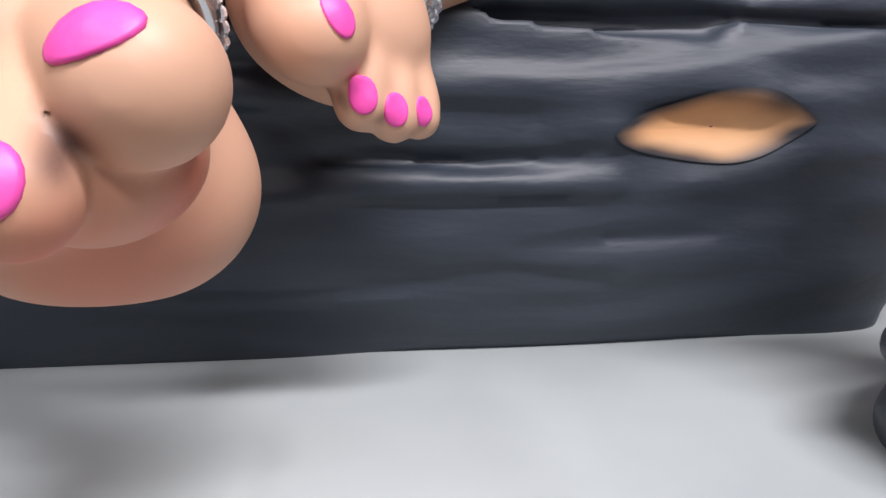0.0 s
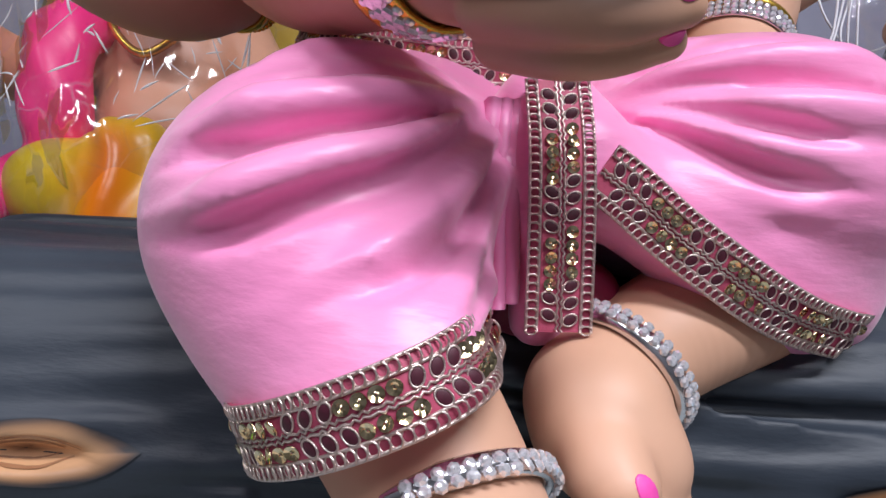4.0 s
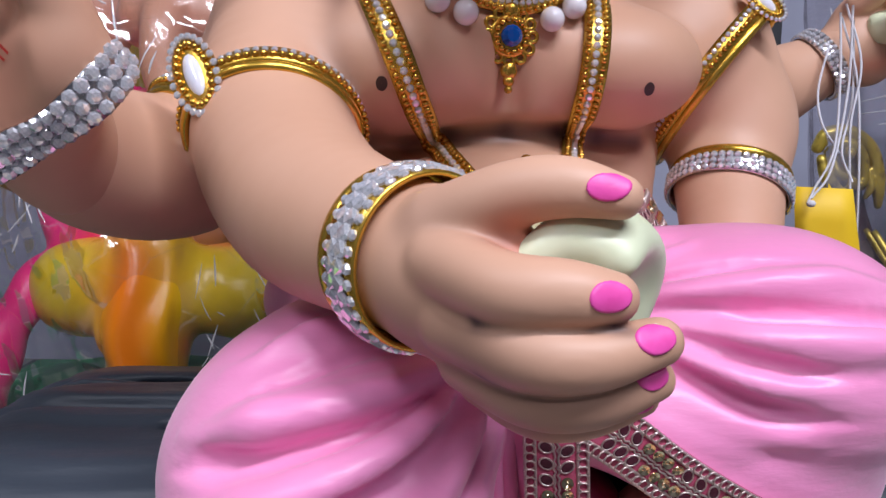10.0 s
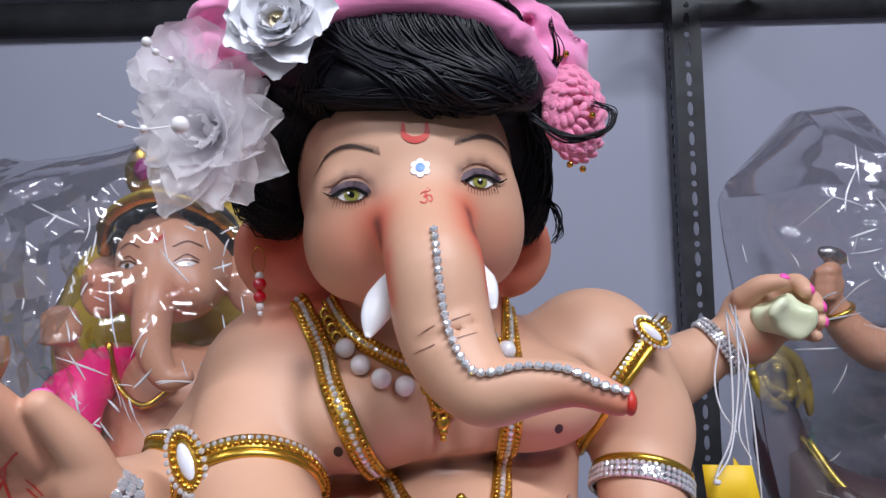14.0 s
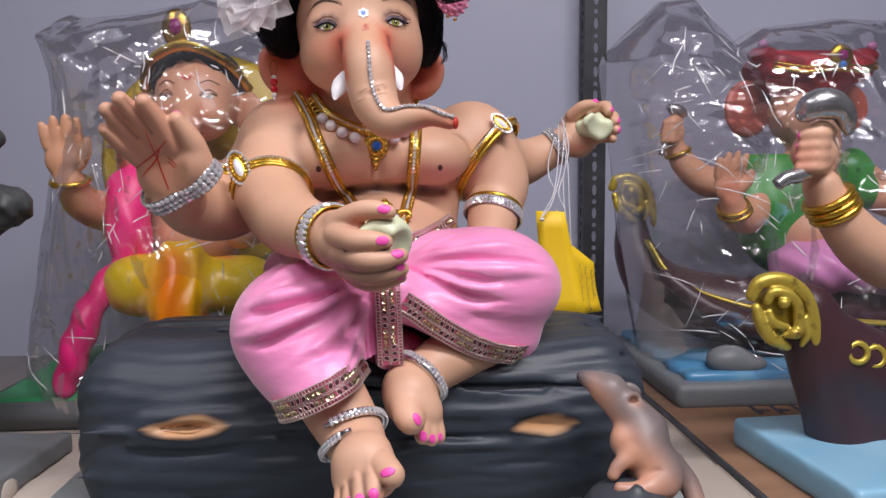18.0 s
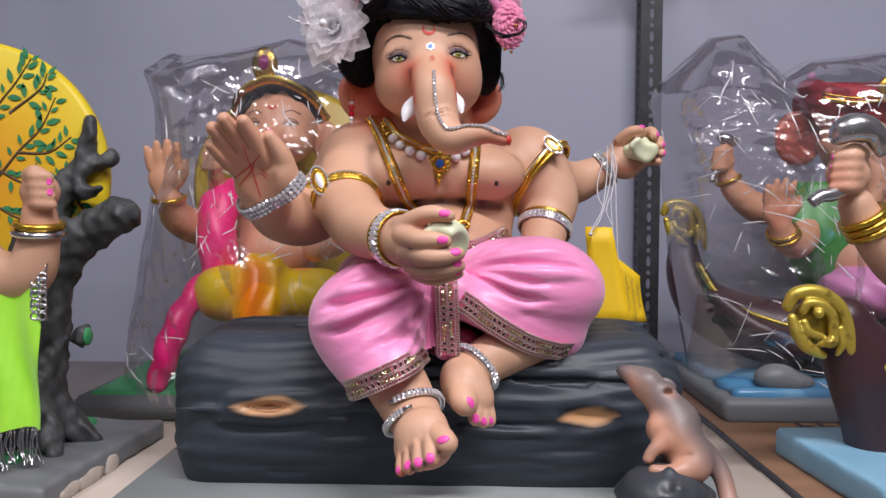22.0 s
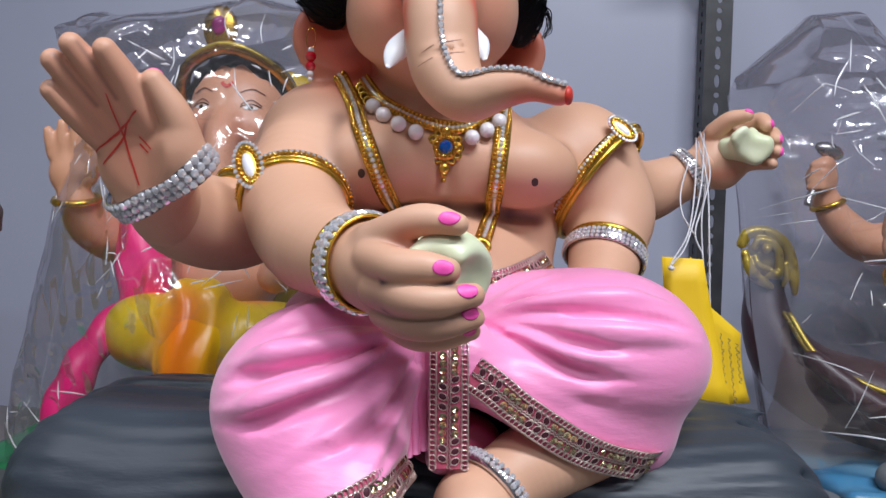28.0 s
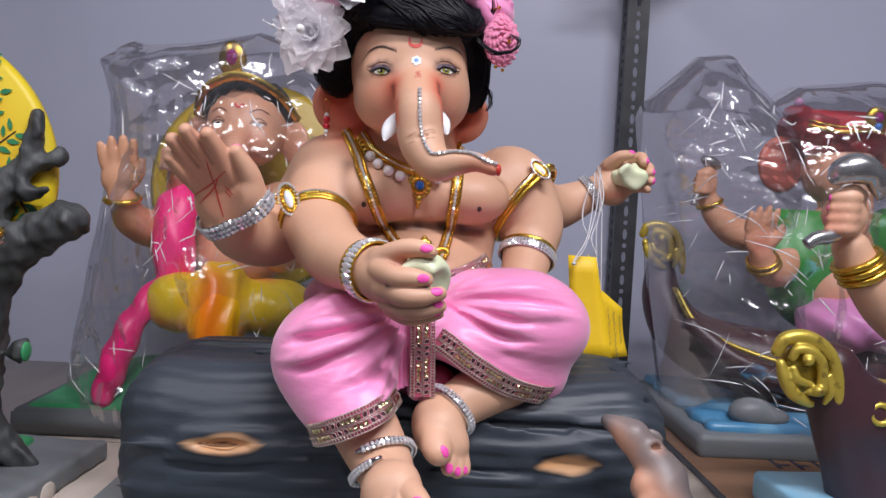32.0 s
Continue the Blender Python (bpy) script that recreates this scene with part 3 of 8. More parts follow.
def build_rack():
    rack = thing("storage_rack", "dark slotted steel angle rack with laminate shelf against grey wall", "rack")
    post = mesh_of("post", slotted_angle("post", 2.45), STEEL, smooth=False)
    for x, y, rz in ((0.342, 1.0, 0), (-1.03, 1.0, 0), (1.70, 1.0, 0)):
        part("post", post, STEEL, rack, m=pose(x, y, 0, 0, 0, rz))
    for x in (0.327, -1.03, 1.70):
        part("post", post, STEEL, rack, m=pose(x, 0.02, 0, 0, 0, 0) if x != 0.327 else pose(1.71, 0.02, 0))
    for z, y in ((SHELF - 0.05, 0.985), (1.812, 1.044)):
        part("back_beam", block((-1.03, y, z - 0.004), (1.72, y + 0.013, z + 0.045), 0.001), STEEL, rack)
    part("front_beam", block((-1.03, 0.022, SHELF - 0.066), (1.72, 0.036, SHELF - 0.021), 0.001), STEEL, rack)
    part("side_beam", block((0.318, 0.84, 1.846), (0.340, 0.984, 1.884), 0.001), STEEL, rack)
    part("brace", placed(block((-0.02, -0.13, -0.002), (0.02, 0.13, 0.002), 0.001), pose(0.40, 0.93, 1.842, 0, 0, -45)), STEEL, rack)
    part("shelf_board", block((-1.02, 0.04, SHELF - 0.02), (0.344, 1.02, SHELF), 0.002), LAMINATE, rack, "pale marbled laminate board")
    part("shelf_board", block((0.349, 0.04, SHELF - 0.02), (1.70, 1.02, SHELF - 0.001), 0.002), LAMINATE, rack)
    part("upper_shelf", block((-1.02, 0.990, 1.886), (1.70, 1.057, 1.904), 0.002), BOARD, rack, "brown board of the shelf above")
    sheet = thing("cardboard_sheet", "flat brown cardboard sheet with printed marks lying on shelf", "cardboard")
    part("sheet", block((0.352, 0.10, SHELF + 0.0005), (1.2, 0.99, SHELF + 0.006), 0.001), BOARD, sheet)
    # Solid dark strip stands in for the shaded gap between the boards.
    part("edge", block((0.343, 0.10, SHELF + 0.0003), (0.352, 0.99, SHELF + 0.007), 0.002), STEEL, sheet, "dark strip standing in for the gap beside the sheet")
    for i in range(5):
        part("print_mark", block((0.47 + 0.030 * i, 0.535, SHELF + 0.0062), (0.476 + 0.030 * i, 0.575 + 0.006 * (i % 2), SHELF + 0.0066), 0), INK, sheet)
        part("print_mark", block((0.476 + 0.030 * i, 0.548, SHELF + 0.0062), (0.490 + 0.030 * i, 0.555, SHELF + 0.0066), 0), INK, sheet)
    return rack


def build_room():
    tagged(thing("wall_back", "smooth blue-grey painted wall behind the rack", "wall", block((-2.5, 1.06, 0), (3.0, 1.2, 3.0), 0), WALLPAINT, smooth=False), kind="structure")
    tagged(thing("wall_front", "plain light grey shop wall", "wall", block((-2.5, -3.2, 0), (3.0, -3.1, 3.0), 0), ROOMPAINT, smooth=False), kind="structure")
    tagged(thing("wall_west", "plain light grey shop wall", "wall", block((-2.6, -3.2, 0), (-2.5, 1.2, 3.0), 0), ROOMPAINT, smooth=False), kind="structure")
    tagged(thing("wall_east", "plain light grey shop wall", "wall", block((3.0, -3.2, 0), (3.1, 1.2, 3.0), 0), ROOMPAINT, smooth=False), kind="structure")
    tagged(thing("floor", "grey tiled shop floor", "floor", block((-2.6, -3.2, -0.1), (3.1, 1.2, 0), 0), FLOORT, smooth=False), kind="structure")
    tagged(thing("ceiling", "plain white shop ceiling", "ceiling", block((-2.6, -3.2, 3.0), (3.1, 1.2, 3.1), 0), ROOMPAINT, smooth=False), kind="structure")


build_room()
build_rack()


# ---- painted shapes on a clay ----
def patch(clay, outline, off, mid=None, rings=(0.03, 0.4, 0.75, 1.0), y0=None):
    """A painted shape on the front of a clay: outline points (x, z)."""
    o = np.array(outline, float)
    c = o.mean(0) if mid is None else np.array(mid)
    V = []
    for f in rings:
        q = c + (o - c) * f
        V.append(clay.snap(clay.front(q[:, 0], q[:, 1], y0=y0), off))
    return np.vstack(V), [q for q in grid_faces(len(rings), len(o), False, True)]


def stroke(clay, pts, width, off=0.0004, y0=None, m=8):
    """A painted line on the front of a clay, along points (x, z)."""
    q = spline([(p[0], p[1]) for p in pts], m)
    t = unit(np.gradient(q, axis=0))
    s = np.stack([-t[:, 1], t[:, 0]], 1)
    w = np.array(width) if not np.isscalar(width) else np.full(len(pts), width)
    w = np.interp(np.linspace(0, 1, len(q)), np.linspace(0, 1, len(w)), w)[:, None]
    V = []
    for f in (-0.5, 0.0, 0.5):
        e = q + s * w * f
        V.append(clay.snap(clay.front(e[:, 0], e[:, 1], y0=y0), off))
    V = np.stack(V, 1).reshape(-1, 3)
    return V, [f for f in grid_faces(len(q), 3)]


# ---- log plinth ----
def build_log():
    plinth = thing("log_plinth", "charcoal painted log bench with tan knots on grey slab", "plinth")
    part("slab", block((-0.358, 0.085, SHELF), (0.272, 0.47, SHELF + 0.021), 0.004), SLAB, plinth, "satin grey painted slab")
    c = Clay((-0.37, 0.19, 1.0), (0.29, 0.50, 1.22), 0.0024, far=0.025)
    c.limb([(-0.245, 0.355, 1.098), (0.15, 0.352, 1.098)], [0.078, 0.078], k=0.004, m=2)
    c.box((-0.047, 0.352, 1.092), (0.272, 0.113, 0.082), rnd=0.055, k=0.03)
    c.box((-0.047, 0.352, 1.045), (0.255, 0.095, 0.035), rnd=0.02, k=0.02)
    rng = np.random.RandomState(3)
    for i in range(44):
        x, a = rng.uniform(-0.24, 0.14), rng.uniform(-0.6, 2.2)
        ln, dp = rng.uniform(0.12, 0.32), rng.uniform(0.0006, 0.0016)
        y, z = 0.352 - 0.116 * math.cos(a), 1.095 + 0.083 * math.sin(a)
        c.limb([(x - ln / 2, y, z + rng.uniform(-0.003, 0.003)), (x, y, z + rng.uniform(-0.004, 0.004)), (x + ln / 2, y, z)], [0.0006, dp, 0.0006], k=0.010, m=5, cut=i % 3 > 0 and a > 0.3)
    for kx, kz in ((-0.206, 1.107), (0.118, 1.0990)):
        p = c.front([kx], [kz])[0]
        c.ball((p[0], p[1] + 0.004, kz), (0.042, 0.008, 0.016), k=0.014)
        c.ball((p[0], p[1] - 0.006, kz - 0.001), (0.026, 0.008, 0.0050 if kx < 0 else 0.0075), k=0.005 if kx < 0 else 0.012, cut=True)
    for i in range(16):
        x, z, ln = rng.uniform(-0.24, 0.14), rng.uniform(1.035, 1.135), rng.uniform(0.03, 0.10)
        q = c.front([x - ln / 2, x, x + ln / 2], [z, z + rng.uniform(-0.003, 0.003), z + rng.uniform(-0.004, 0.004)])
        c.limb(q, [0.0004, 0.0013, 0.0004], k=0.004, m=4, cut=True)
    c.warp(lambda X, Y, Z: 0.0006 * np.sin(31 * X + 2.2 * np.sin(90 * Z + 40 * Y)) * np.cos(190 * Z + 120 * Y + 1.5 * np.sin(17 * X))
           + 0.0005 * np.sin(330 * Z + 260 * Y + 3 * np.sin(22 * X)))
    log = part("log", c.skin(), LOG_BARK, plinth, "charcoal grey bark with fine carved grain")
    for nm in ("blush", "dusk"):
        log.data.attributes.new(nm, "FLOAT", "POINT")
    for kx, kz, w, h in ((-0.206, 1.107, 0.038, 0.0105), (0.118, 1.0990, 0.031, 0.0108)):
        def almond(fx, fz, n=40):
            a = np.linspace(0, 2 * math.pi, n, endpoint=False)
            return np.stack([kx + w * fx * np.cos(a), kz + h * fz * np.sin(a) * np.abs(np.sin(a)) ** 0.55 * (1 + 0.12 * np.sin(3 * a + 40 * kx)) + 0.0016 * np.cos(a)], 1)
        rings = (0.02, 0.12, 0.25, 0.4, 0.55, 0.7, 0.8, 0.9, 1.0, 1.12)
        knot = part("knot", patch(c, almond(1, 1, 60), 0.0005, rings=rings), KNOT, plinth, "tan painted wood knot")
        wob = 0.05 * np.sin(np.arange(60) * 0.42 + 30 * kx) + 0.02 * np.sin(np.arange(60) * 1.05)
        rim = np.clip((np.array(rings)[:, None] + wob - 0.62) / 0.45, 0, 1) ** 1.5
        mid = (0.9 if kx < 0 else 0.12) * np.clip((0.30 - np.array(rings)[:, None] - 0.4 * wob) / 0.22, 0, 1)
        for nm, val in (("blush", rim), ("dusk", mid)):
            knot.data.attributes.new(nm, "FLOAT", "POINT").data.foreach_set("value", val.ravel().astype(np.float32))
        for f in (0.42, 0.60) if kx < 0 else ():
            part("knot_line", stroke(c, almond(f, f)[2:38:2], 0.0006, 0.0008, m=3), KNOT_DARK, plinth)
    return plinth, c


plinth, log_clay = build_log()


# ---- the seated statue ----
class Sculpt:
    """Pieces gathered into the one mesh of a statue."""
    def __init__(self):
        self.V, self.F, self.I, self.n = [], [], [], 0
        self.mats = []

    def slot(self, m):
        if m not in self.mats:
            self.mats.append(m)
        return self.mats.index(m)

    def add(self, vf, m):
        V, F = vf
        F = F.tolist() if hasattr(F, "tolist") else F
        self.V.append(np.asarray(V, float))
        self.F += [tuple(i + self.n for i in q) for q in F]
        self.I += [self.slot(m)] * len(F)
        self.n += len(V)

    def finish(self, name, label, category, blush=(), dusk=()):
        V = np.vstack(self.V)
        ob = new(name, mesh_of(name, (V, self.F), self.mats, self.I))
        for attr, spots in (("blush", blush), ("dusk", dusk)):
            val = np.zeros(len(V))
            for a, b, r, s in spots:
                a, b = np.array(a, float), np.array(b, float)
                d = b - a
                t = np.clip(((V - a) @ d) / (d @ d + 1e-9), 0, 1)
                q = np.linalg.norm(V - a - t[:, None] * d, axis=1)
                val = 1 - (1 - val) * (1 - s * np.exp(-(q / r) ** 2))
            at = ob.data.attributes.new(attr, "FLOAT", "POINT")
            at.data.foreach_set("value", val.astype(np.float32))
        return tagged(ob, label, category)


def nail(clay, p, along, out, w, ln, th=0.0006):
    """A varnished nail: a small cap that lies on the skin."""
    P = clay.snap([p])[0]
    out = clay.normal([P], 0.003)[0] * 0.7 + unit(out) * 0.3
    V, F = placed(globe((ln, w, 0.004), 18, 10), basis(P, along, out))
    d = clay.sample(V)
    return V - np.clip(d - th * 0.7, 0, 0.01)[:, None] * clay.normal(V), F


def oval(cx, cz, rx, rz, n=20, tilt=0.0):
    a = np.linspace(0, 2 * math.pi, n, endpoint=False)
    x, z = rx * np.cos(a), rz * np.sin(a)
    c, s = math.cos(radians(tilt)), math.sin(radians(tilt))
    return np.stack([cx + c * x - s * z, cz + s * x + c * z], 1)


body = Clay((-0.27, 0.13, 1.14), (0.26, 0.50, 1.57), 0.0021)
# trunk of the body
body.ball((-0.046, 0.372, 1.352), (0.092, 0.070, 0.058), (0, 0, 14), k=0.02)
body.ball((-0.044, 0.373, 1.254), (0.096, 0.094, 0.071), (0, 0, 14), k=0.006)
body.ball((-0.083, 0.314, 1.347), (0.042, 0.036, 0.030), (0, 0, 14), k=0.012)
body.ball((0.018, 0.341, 1.348), (0.042, 0.036, 0.029), (0, 0, 14), k=0.012)
body.ball((0.018, 0.390, 1.300), (0.034, 0.045, 0.042), k=0.012)
# shoulders and arms
body.ball((-0.124, 0.352, 1.362), (0.050, 0.045, 0.048), k=0.020)
body.ball((0.066, 0.402, 1.362), (0.048, 0.045, 0.048), k=0.022)
body.limb([(-0.131, 0.342, 1.358), (-0.134, 0.292, 1.318), (-0.111, 0.238, 1.290), (-0.074, 0.190, 1.279)], [0.041, 0.0345, 0.0300, 0.0225], k=0.010)
body.limb([(-0.145, 0.365, 1.345), (-0.180, 0.330, 1.303), (-0.204, 0.290, 1.303), (-0.213, 0.258, 1.318)], [0.038, 0.034, 0.031, 0.024], k=0.012)
body.limb([(0.069, 0.400, 1.360), (0.092, 0.392, 1.325), (0.089, 0.374, 1.296), (0.078, 0.335, 1.262)], [0.042, 0.0365, 0.029, 0.023], k=0.010)
body.limb([(0.085, 0.415, 1.350), (0.125, 0.445, 1.343), (0.158, 0.456, 1.355), (0.182, 0.454, 1.368)], [0.034, 0.028, 0.022, 0.017], k=0.012)
# neck and head
body.limb([(-0.045, 0.365, 1.365), (-0.046, 0.350, 1.42)], [0.052, 0.046], k=0.014)
body.ball((-0.0520, 0.332, 1.480), (0.0605, 0.076, 0.072), (0, 0, 8), k=0.012)
body.ball((-0.0755, 0.286, 1.438), (0.0265, 0.030, 0.028), k=0.024)
body.ball((-0.0170, 0.294, 1.441), (0.0255, 0.030, 0.028), k=0.024)
body.ball((-0.046, 0.312, 1.420), (0.034, 0.032, 0.022), k=0.012)
body.ball((-0.046, 0.278, 1.490), (0.036, 0.022, 0.024), k=0.02)
body.ball((-0.0445, 0.279, 1.462), (0.040, 0.024, 0.028), (0, 0, 8), k=0.026)
for ex, ey, ez in ((-0.077, 0.266, 1.462), (-0.0155, 0.274, 1.466)):
    body.ball((ex, ey, ez), (0.016, 0.010, 0.011), (0, 0, -14 if ex < -0.05 else 26), k=0.008)
TRUNK = [(-0.0435, 0.280, 1.458), (-0.042, 0.256, 1.445), (-0.0385, 0.232, 1.425), (-0.036, 0.226, 1.402), (-0.031, 0.218, 1.386), (-0.020, 0.206, 1.3735), (-0.004, 0.197, 1.3755), (0.013, 0.190, 1.3765), (0.028, 0.1835, 1.371)]
TRUNK_R = [0.026, 0.0222, 0.0218, 0.0212, 0.0190, 0.0150, 0.0115, 0.0085, 0.0062]
body.limb(TRUNK, TRUNK_R, k=0.012, m=5)
for tz in (1.405, 1.396):
    body.limb([(-0.052, 0.208, tz - 0.003), (-0.038, 0.203, tz), (-0.024, 0.208, tz + 0.004)], [0.0004, 0.0008, 0.0004], k=0.003, cut=True)
FOLD = body.front([-0.080, -0.06, -0.035, -0.01, 0.012, 0.032], [1.310, 1.3150, 1.3175, 1.3175, 1.3155, 1.3130], y0=0.272)
body.limb(FOLD, [0.003, 0.0035, 0.0035, 0.0035, 0.003, 0.002], k=0.008, cut=True)
body.limb(body.front([-0.032, -0.033, -0.033], [1.36, 1.345, 1.33]), [0.001, 0.002, 0.001], k=0.014, cut=True)
# ears
body.ball((-0.116, 0.342, 1.435), (0.037, 0.011, 0.032), (0, 24, 20), k=0.006)
body.ball((-0.119, 0.330, 1.438), (0.024, 0.008, 0.020), (0, 24, 20), k=0.006, cut=True)
body.ball((0.006, 0.362, 1.437), (0.030, 0.011, 0.031), (0, -22, -18), k=0.006)
body.ball((0.009, 0.351, 1.439), (0.018, 0.008, 0.019), (0, -18, -18), k=0.008, cut=True)

idol = Sculpt()
idol.add(body.skin(), SKIN)

# the hand that holds a sweet over the lap
hand_a = Clay((-0.105, 0.115, 1.225), (0.01, 0.215, 1.325), 0.0011, far=0.012)
hand_a.limb([(-0.082, 0.200, 1.281), (-0.066, 0.180, 1.278)], [0.0235, 0.0225], k=0.008)
hand_a.ball((-0.054, 0.167, 1.273), (0.025, 0.019, 0.022), (0, 8, -30), k=0.008)
hand_a.limb([(-0.064, 0.168, 1.291), (-0.046, 0.156, 1.300), (-0.034, 0.151, 1.302), (-0.022, 0.1475, 1.300)], [0.0100, 0.0085, 0.0075, 0.0055], k=0.005)
for q, r in (([(-0.064, 0.160, 1.282), (-0.050, 0.141, 1.279), (-0.036, 0.136, 1.279), (-0.0255, 0.1365, 1.278)], (0.0098, 0.0090, 0.0079, 0.0062)),
             ([(-0.060, 0.157, 1.267), (-0.044, 0.139, 1.264), (-0.029, 0.136, 1.264), (-0.0135, 0.140, 1.267)], (0.0098, 0.0088, 0.0077, 0.0059)),
             ([(-0.056, 0.162, 1.256), (-0.042, 0.145, 1.252), (-0.028, 0.142, 1.252), (-0.0125, 0.146, 1.256)], (0.0090, 0.0080, 0.0070, 0.0054)),
             ([(-0.052, 0.168, 1.249), (-0.040, 0.154, 1.245), (-0.028, 0.151, 1.245), (-0.0135, 0.153, 1.249)], (0.0078, 0.0071, 0.0062, 0.0048))):
    hand_a.limb(q, r, k=0.0016)
idol.add(hand_a.skin(), SKIN)
for p, w, ln in (((-0.0258, 0.1408, 1.3035), 0.0036, 0.0054), ((-0.0275, 0.1302, 1.2795), 0.0038, 0.0052), ((-0.0165, 0.1350, 1.2685), 0.0038, 0.0052),
                 ((-0.0145, 0.1412, 1.2580), 0.0032, 0.0044), ((-0.0150, 0.1488, 1.2500), 0.0026, 0.0036)):
    idol.add(nail(hand_a, p, (1, 0.1, 0.1), (0.12, -1, 0.15), w, ln), NAIL)

# the raised open hand
hand_b = Clay((-0.275, 0.17, 1.285), (-0.155, 0.285, 1.415), 0.0011, far=0.012)
hand_b.limb([(-0.213, 0.268, 1.312), (-0.213, 0.250, 1.322)], [0.0240, 0.0238], k=0.008)
hand_b.ball((-0.210, 0.228, 1.336), (0.030, 0.0155, 0.028), (24, 0, 0), k=0.010)
hand_b.ball((-0.190, 0.217, 1.340), (0.014, 0.012, 0.021), (24, 18, 0), k=0.008)
for q, r in (([(-0.232, 0.222, 1.348), (-0.244, 0.207, 1.362), (-0.253, 0.197, 1.373)], (0.0085, 0.0076, 0.0060)),
             ([(-0.226, 0.217, 1.356), (-0.238, 0.202, 1.374), (-0.249, 0.190, 1.388)], (0.0090, 0.0080, 0.0063)),
             ([(-0.216, 0.214, 1.360), (-0.226, 0.199, 1.380), (-0.237, 0.186, 1.396)], (0.0092, 0.0082, 0.0064)),
             ([(-0.205, 0.213, 1.359), (-0.211, 0.200, 1.378), (-0.219, 0.187, 1.394)], (0.0092, 0.0082, 0.0064)),
             ([(-0.184, 0.218, 1.346), (-0.188, 0.209, 1.364), (-0.198, 0.201, 1.381)], (0.0110, 0.0092, 0.0066))):
    hand_b.limb(q, r, k=0.0028)
hand_b.ball((-0.212, 0.205, 1.338), (0.015, 0.006, 0.017), (24, 0, 0), k=0.009, cut=True)
hand_b.lo += np.array((0.003, 0.0, -0.006))
idol.add(hand_b.skin(), SKIN)
idol.add(nail(hand_b, (-0.1945, 0.2045, 1.384), (-0.3, -0.2, 0.8), (0.85, -0.35, 0.2), 0.0034, 0.0048), NAIL)
for pts, w in (([(-0.2185, 1.366), (-0.2145, 1.345), (-0.2080, 1.318)], (0.0006, 0.0014, 0.0010)),
               ([(-0.2335, 1.336), (-0.2170, 1.347), (-0.2030, 1.358)], (0.0008, 0.0014, 0.0008)),
               ([(-0.2290, 1.329), (-0.2170, 1.341), (-0.2100, 1.353)], (0.0008, 0.0014, 0.0008)),
               ([(-0.2055, 1.345), (-0.1985, 1.338)], 0.0009), ([(-0.2055, 1.341), (-0.2005, 1.336)], 0.0009)):
    idol.add(stroke(hand_b, pts, w, 0.0003), RED_PAINT)

# the far hand with a sweet
hand_c = Clay((0.15, 0.385, 1.335), (0.26, 0.49, 1.43), 0.0012, far=0.012)
hand_c.limb([(0.176, 0.456, 1.366), (0.192, 0.455, 1.374)], [0.0172, 0.0165], k=0.006)
hand_c.ball((0.203, 0.455, 1.383), (0.026, 0.014, 0.026), (0, 0, -12), k=0.008)
for q, r in (([(0.190, 0.448, 1.398), (0.200, 0.437, 1.407), (0.211, 0.429, 1.4095)], (0.0080, 0.0072, 0.0055)),
             ([(0.214, 0.452, 1.402), (0.226, 0.440, 1.408), (0.228, 0.429, 1.402)], (0.0075, 0.0068, 0.0055)),
             ([(0.222, 0.452, 1.394), (0.235, 0.440, 1.397), (0.2355, 0.428, 1.390)], (0.0075, 0.0066, 0.0054)),
             ([(0.222, 0.452, 1.384), (0.237, 0.440, 1.385), (0.2365, 0.428, 1.380)], (0.0072, 0.0064, 0.0052)),
             ([(0.216, 0.452, 1.372), (0.231, 0.441, 1.372), (0.2335, 0.430, 1.370)], (0.0066, 0.0058, 0.0048))):
    hand_c.limb(q, r, k=0.0025)
hand_c.ball((0.198, 0.452, 1.362), (0.016, 0.012, 0.013), k=0.008)
idol.add(hand_c.skin(), SKIN)
for p, o in (((0.212, 0.4265, 1.4125), (0.2, -0.4, 1)), ((0.2325, 0.4245, 1.404), (0.6, -0.8, 0.3)), ((0.2395, 0.4245, 1.391), (0.8, -0.6, 0)), ((0.240, 0.425, 1.380), (0.8, -0.6, 0))):
    idol.add(nail(hand_c, p, (0.7, -0.2, 0.2) if o[2] == 1 else (0, -0.6, -0.8), o, 0.0030, 0.0042), NAIL)

# the feet
foot_a = Clay((-0.145, 0.062, 1.065), (0.01, 0.245, 1.215), 0.0011, far=0.012)
foot_a.limb([(-0.106, 0.222, 1.183), (-0.076, 0.190, 1.148), (-0.057, 0.170, 1.122), (-0.047, 0.145, 1.112), (-0.044, 0.124, 1.111)], [0.0310, 0.0295, 0.0262, 0.0215, 0.0180], k=0.01)
foot_a.ball((-0.0400, 0.148, 1.095), (0.023, 0.022, 0.0215), k=0.010)
foot_a.ball((-0.0520, 0.138, 1.094), (0.017, 0.020, 0.0165), k=0.010)
foot_a.ball((-0.0450, 0.117, 1.117), (0.0235, 0.019, 0.0175), (0, -30, 0), k=0.012)
foot_a.ball((-0.0425, 0.107, 1.107), (0.0250, 0.013, 0.0112), (0, -33, 0), k=0.010)
foot_a.ball((-0.0300, 0.103, 1.1030), (0.0115, 0.017, 0.0090), (0, -20, 0), k=0.007)
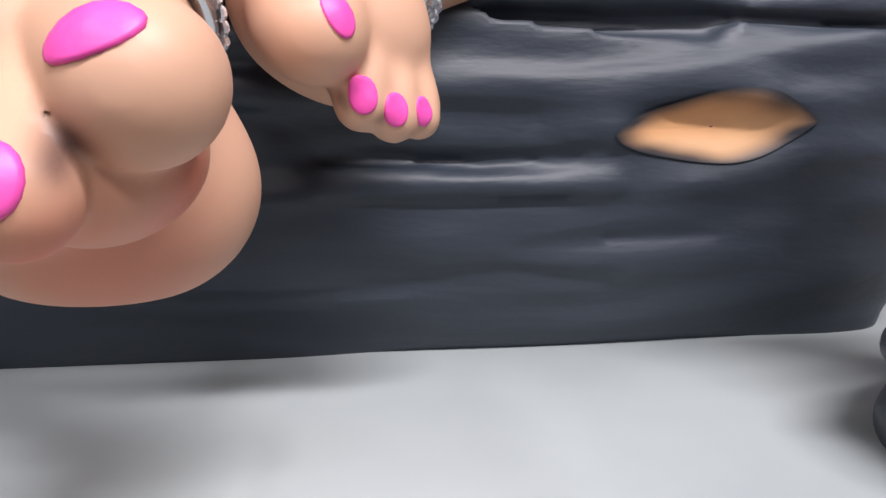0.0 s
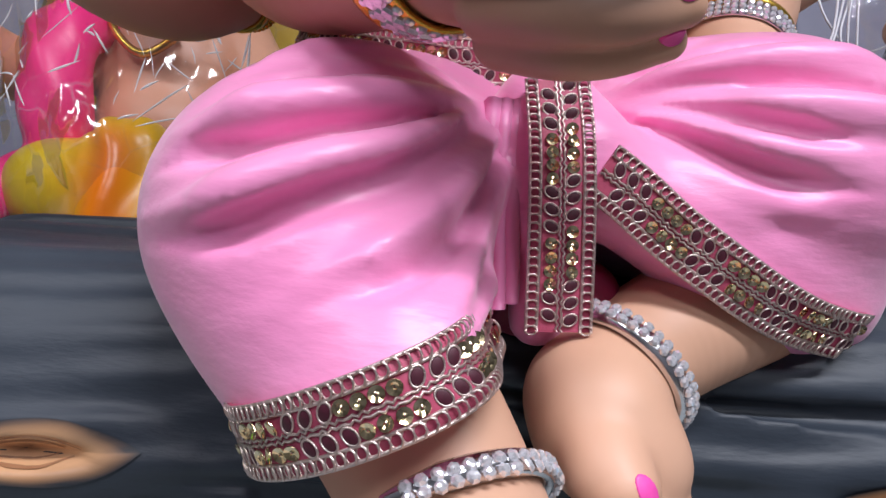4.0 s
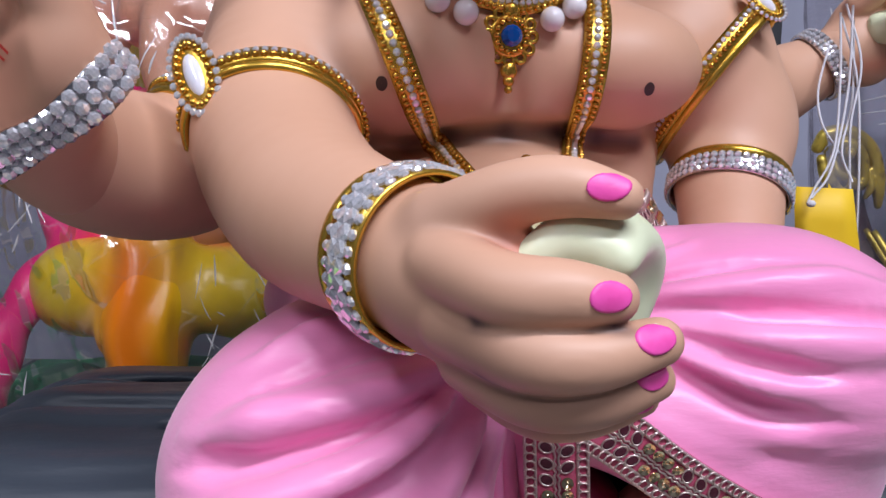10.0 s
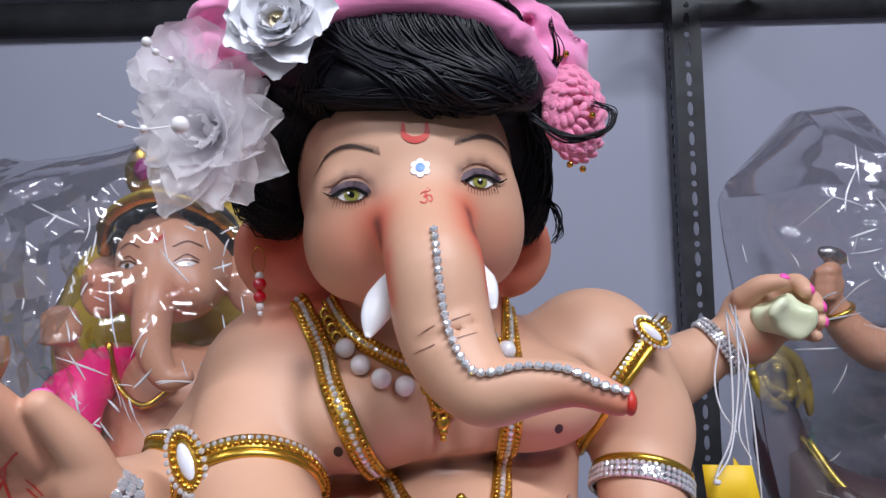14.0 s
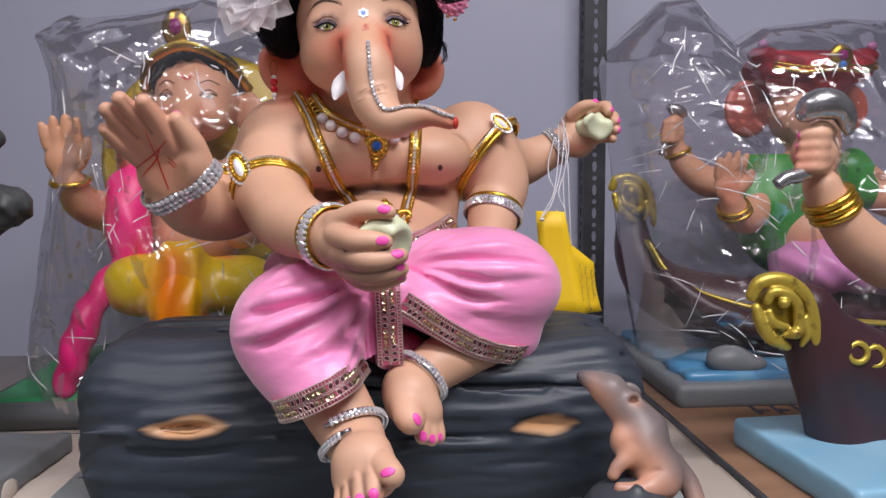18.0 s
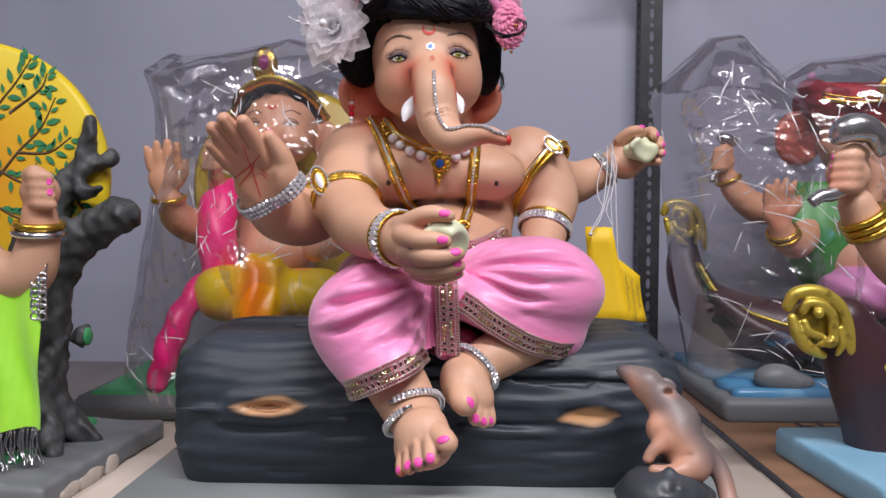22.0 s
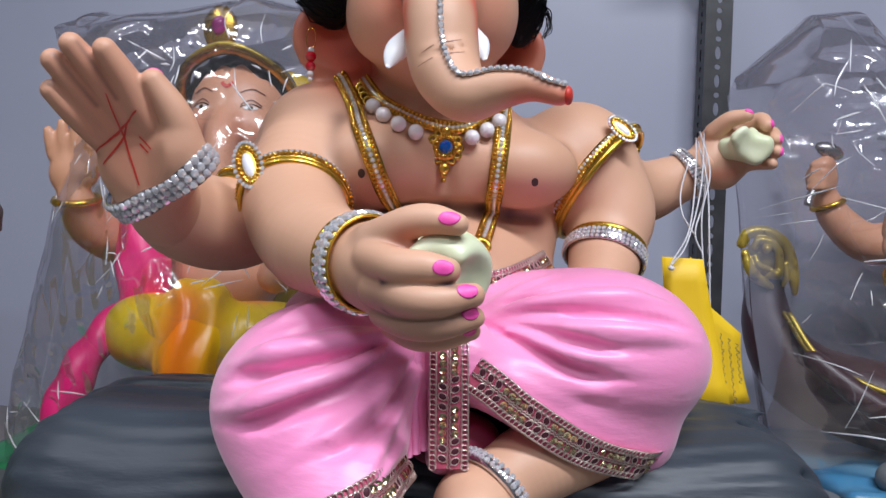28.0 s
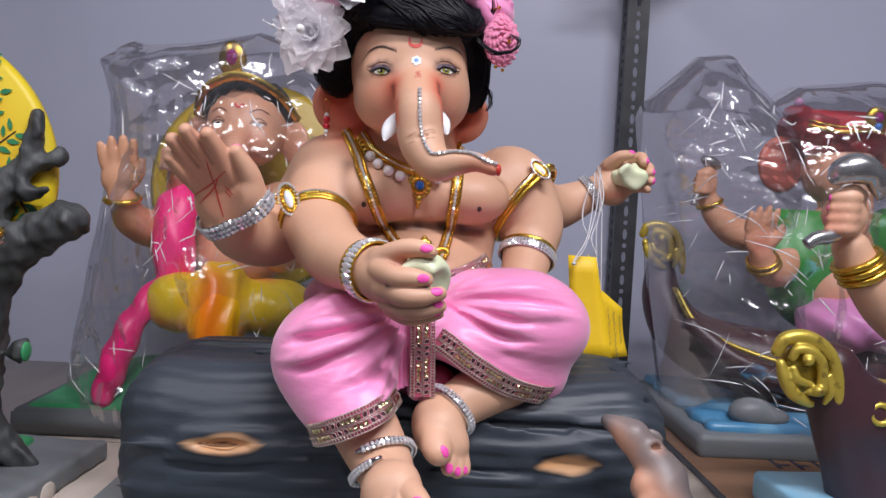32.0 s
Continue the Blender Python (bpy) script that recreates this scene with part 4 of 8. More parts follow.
for q, r in (([(-0.034, 0.112, 1.1180), (-0.027, 0.098, 1.1160), (-0.0225, 0.089, 1.1145)], (0.0115, 0.0108, 0.0098)),
             ([(-0.041, 0.106, 1.1155), (-0.0365, 0.092, 1.1085), (-0.0350, 0.0835, 1.1030)], (0.0086, 0.0080, 0.0072)),
             ([(-0.048, 0.106, 1.1120), (-0.0455, 0.092, 1.1045), (-0.0445, 0.0835, 1.0990)], (0.0082, 0.0075, 0.0067)),
             ([(-0.053, 0.108, 1.1070), (-0.0525, 0.095, 1.0995), (-0.0525, 0.0865, 1.0945)], (0.0075, 0.0067, 0.0059)),
             ([(-0.057, 0.109, 1.1020), (-0.0590, 0.100, 1.0945), (-0.0595, 0.0940, 1.0895)], (0.0066, 0.0058, 0.0051))):
    foot_a.limb(q, r, k=0.0012)
idol.add(foot_a.skin(), SKIN)
for p, al, o, w, ln in (((-0.0255, 0.0810, 1.1200), (0.9, -0.1, 0.30), (-0.10, -0.80, 0.55), 0.0032, 0.0062), ((-0.0350, 0.0765, 1.1060), (0.1, -0.3, -0.9), (0.05, -0.9, 0.40), 0.0040, 0.0046),
                        ((-0.0450, 0.0770, 1.1025), (0.1, -0.3, -0.9), (-0.02, -0.9, 0.40), 0.0037, 0.0044), ((-0.0540, 0.0820, 1.0985), (-0.1, -0.3, -0.9), (-0.35, -0.88, 0.40), 0.0027, 0.0042),
                        ((-0.0620, 0.0905, 1.0910), (-0.1, -0.3, -0.9), (-0.55, -0.75, 0.30), 0.0019, 0.0034)):
    idol.add(nail(foot_a, p, al, o, w, ln, 0.0006), NAIL)

foot_b = Clay((-0.05, 0.150, 1.08), (0.11, 0.32, 1.22), 0.0012, far=0.012)
foot_b.limb([(0.082, 0.282, 1.176), (0.044, 0.256, 1.167), (0.012, 0.238, 1.153), (-0.008, 0.220, 1.142)], [0.030, 0.0265, 0.0235, 0.0230], k=0.01)
foot_b.ball((-0.006, 0.205, 1.134), (0.022, 0.019, 0.023), (0, -10, 0), k=0.012)
foot_b.ball((0.004, 0.200, 1.124), (0.017, 0.014, 0.016), (0, -10, 0), k=0.010)
for q, r in (([(-0.009, 0.200, 1.135), (-0.0085, 0.188, 1.128), (-0.0065, 0.181, 1.1245)], (0.0155, 0.0140, 0.0118)),
             ([(0.002, 0.196, 1.124), (0.003, 0.189, 1.115), (0.0035, 0.186, 1.109)], (0.0085, 0.0080, 0.0070)),
             ([(0.008, 0.198, 1.121), (0.0105, 0.192, 1.111), (0.0110, 0.189, 1.1055)], (0.0080, 0.0072, 0.0064)),
             ([(0.013, 0.202, 1.121), (0.0165, 0.197, 1.110), (0.0175, 0.194, 1.105)], (0.0072, 0.0066, 0.0056))):
    foot_b.limb(q, r, k=0.0022)
idol.add(foot_b.skin(), SKIN)
for p, al, o, w, ln in (((-0.0015, 0.1715, 1.1285), (0.5, -0.2, -0.8), (0.55, -0.8, 0.35), 0.0034, 0.0060), ((0.0035, 0.1790, 1.1110), (0.1, -0.2, -0.9), (0.1, -0.95, 0.2), 0.0036, 0.0046),
                        ((0.0112, 0.1828, 1.1075), (0.1, -0.2, -0.9), (0.1, -0.95, 0.2), 0.0032, 0.0042), ((0.0178, 0.1885, 1.1068), (0.1, -0.2, -0.9), (0.2, -0.95, 0.2), 0.0028, 0.0038)):
    idol.add(nail(foot_b, p, al, o, w, ln, 0.0006), NAIL)

# tusks
idol.add(tube(spline([(-0.0520, 0.258, 1.430), (-0.0600, 0.249, 1.415), (-0.0660, 0.241, 1.404), (-0.0690, 0.236, 1.3945)], 5), [0.0045] * 4 + [0.0058, 0.0066, 0.0072, 0.0075, 0.0074, 0.0070, 0.0064, 0.0057, 0.0048, 0.0038, 0.0027, 0.0012], 14, flat=0.55, hint=(0, -1, 0)), TUSK)
idol.add(tube(spline([(-0.0230, 0.268, 1.434), (-0.0180, 0.261, 1.421), (-0.0140, 0.255, 1.413), (-0.0110, 0.251, 1.4045)], 5), [0.0045] * 4 + [0.0056, 0.0062, 0.0067, 0.0070, 0.0069, 0.0065, 0.0060, 0.0053, 0.0045, 0.0036, 0.0026, 0.0012], 14, flat=0.55, hint=(0, -1, 0)), TUSK)
idol.add(placed(globe((0.0026, 0.0052, 0.0050), 12, 8), basis((0.0322, 0.1820, 1.3702), (1, -0.25, -0.2), (0, 0, 1))), RED_PAINT)

# painted eyes, brows and marks
LID_SHADE = []
for ex, ez, sx in ((-0.0757, 1.4604, 1), (-0.0150, 1.4652, -1)):
    def face(pts):
        return [(ex + 0.84 * x * sx, ez + 0.80 * z) for x, z in pts]
    lid = [(-0.0125, 0.0010), (-0.0095, 0.0042), (-0.003, 0.0070), (0.004, 0.0070), (0.0095, 0.0042), (0.0118, -0.0005), (0.0090, -0.0004), (0.004, 0.0024), (-0.003, 0.0024), (-0.0085, 0.0000)]
    idol.add(patch(body, spline(face(lid + lid[:1]), 5)[:-1], 0.0009), EYE_DUSK)
    almond = [(-0.0090, -0.0012), (-0.004, 0.0018), (0.003, 0.0022), (0.0090, -0.0010), (0.004, -0.0040), (-0.003, -0.0042)]
    idol.add(patch(body, spline(face(almond + almond[:1]), 6)[:-1], 0.0005), EYE_WHITE)
    idol.add(patch(body, oval(ex + 0.0006 * sx, ez - 0.0008, 0.0036, 0.0027), 0.0008), EYE_GREEN)
    idol.add(patch(body, oval(ex + 0.0006 * sx, ez - 0.0005, 0.0014, 0.0014), 0.0010), EYE_BLACK)
    # white dot painted in as the pupil's highlight
    idol.add(patch(body, oval(ex - 0.0008, ez + 0.0002, 0.0007, 0.0006, 10), 0.0012), WHITE_PAINT)
    idol.add(stroke(body, face([(-0.0155, 0.0020), (-0.0115, -0.0004), (-0.0085, -0.0002), (-0.004, 0.0022), (0.003, 0.0026), (0.0100, -0.0016)]), (0.0003, 0.0011, 0.0017, 0.0014, 0.0013, 0.0016), 0.0013), EYE_BLACK)
    idol.add(stroke(body, face([(-0.0160, 0.0052), (-0.0105, 0.0056), (-0.004, 0.0096), (0.004, 0.0100), (0.0105, 0.0062)]), (0.0003, 0.0009, 0.0010, 0.0008, 0.0003), 0.0004), CREASE)
    idol.add(stroke(body, face([(-0.0085, -0.0014), (-0.003, -0.0044), (0.004, -0.0042), (0.0090, -0.0012)]), (0.0003, 0.0005, 0.0005, 0.0003), 0.0006), CREASE)
    for i in range(11):
        u = i / 10
        lx, lz = ex + (-0.008 + 0.014 * u) * sx, ez - 0.0026 - 0.0011 * math.sin(math.pi * u)
        idol.add(stroke(body, [(lx, lz), (lx + (u - 0.6) * 0.0016 * sx, lz - 0.0034)], (0.0004, 0.00015), 0.0004, m=3), CREASE)
    crease = face([(-0.0150, 0.0056), (-0.0095, 0.0070), (-0.003, 0.0108), (0.005, 0.0106), (0.0105, 0.0062), (0.0125, 0.0000)])
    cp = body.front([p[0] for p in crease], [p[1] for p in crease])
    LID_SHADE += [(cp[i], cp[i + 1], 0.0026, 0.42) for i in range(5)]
    bx, bz = (-0.0648, 1.4800) if sx > 0 else (-0.0235, 1.4838)
    idol.add(stroke(body, [(bx, bz), (bx - 0.011 * sx, bz + 0.0036), (bx - 0.0220 * sx, bz + 0.0014), (bx - 0.0305 * sx, bz - 0.0080)], (0.0010, 0.0018, 0.0010, 0.0003), 0.0004), BROW)
    for i in range(34):
        u = i / 33
        hx, hz = bx + 0.003 * sx - 0.026 * u * sx, bz + 0.0042 * math.sin(math.pi * u * 0.8) - 0.0022 * u ** 3
        idol.add(stroke(body, [(hx, hz - 0.0020 + 0.0008 * u), (hx - (0.0006 + 0.0022 * u) * sx, hz + 0.0022 - 0.0014 * u)], (0.00045, 0.0001), 0.0005, m=3), BROW)
FX, FZ = -0.0432, 1.4705
for i in range(6):
    a = math.pi / 3 * i + 0.5
    idol.add(patch(body, oval(FX + 0.0030 * math.cos(a), FZ + 0.0030 * math.sin(a), 0.0018, 0.0018, 12), 0.0005), WHITE_PAINT)
idol.add(patch(body, oval(FX, FZ, 0.0022, 0.0022, 14), 0.0008), BLUE_PAINT)
UX, UZ = -0.0450, 1.4880
idol.add(stroke(body, [(UX - 0.0055, UZ + 0.0045), (UX - 0.0050, UZ - 0.0015), (UX, UZ - 0.0038), (UX + 0.0050, UZ - 0.0015), (UX + 0.0055, UZ + 0.0045)], (0.0016, 0.0028, 0.0034, 0.0028, 0.0016), 0.0004), RED_PAINT)
OX, OZ = -0.0410, 1.4555
for pts, w in (([(-0.0034, 0.0022), (-0.0012, 0.0034), (0.0002, 0.0018), (-0.0014, 0.0006), (0.0006, -0.0010), (-0.0010, -0.0038), (-0.0038, -0.0026)], 0.0010),
               ([(-0.0004, 0.0002), (0.0014, 0.0012), (0.0030, 0.0006), (0.0034, -0.0016), (0.0024, -0.0030), (0.0014, -0.0020)], 0.0009),
               ([(-0.0006, 0.0044), (0.0010, 0.0036), (0.0028, 0.0050)], 0.0008), ([(0.0008, 0.0056), (0.0012, 0.0061)], 0.0010)):
    idol.add(stroke(body, [(OX + 0.75 * x, OZ + 0.8 * z) for x, z in pts], w * 0.6, 0.0003), RED_LINE)
for nx, nz in ((-0.0885, 1.3355), (0.0270, 1.3365)):
    idol.add(patch(body, oval(nx, nz, 0.0024, 0.0028), 0.0003), BROW)
for tz, w in ((1.4005, 0.009), (1.3930, 0.011)):
    idol.add(stroke(body, [(-0.0375 - w, tz - 0.0040), (-0.040, tz)], (0.0002, 0.0004), 0.0002), CREASE)
    idol.add(stroke(body, [(-0.034, tz + 0.0015), (-0.0340 + w, tz + 0.004)], (0.0004, 0.0002), 0.0002), CREASE)

JL = body.front([-0.0635, -0.0620, -0.0590, -0.0575], [1.446, 1.436, 1.428, 1.412])
JR = body.front([-0.0215, -0.0205, -0.0180, -0.0160], [1.449, 1.439, 1.430, 1.414])
BLUSH = []
BLUSH += [((-0.0800, 0.262, 1.440), (-0.072, 0.260, 1.436), 0.014, 0.42), ((-0.010, 0.272, 1.442), (-0.016, 0.270, 1.438), 0.013, 0.42)]
BLUSH += [(JL[0], JL[1], 0.012, 0.9), (JR[0], JR[1], 0.012, 0.9), (JL[2], JL[3], 0.006, 0.8), (JR[2], JR[3], 0.006, 0.8)]
BLUSH += [((-0.128, 0.335, 1.445), (-0.105, 0.335, 1.42), 0.030, 0.97), ((0.016, 0.355, 1.445), (0.0, 0.35, 1.42), 0.026, 0.95)]
BLUSH += [((0.010, 0.190, 1.368), (0.030, 0.182, 1.368), 0.0095, 0.75), ((-0.212, 0.212, 1.33), (-0.225, 0.20, 1.375), 0.026, 0.30)]
BLUSH += [((-0.045, 0.150, 1.290), (-0.040, 0.155, 1.288), 0.008, 0.5), ((-0.055, 0.088, 1.087), (-0.058, 0.09, 1.083), 0.007, 0.6)]
BLUSH += [((0.205, 0.440, 1.362), (0.19, 0.44, 1.36), 0.006, 0.4), ((-0.03, 0.105, 1.100), (-0.045, 0.10, 1.092), 0.009, 0.3)]
# Sprayed dark tone in creases; it also paints in the shade that falls there.
SPRAYED_SHADE = []
SPRAYED_SHADE += [*[(FOLD[i] + (0, 0.0045, 0), FOLD[i + 1] + (0, 0.0045, 0), 0.0055, 0.7) for i in range(len(FOLD) - 1)], *LID_SHADE]
SPRAYED_SHADE += [((-0.0300, 0.094, 1.115), (-0.0285, 0.080, 1.107), 0.0028, 0.9), ((-0.0400, 0.091, 1.113), (-0.0398, 0.076, 1.099), 0.0026, 0.98)]
SPRAYED_SHADE += [((-0.0295, 0.104, 1.125), (-0.0300, 0.094, 1.115), 0.0026, 0.6), ((-0.0405, 0.102, 1.122), (-0.0400, 0.091, 1.113), 0.0024, 0.8), ((-0.0495, 0.104, 1.118), (-0.0495, 0.092, 1.109), 0.0024, 0.8)]
SPRAYED_SHADE += [((-0.0400, 0.088, 1.109), (-0.0398, 0.076, 1.096), 0.0034, 0.5), ((-0.0490, 0.088, 1.106), (-0.0488, 0.078, 1.092), 0.0034, 0.5)]
BLUSH += [((-0.040, 0.135, 1.080), (-0.035, 0.110, 1.090), 0.018, 0.45)]
BLUSH += [((-0.060, 0.092, 1.084), (-0.030, 0.082, 1.095), 0.007, 0.75), ((-0.022, 0.098, 1.100), (-0.010, 0.100, 1.106), 0.007, 0.6)]
SPRAYED_SHADE += [((-0.0495, 0.092, 1.109), (-0.0488, 0.078, 1.094), 0.0026, 0.98), ((-0.0565, 0.095, 1.103), (-0.0560, 0.084, 1.089), 0.0022, 0.95)]
SPRAYED_SHADE += [((-0.056, 0.140, 1.2715), (-0.018, 0.132, 1.2725), 0.0022, 0.95), ((-0.054, 0.142, 1.258), (-0.018, 0.137, 1.2605), 0.0022, 0.95)]
# Arm and hand undersides and front darkened: brown spray with shade painted in.
SPRAYED_SHADE += [((-0.050, 0.150, 1.2485), (-0.018, 0.145, 1.2515), 0.0016, 0.8), ((-0.108, 0.303, 1.375), (-0.104, 0.275, 1.325), 0.007, 0.5), ((-0.075, 0.190, 1.262), (-0.045, 0.165, 1.243), 0.010, 0.3), ((-0.118, 0.235, 1.262), (-0.085, 0.20, 1.255), 0.012, 0.3)]
SPRAYED_SHADE += [((-0.060, 0.140, 1.262), (-0.025, 0.135, 1.248), 0.013, 0.42), ((-0.070, 0.165, 1.262), (-0.045, 0.150, 1.244), 0.015, 0.42), ((-0.070, 0.165, 1.292), (-0.050, 0.152, 1.290), 0.007, 0.35)]
SPRAYED_SHADE += [((0.05, 0.345, 1.37), (0.055, 0.345, 1.33), 0.007, 0.45), ((-0.061, 0.254, 1.468), (-0.060, 0.252, 1.458), 0.0055, 0.50), ((-0.029, 0.257, 1.471), (-0.029, 0.256, 1.463), 0.0050, 0.50)]
SPRAYED_SHADE += [(JL[0], JL[1], 0.0035, 0.75), (JR[0], JR[1], 0.0035, 0.75), ((-0.19, 0.30, 1.34), (-0.165, 0.305, 1.335), 0.004, 0.5)]
SPRAYED_SHADE += [((-0.226, 0.200, 1.360), (-0.243, 0.185, 1.384), 0.0016, 0.5), ((-0.236, 0.205, 1.352), (-0.250, 0.19, 1.376), 0.0016, 0.5), ((-0.214, 0.198, 1.364), (-0.228, 0.182, 1.39), 0.0016, 0.5)]
SPRAYED_SHADE += [((-0.002, 0.19, 1.117), (-0.001, 0.18, 1.109), 0.002, 0.6), ((0.0075, 0.19, 1.114), (0.0075, 0.182, 1.106), 0.0018, 0.6)]
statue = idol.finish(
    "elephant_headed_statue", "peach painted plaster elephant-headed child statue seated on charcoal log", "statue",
    blush=BLUSH, dusk=SPRAYED_SHADE)


# ---- the sweets ----
def sweet(c, r, seed):
    q = Clay(np.array(c) - r * 1.5, np.array(c) + r * 1.5, 0.0016, far=0.012)
    q.ball(c, (r, r, r * 0.93), k=0.004)
    rng = np.random.RandomState(seed)
    for _ in range(16):
        a = unit(rng.normal(size=3))
        q.ball(np.array(c) + a * r * 1.02, rng.uniform(0.25, 0.45) * r, k=0.012, cut=rng.rand() < 0.9)
    return thing("sweet_dumpling", "pale green cream dumpling held in the statue's hand", "sweet", q.skin(), CREAM, group="sweets")


sweet((-0.0285, 0.1660, 1.2755), 0.0258, 1)
sweet((0.2105, 0.4290, 1.3850), 0.0225, 2)


# ---- the cloth ----
def axes_from(a, x=(1, 0, 0)):
    """A turn whose third axis goes along a."""
    return np.array(basis((0, 0, 0), x, a).to_3x3())


dhoti = Clay((-0.185, 0.12, 1.12), (0.165, 0.475, 1.305), 0.0021, far=0.02)
dhoti.ball((-0.048, 0.370, 1.232), (0.108, 0.098, 0.046), (0, 0, 14), k=0.02)
dhoti.limb([(-0.060, 0.330, 1.222), (-0.096, 0.258, 1.206), (-0.106, 0.222, 1.192)], [0.046, 0.049, 0.049], k=0.02)
dhoti.limb([(-0.106, 0.228, 1.190), (-0.094, 0.208, 1.173), (-0.080, 0.192, 1.157), (-0.064, 0.175, 1.138)], [0.049, 0.0470, 0.0435, 0.0415], k=0.015)
dhoti.ball((-0.100, 0.236, 1.204), (0.058, 0.052, 0.044), (0, -12, 0), k=0.02)
dhoti.limb([(-0.010, 0.325, 1.225), (0.035, 0.300, 1.224), (0.075, 0.285, 1.222)], [0.046, 0.050, 0.048], k=0.02)
dhoti.ball((0.072, 0.282, 1.226), (0.069, 0.063, 0.051), (0, 6, 10), k=0.02)
dhoti.limb([(0.075, 0.285, 1.205), (0.085, 0.280, 1.180)], [0.040, 0.030], k=0.02)
dhoti.limb([(-0.026, 0.248, 1.240), (-0.025, 0.236, 1.21), (-0.026, 0.234, 1.17)], [0.017, 0.016, 0.010], k=0.015)
def fold(pts, r, cut=False, sink=0.0, k=0.005):
    q = dhoti.front([p[0] for p in spline(pts, 4)], [p[1] for p in spline(pts, 4)])
    q = q[np.cumprod((np.abs(dhoti.sample(q)) < 0.002) & (q[:, 1] < 0.31)) > 0]
    if len(q) < 4:
        return
    q = dhoti.snap(q, sink)
    rr = np.interp(np.linspace(0, 1, len(q)), np.linspace(0, 1, len(r)), r) * np.clip((1.04 - np.linspace(0, 1, len(q))) * 3, 0.1, 1)
    dhoti.limb(q, rr, k=k, m=2, cut=cut)


def pleated(pts, r, cut):
    fold(pts, np.array(r) * (1.45 if cut else 1.2), cut, 0.0003 if cut else -0.0006, 0.0018 if cut else 0.0040)


A, B = (-0.046, 1.238), (-0.008, 1.243)
LEFT_FOLDS = [([(-0.068, 1.2427), (-0.087, 1.2453), (-0.106, 1.2405), (-0.128, 1.2317)], (0.0010, 0.0026, 0.0026, 0.0010), True),
              ([(-0.060, 1.246), (-0.085, 1.2520), (-0.108, 1.2480), (-0.134, 1.2370)], (0.0014, 0.0044, 0.0050, 0.0020), False),
              ([A, (-0.0927, 1.2265), (-0.1286, 1.2180), (-0.150, 1.2085)], (0.0020, 0.0042, 0.0050, 0.0026), True),
              ([A, (-0.0850, 1.2345), (-0.1180, 1.2285), (-0.146, 1.2190)], (0.0020, 0.0052, 0.0062, 0.0030), False),
              ([A, (-0.0742, 1.2225), (-0.0983, 1.2140), (-0.1257, 1.2030), (-0.1530, 1.1945)], (0.0022, 0.0048, 0.0062, 0.0066, 0.0034), False),
              ([A, (-0.0734, 1.2145), (-0.0964, 1.2050), (-0.1228, 1.1945), (-0.1530, 1.1870)], (0.0016, 0.0036, 0.0042, 0.0044, 0.0024), True),
              ([(-0.046, 1.230), (-0.060, 1.2080), (-0.080, 1.1930), (-0.100, 1.1850)], (0.0016, 0.0036, 0.0036, 0.0010), False),
              ([(-0.045, 1.224), (-0.054, 1.2010), (-0.072, 1.1870), (-0.095, 1.1790)], (0.0014, 0.0032, 0.0030, 0.0010), True),
              ([(-0.044, 1.216), (-0.050, 1.1940), (-0.062, 1.1760)], (0.0018, 0.0034, 0.0012), False),
              ([(-0.044, 1.206), (-0.049, 1.1860), (-0.058, 1.1700)], (0.0012, 0.0026, 0.0010), True)]
RIGHT_FOLDS = [([(-0.009, 1.2468), (0.015, 1.2638), (0.038, 1.2749)], (0.0016, 0.0034, 0.0014), False),
               ([B, (0.016, 1.2580), (0.046, 1.2680), (0.080, 1.2700)], (0.0012, 0.0028, 0.0026, 0.0008), True),
               ([B, (0.0165, 1.2540), (0.0507, 1.2615), (0.0828, 1.2635), (0.1150, 1.2570)], (0.0018, 0.0042, 0.0052, 0.0054, 0.0024), False),
               ([B, (0.0288, 1.2500), (0.0621, 1.2525), (0.1034, 1.2500), (0.1250, 1.2440)], (0.0018, 0.0040, 0.0046, 0.0040, 0.0016), True),
               ([B, (0.0270, 1.2455), (0.0610, 1.2455), (0.0960, 1.2430), (0.1260, 1.2370)], (0.0018, 0.0044, 0.0056, 0.0054, 0.0024), False),
               ([B, (0.0250, 1.2405), (0.0560, 1.2360), (0.0900, 1.2330)], (0.0014, 0.0034, 0.0036, 0.0010), True),
               ([B, (0.0215, 1.2370), (0.0480, 1.2295), (0.0760, 1.2275)], (0.0014, 0.0036, 0.0038, 0.0010), False),
               ([B, (0.0184, 1.2325), (0.0417, 1.2225), (0.0639, 1.2180), (0.0910, 1.2175)], (0.0016, 0.0036, 0.0042, 0.0036, 0.0010), True),
               ([(-0.004, 1.236), (0.0150, 1.2250), (0.0400, 1.2120), (0.0700, 1.2080)], (0.0016, 0.0040, 0.0044, 0.0014), False)]
for q, r, cut in LEFT_FOLDS + RIGHT_FOLDS:
    pleated(q, r, cut)
def wrinkles(X, Y, Z):
    """Fine gathers that fan out from the tucked sash on both thighs."""
    side = np.where(X < -0.027, -1.0, 1.0)
    u, v = side * (X + 0.027) + 0.02, Z - 1.243
    th, r = np.arctan2(v, u), np.sqrt(u * u + v * v)
    wave = np.sin(31 * th + 2.5 * np.sin(7 * th + 3 * side) + 25 * r) + 0.6 * np.sin(57 * th + 3 * np.sin(11 * th) - 18 * r)
    fade = np.clip((r - 0.025) / 0.03, 0, 1) * np.clip((0.145 - r) / 0.04, 0, 1)
    return -0.00035 * fade * np.sign(wave) * np.abs(wave) ** 0.7


dhoti.warp(wrinkles)
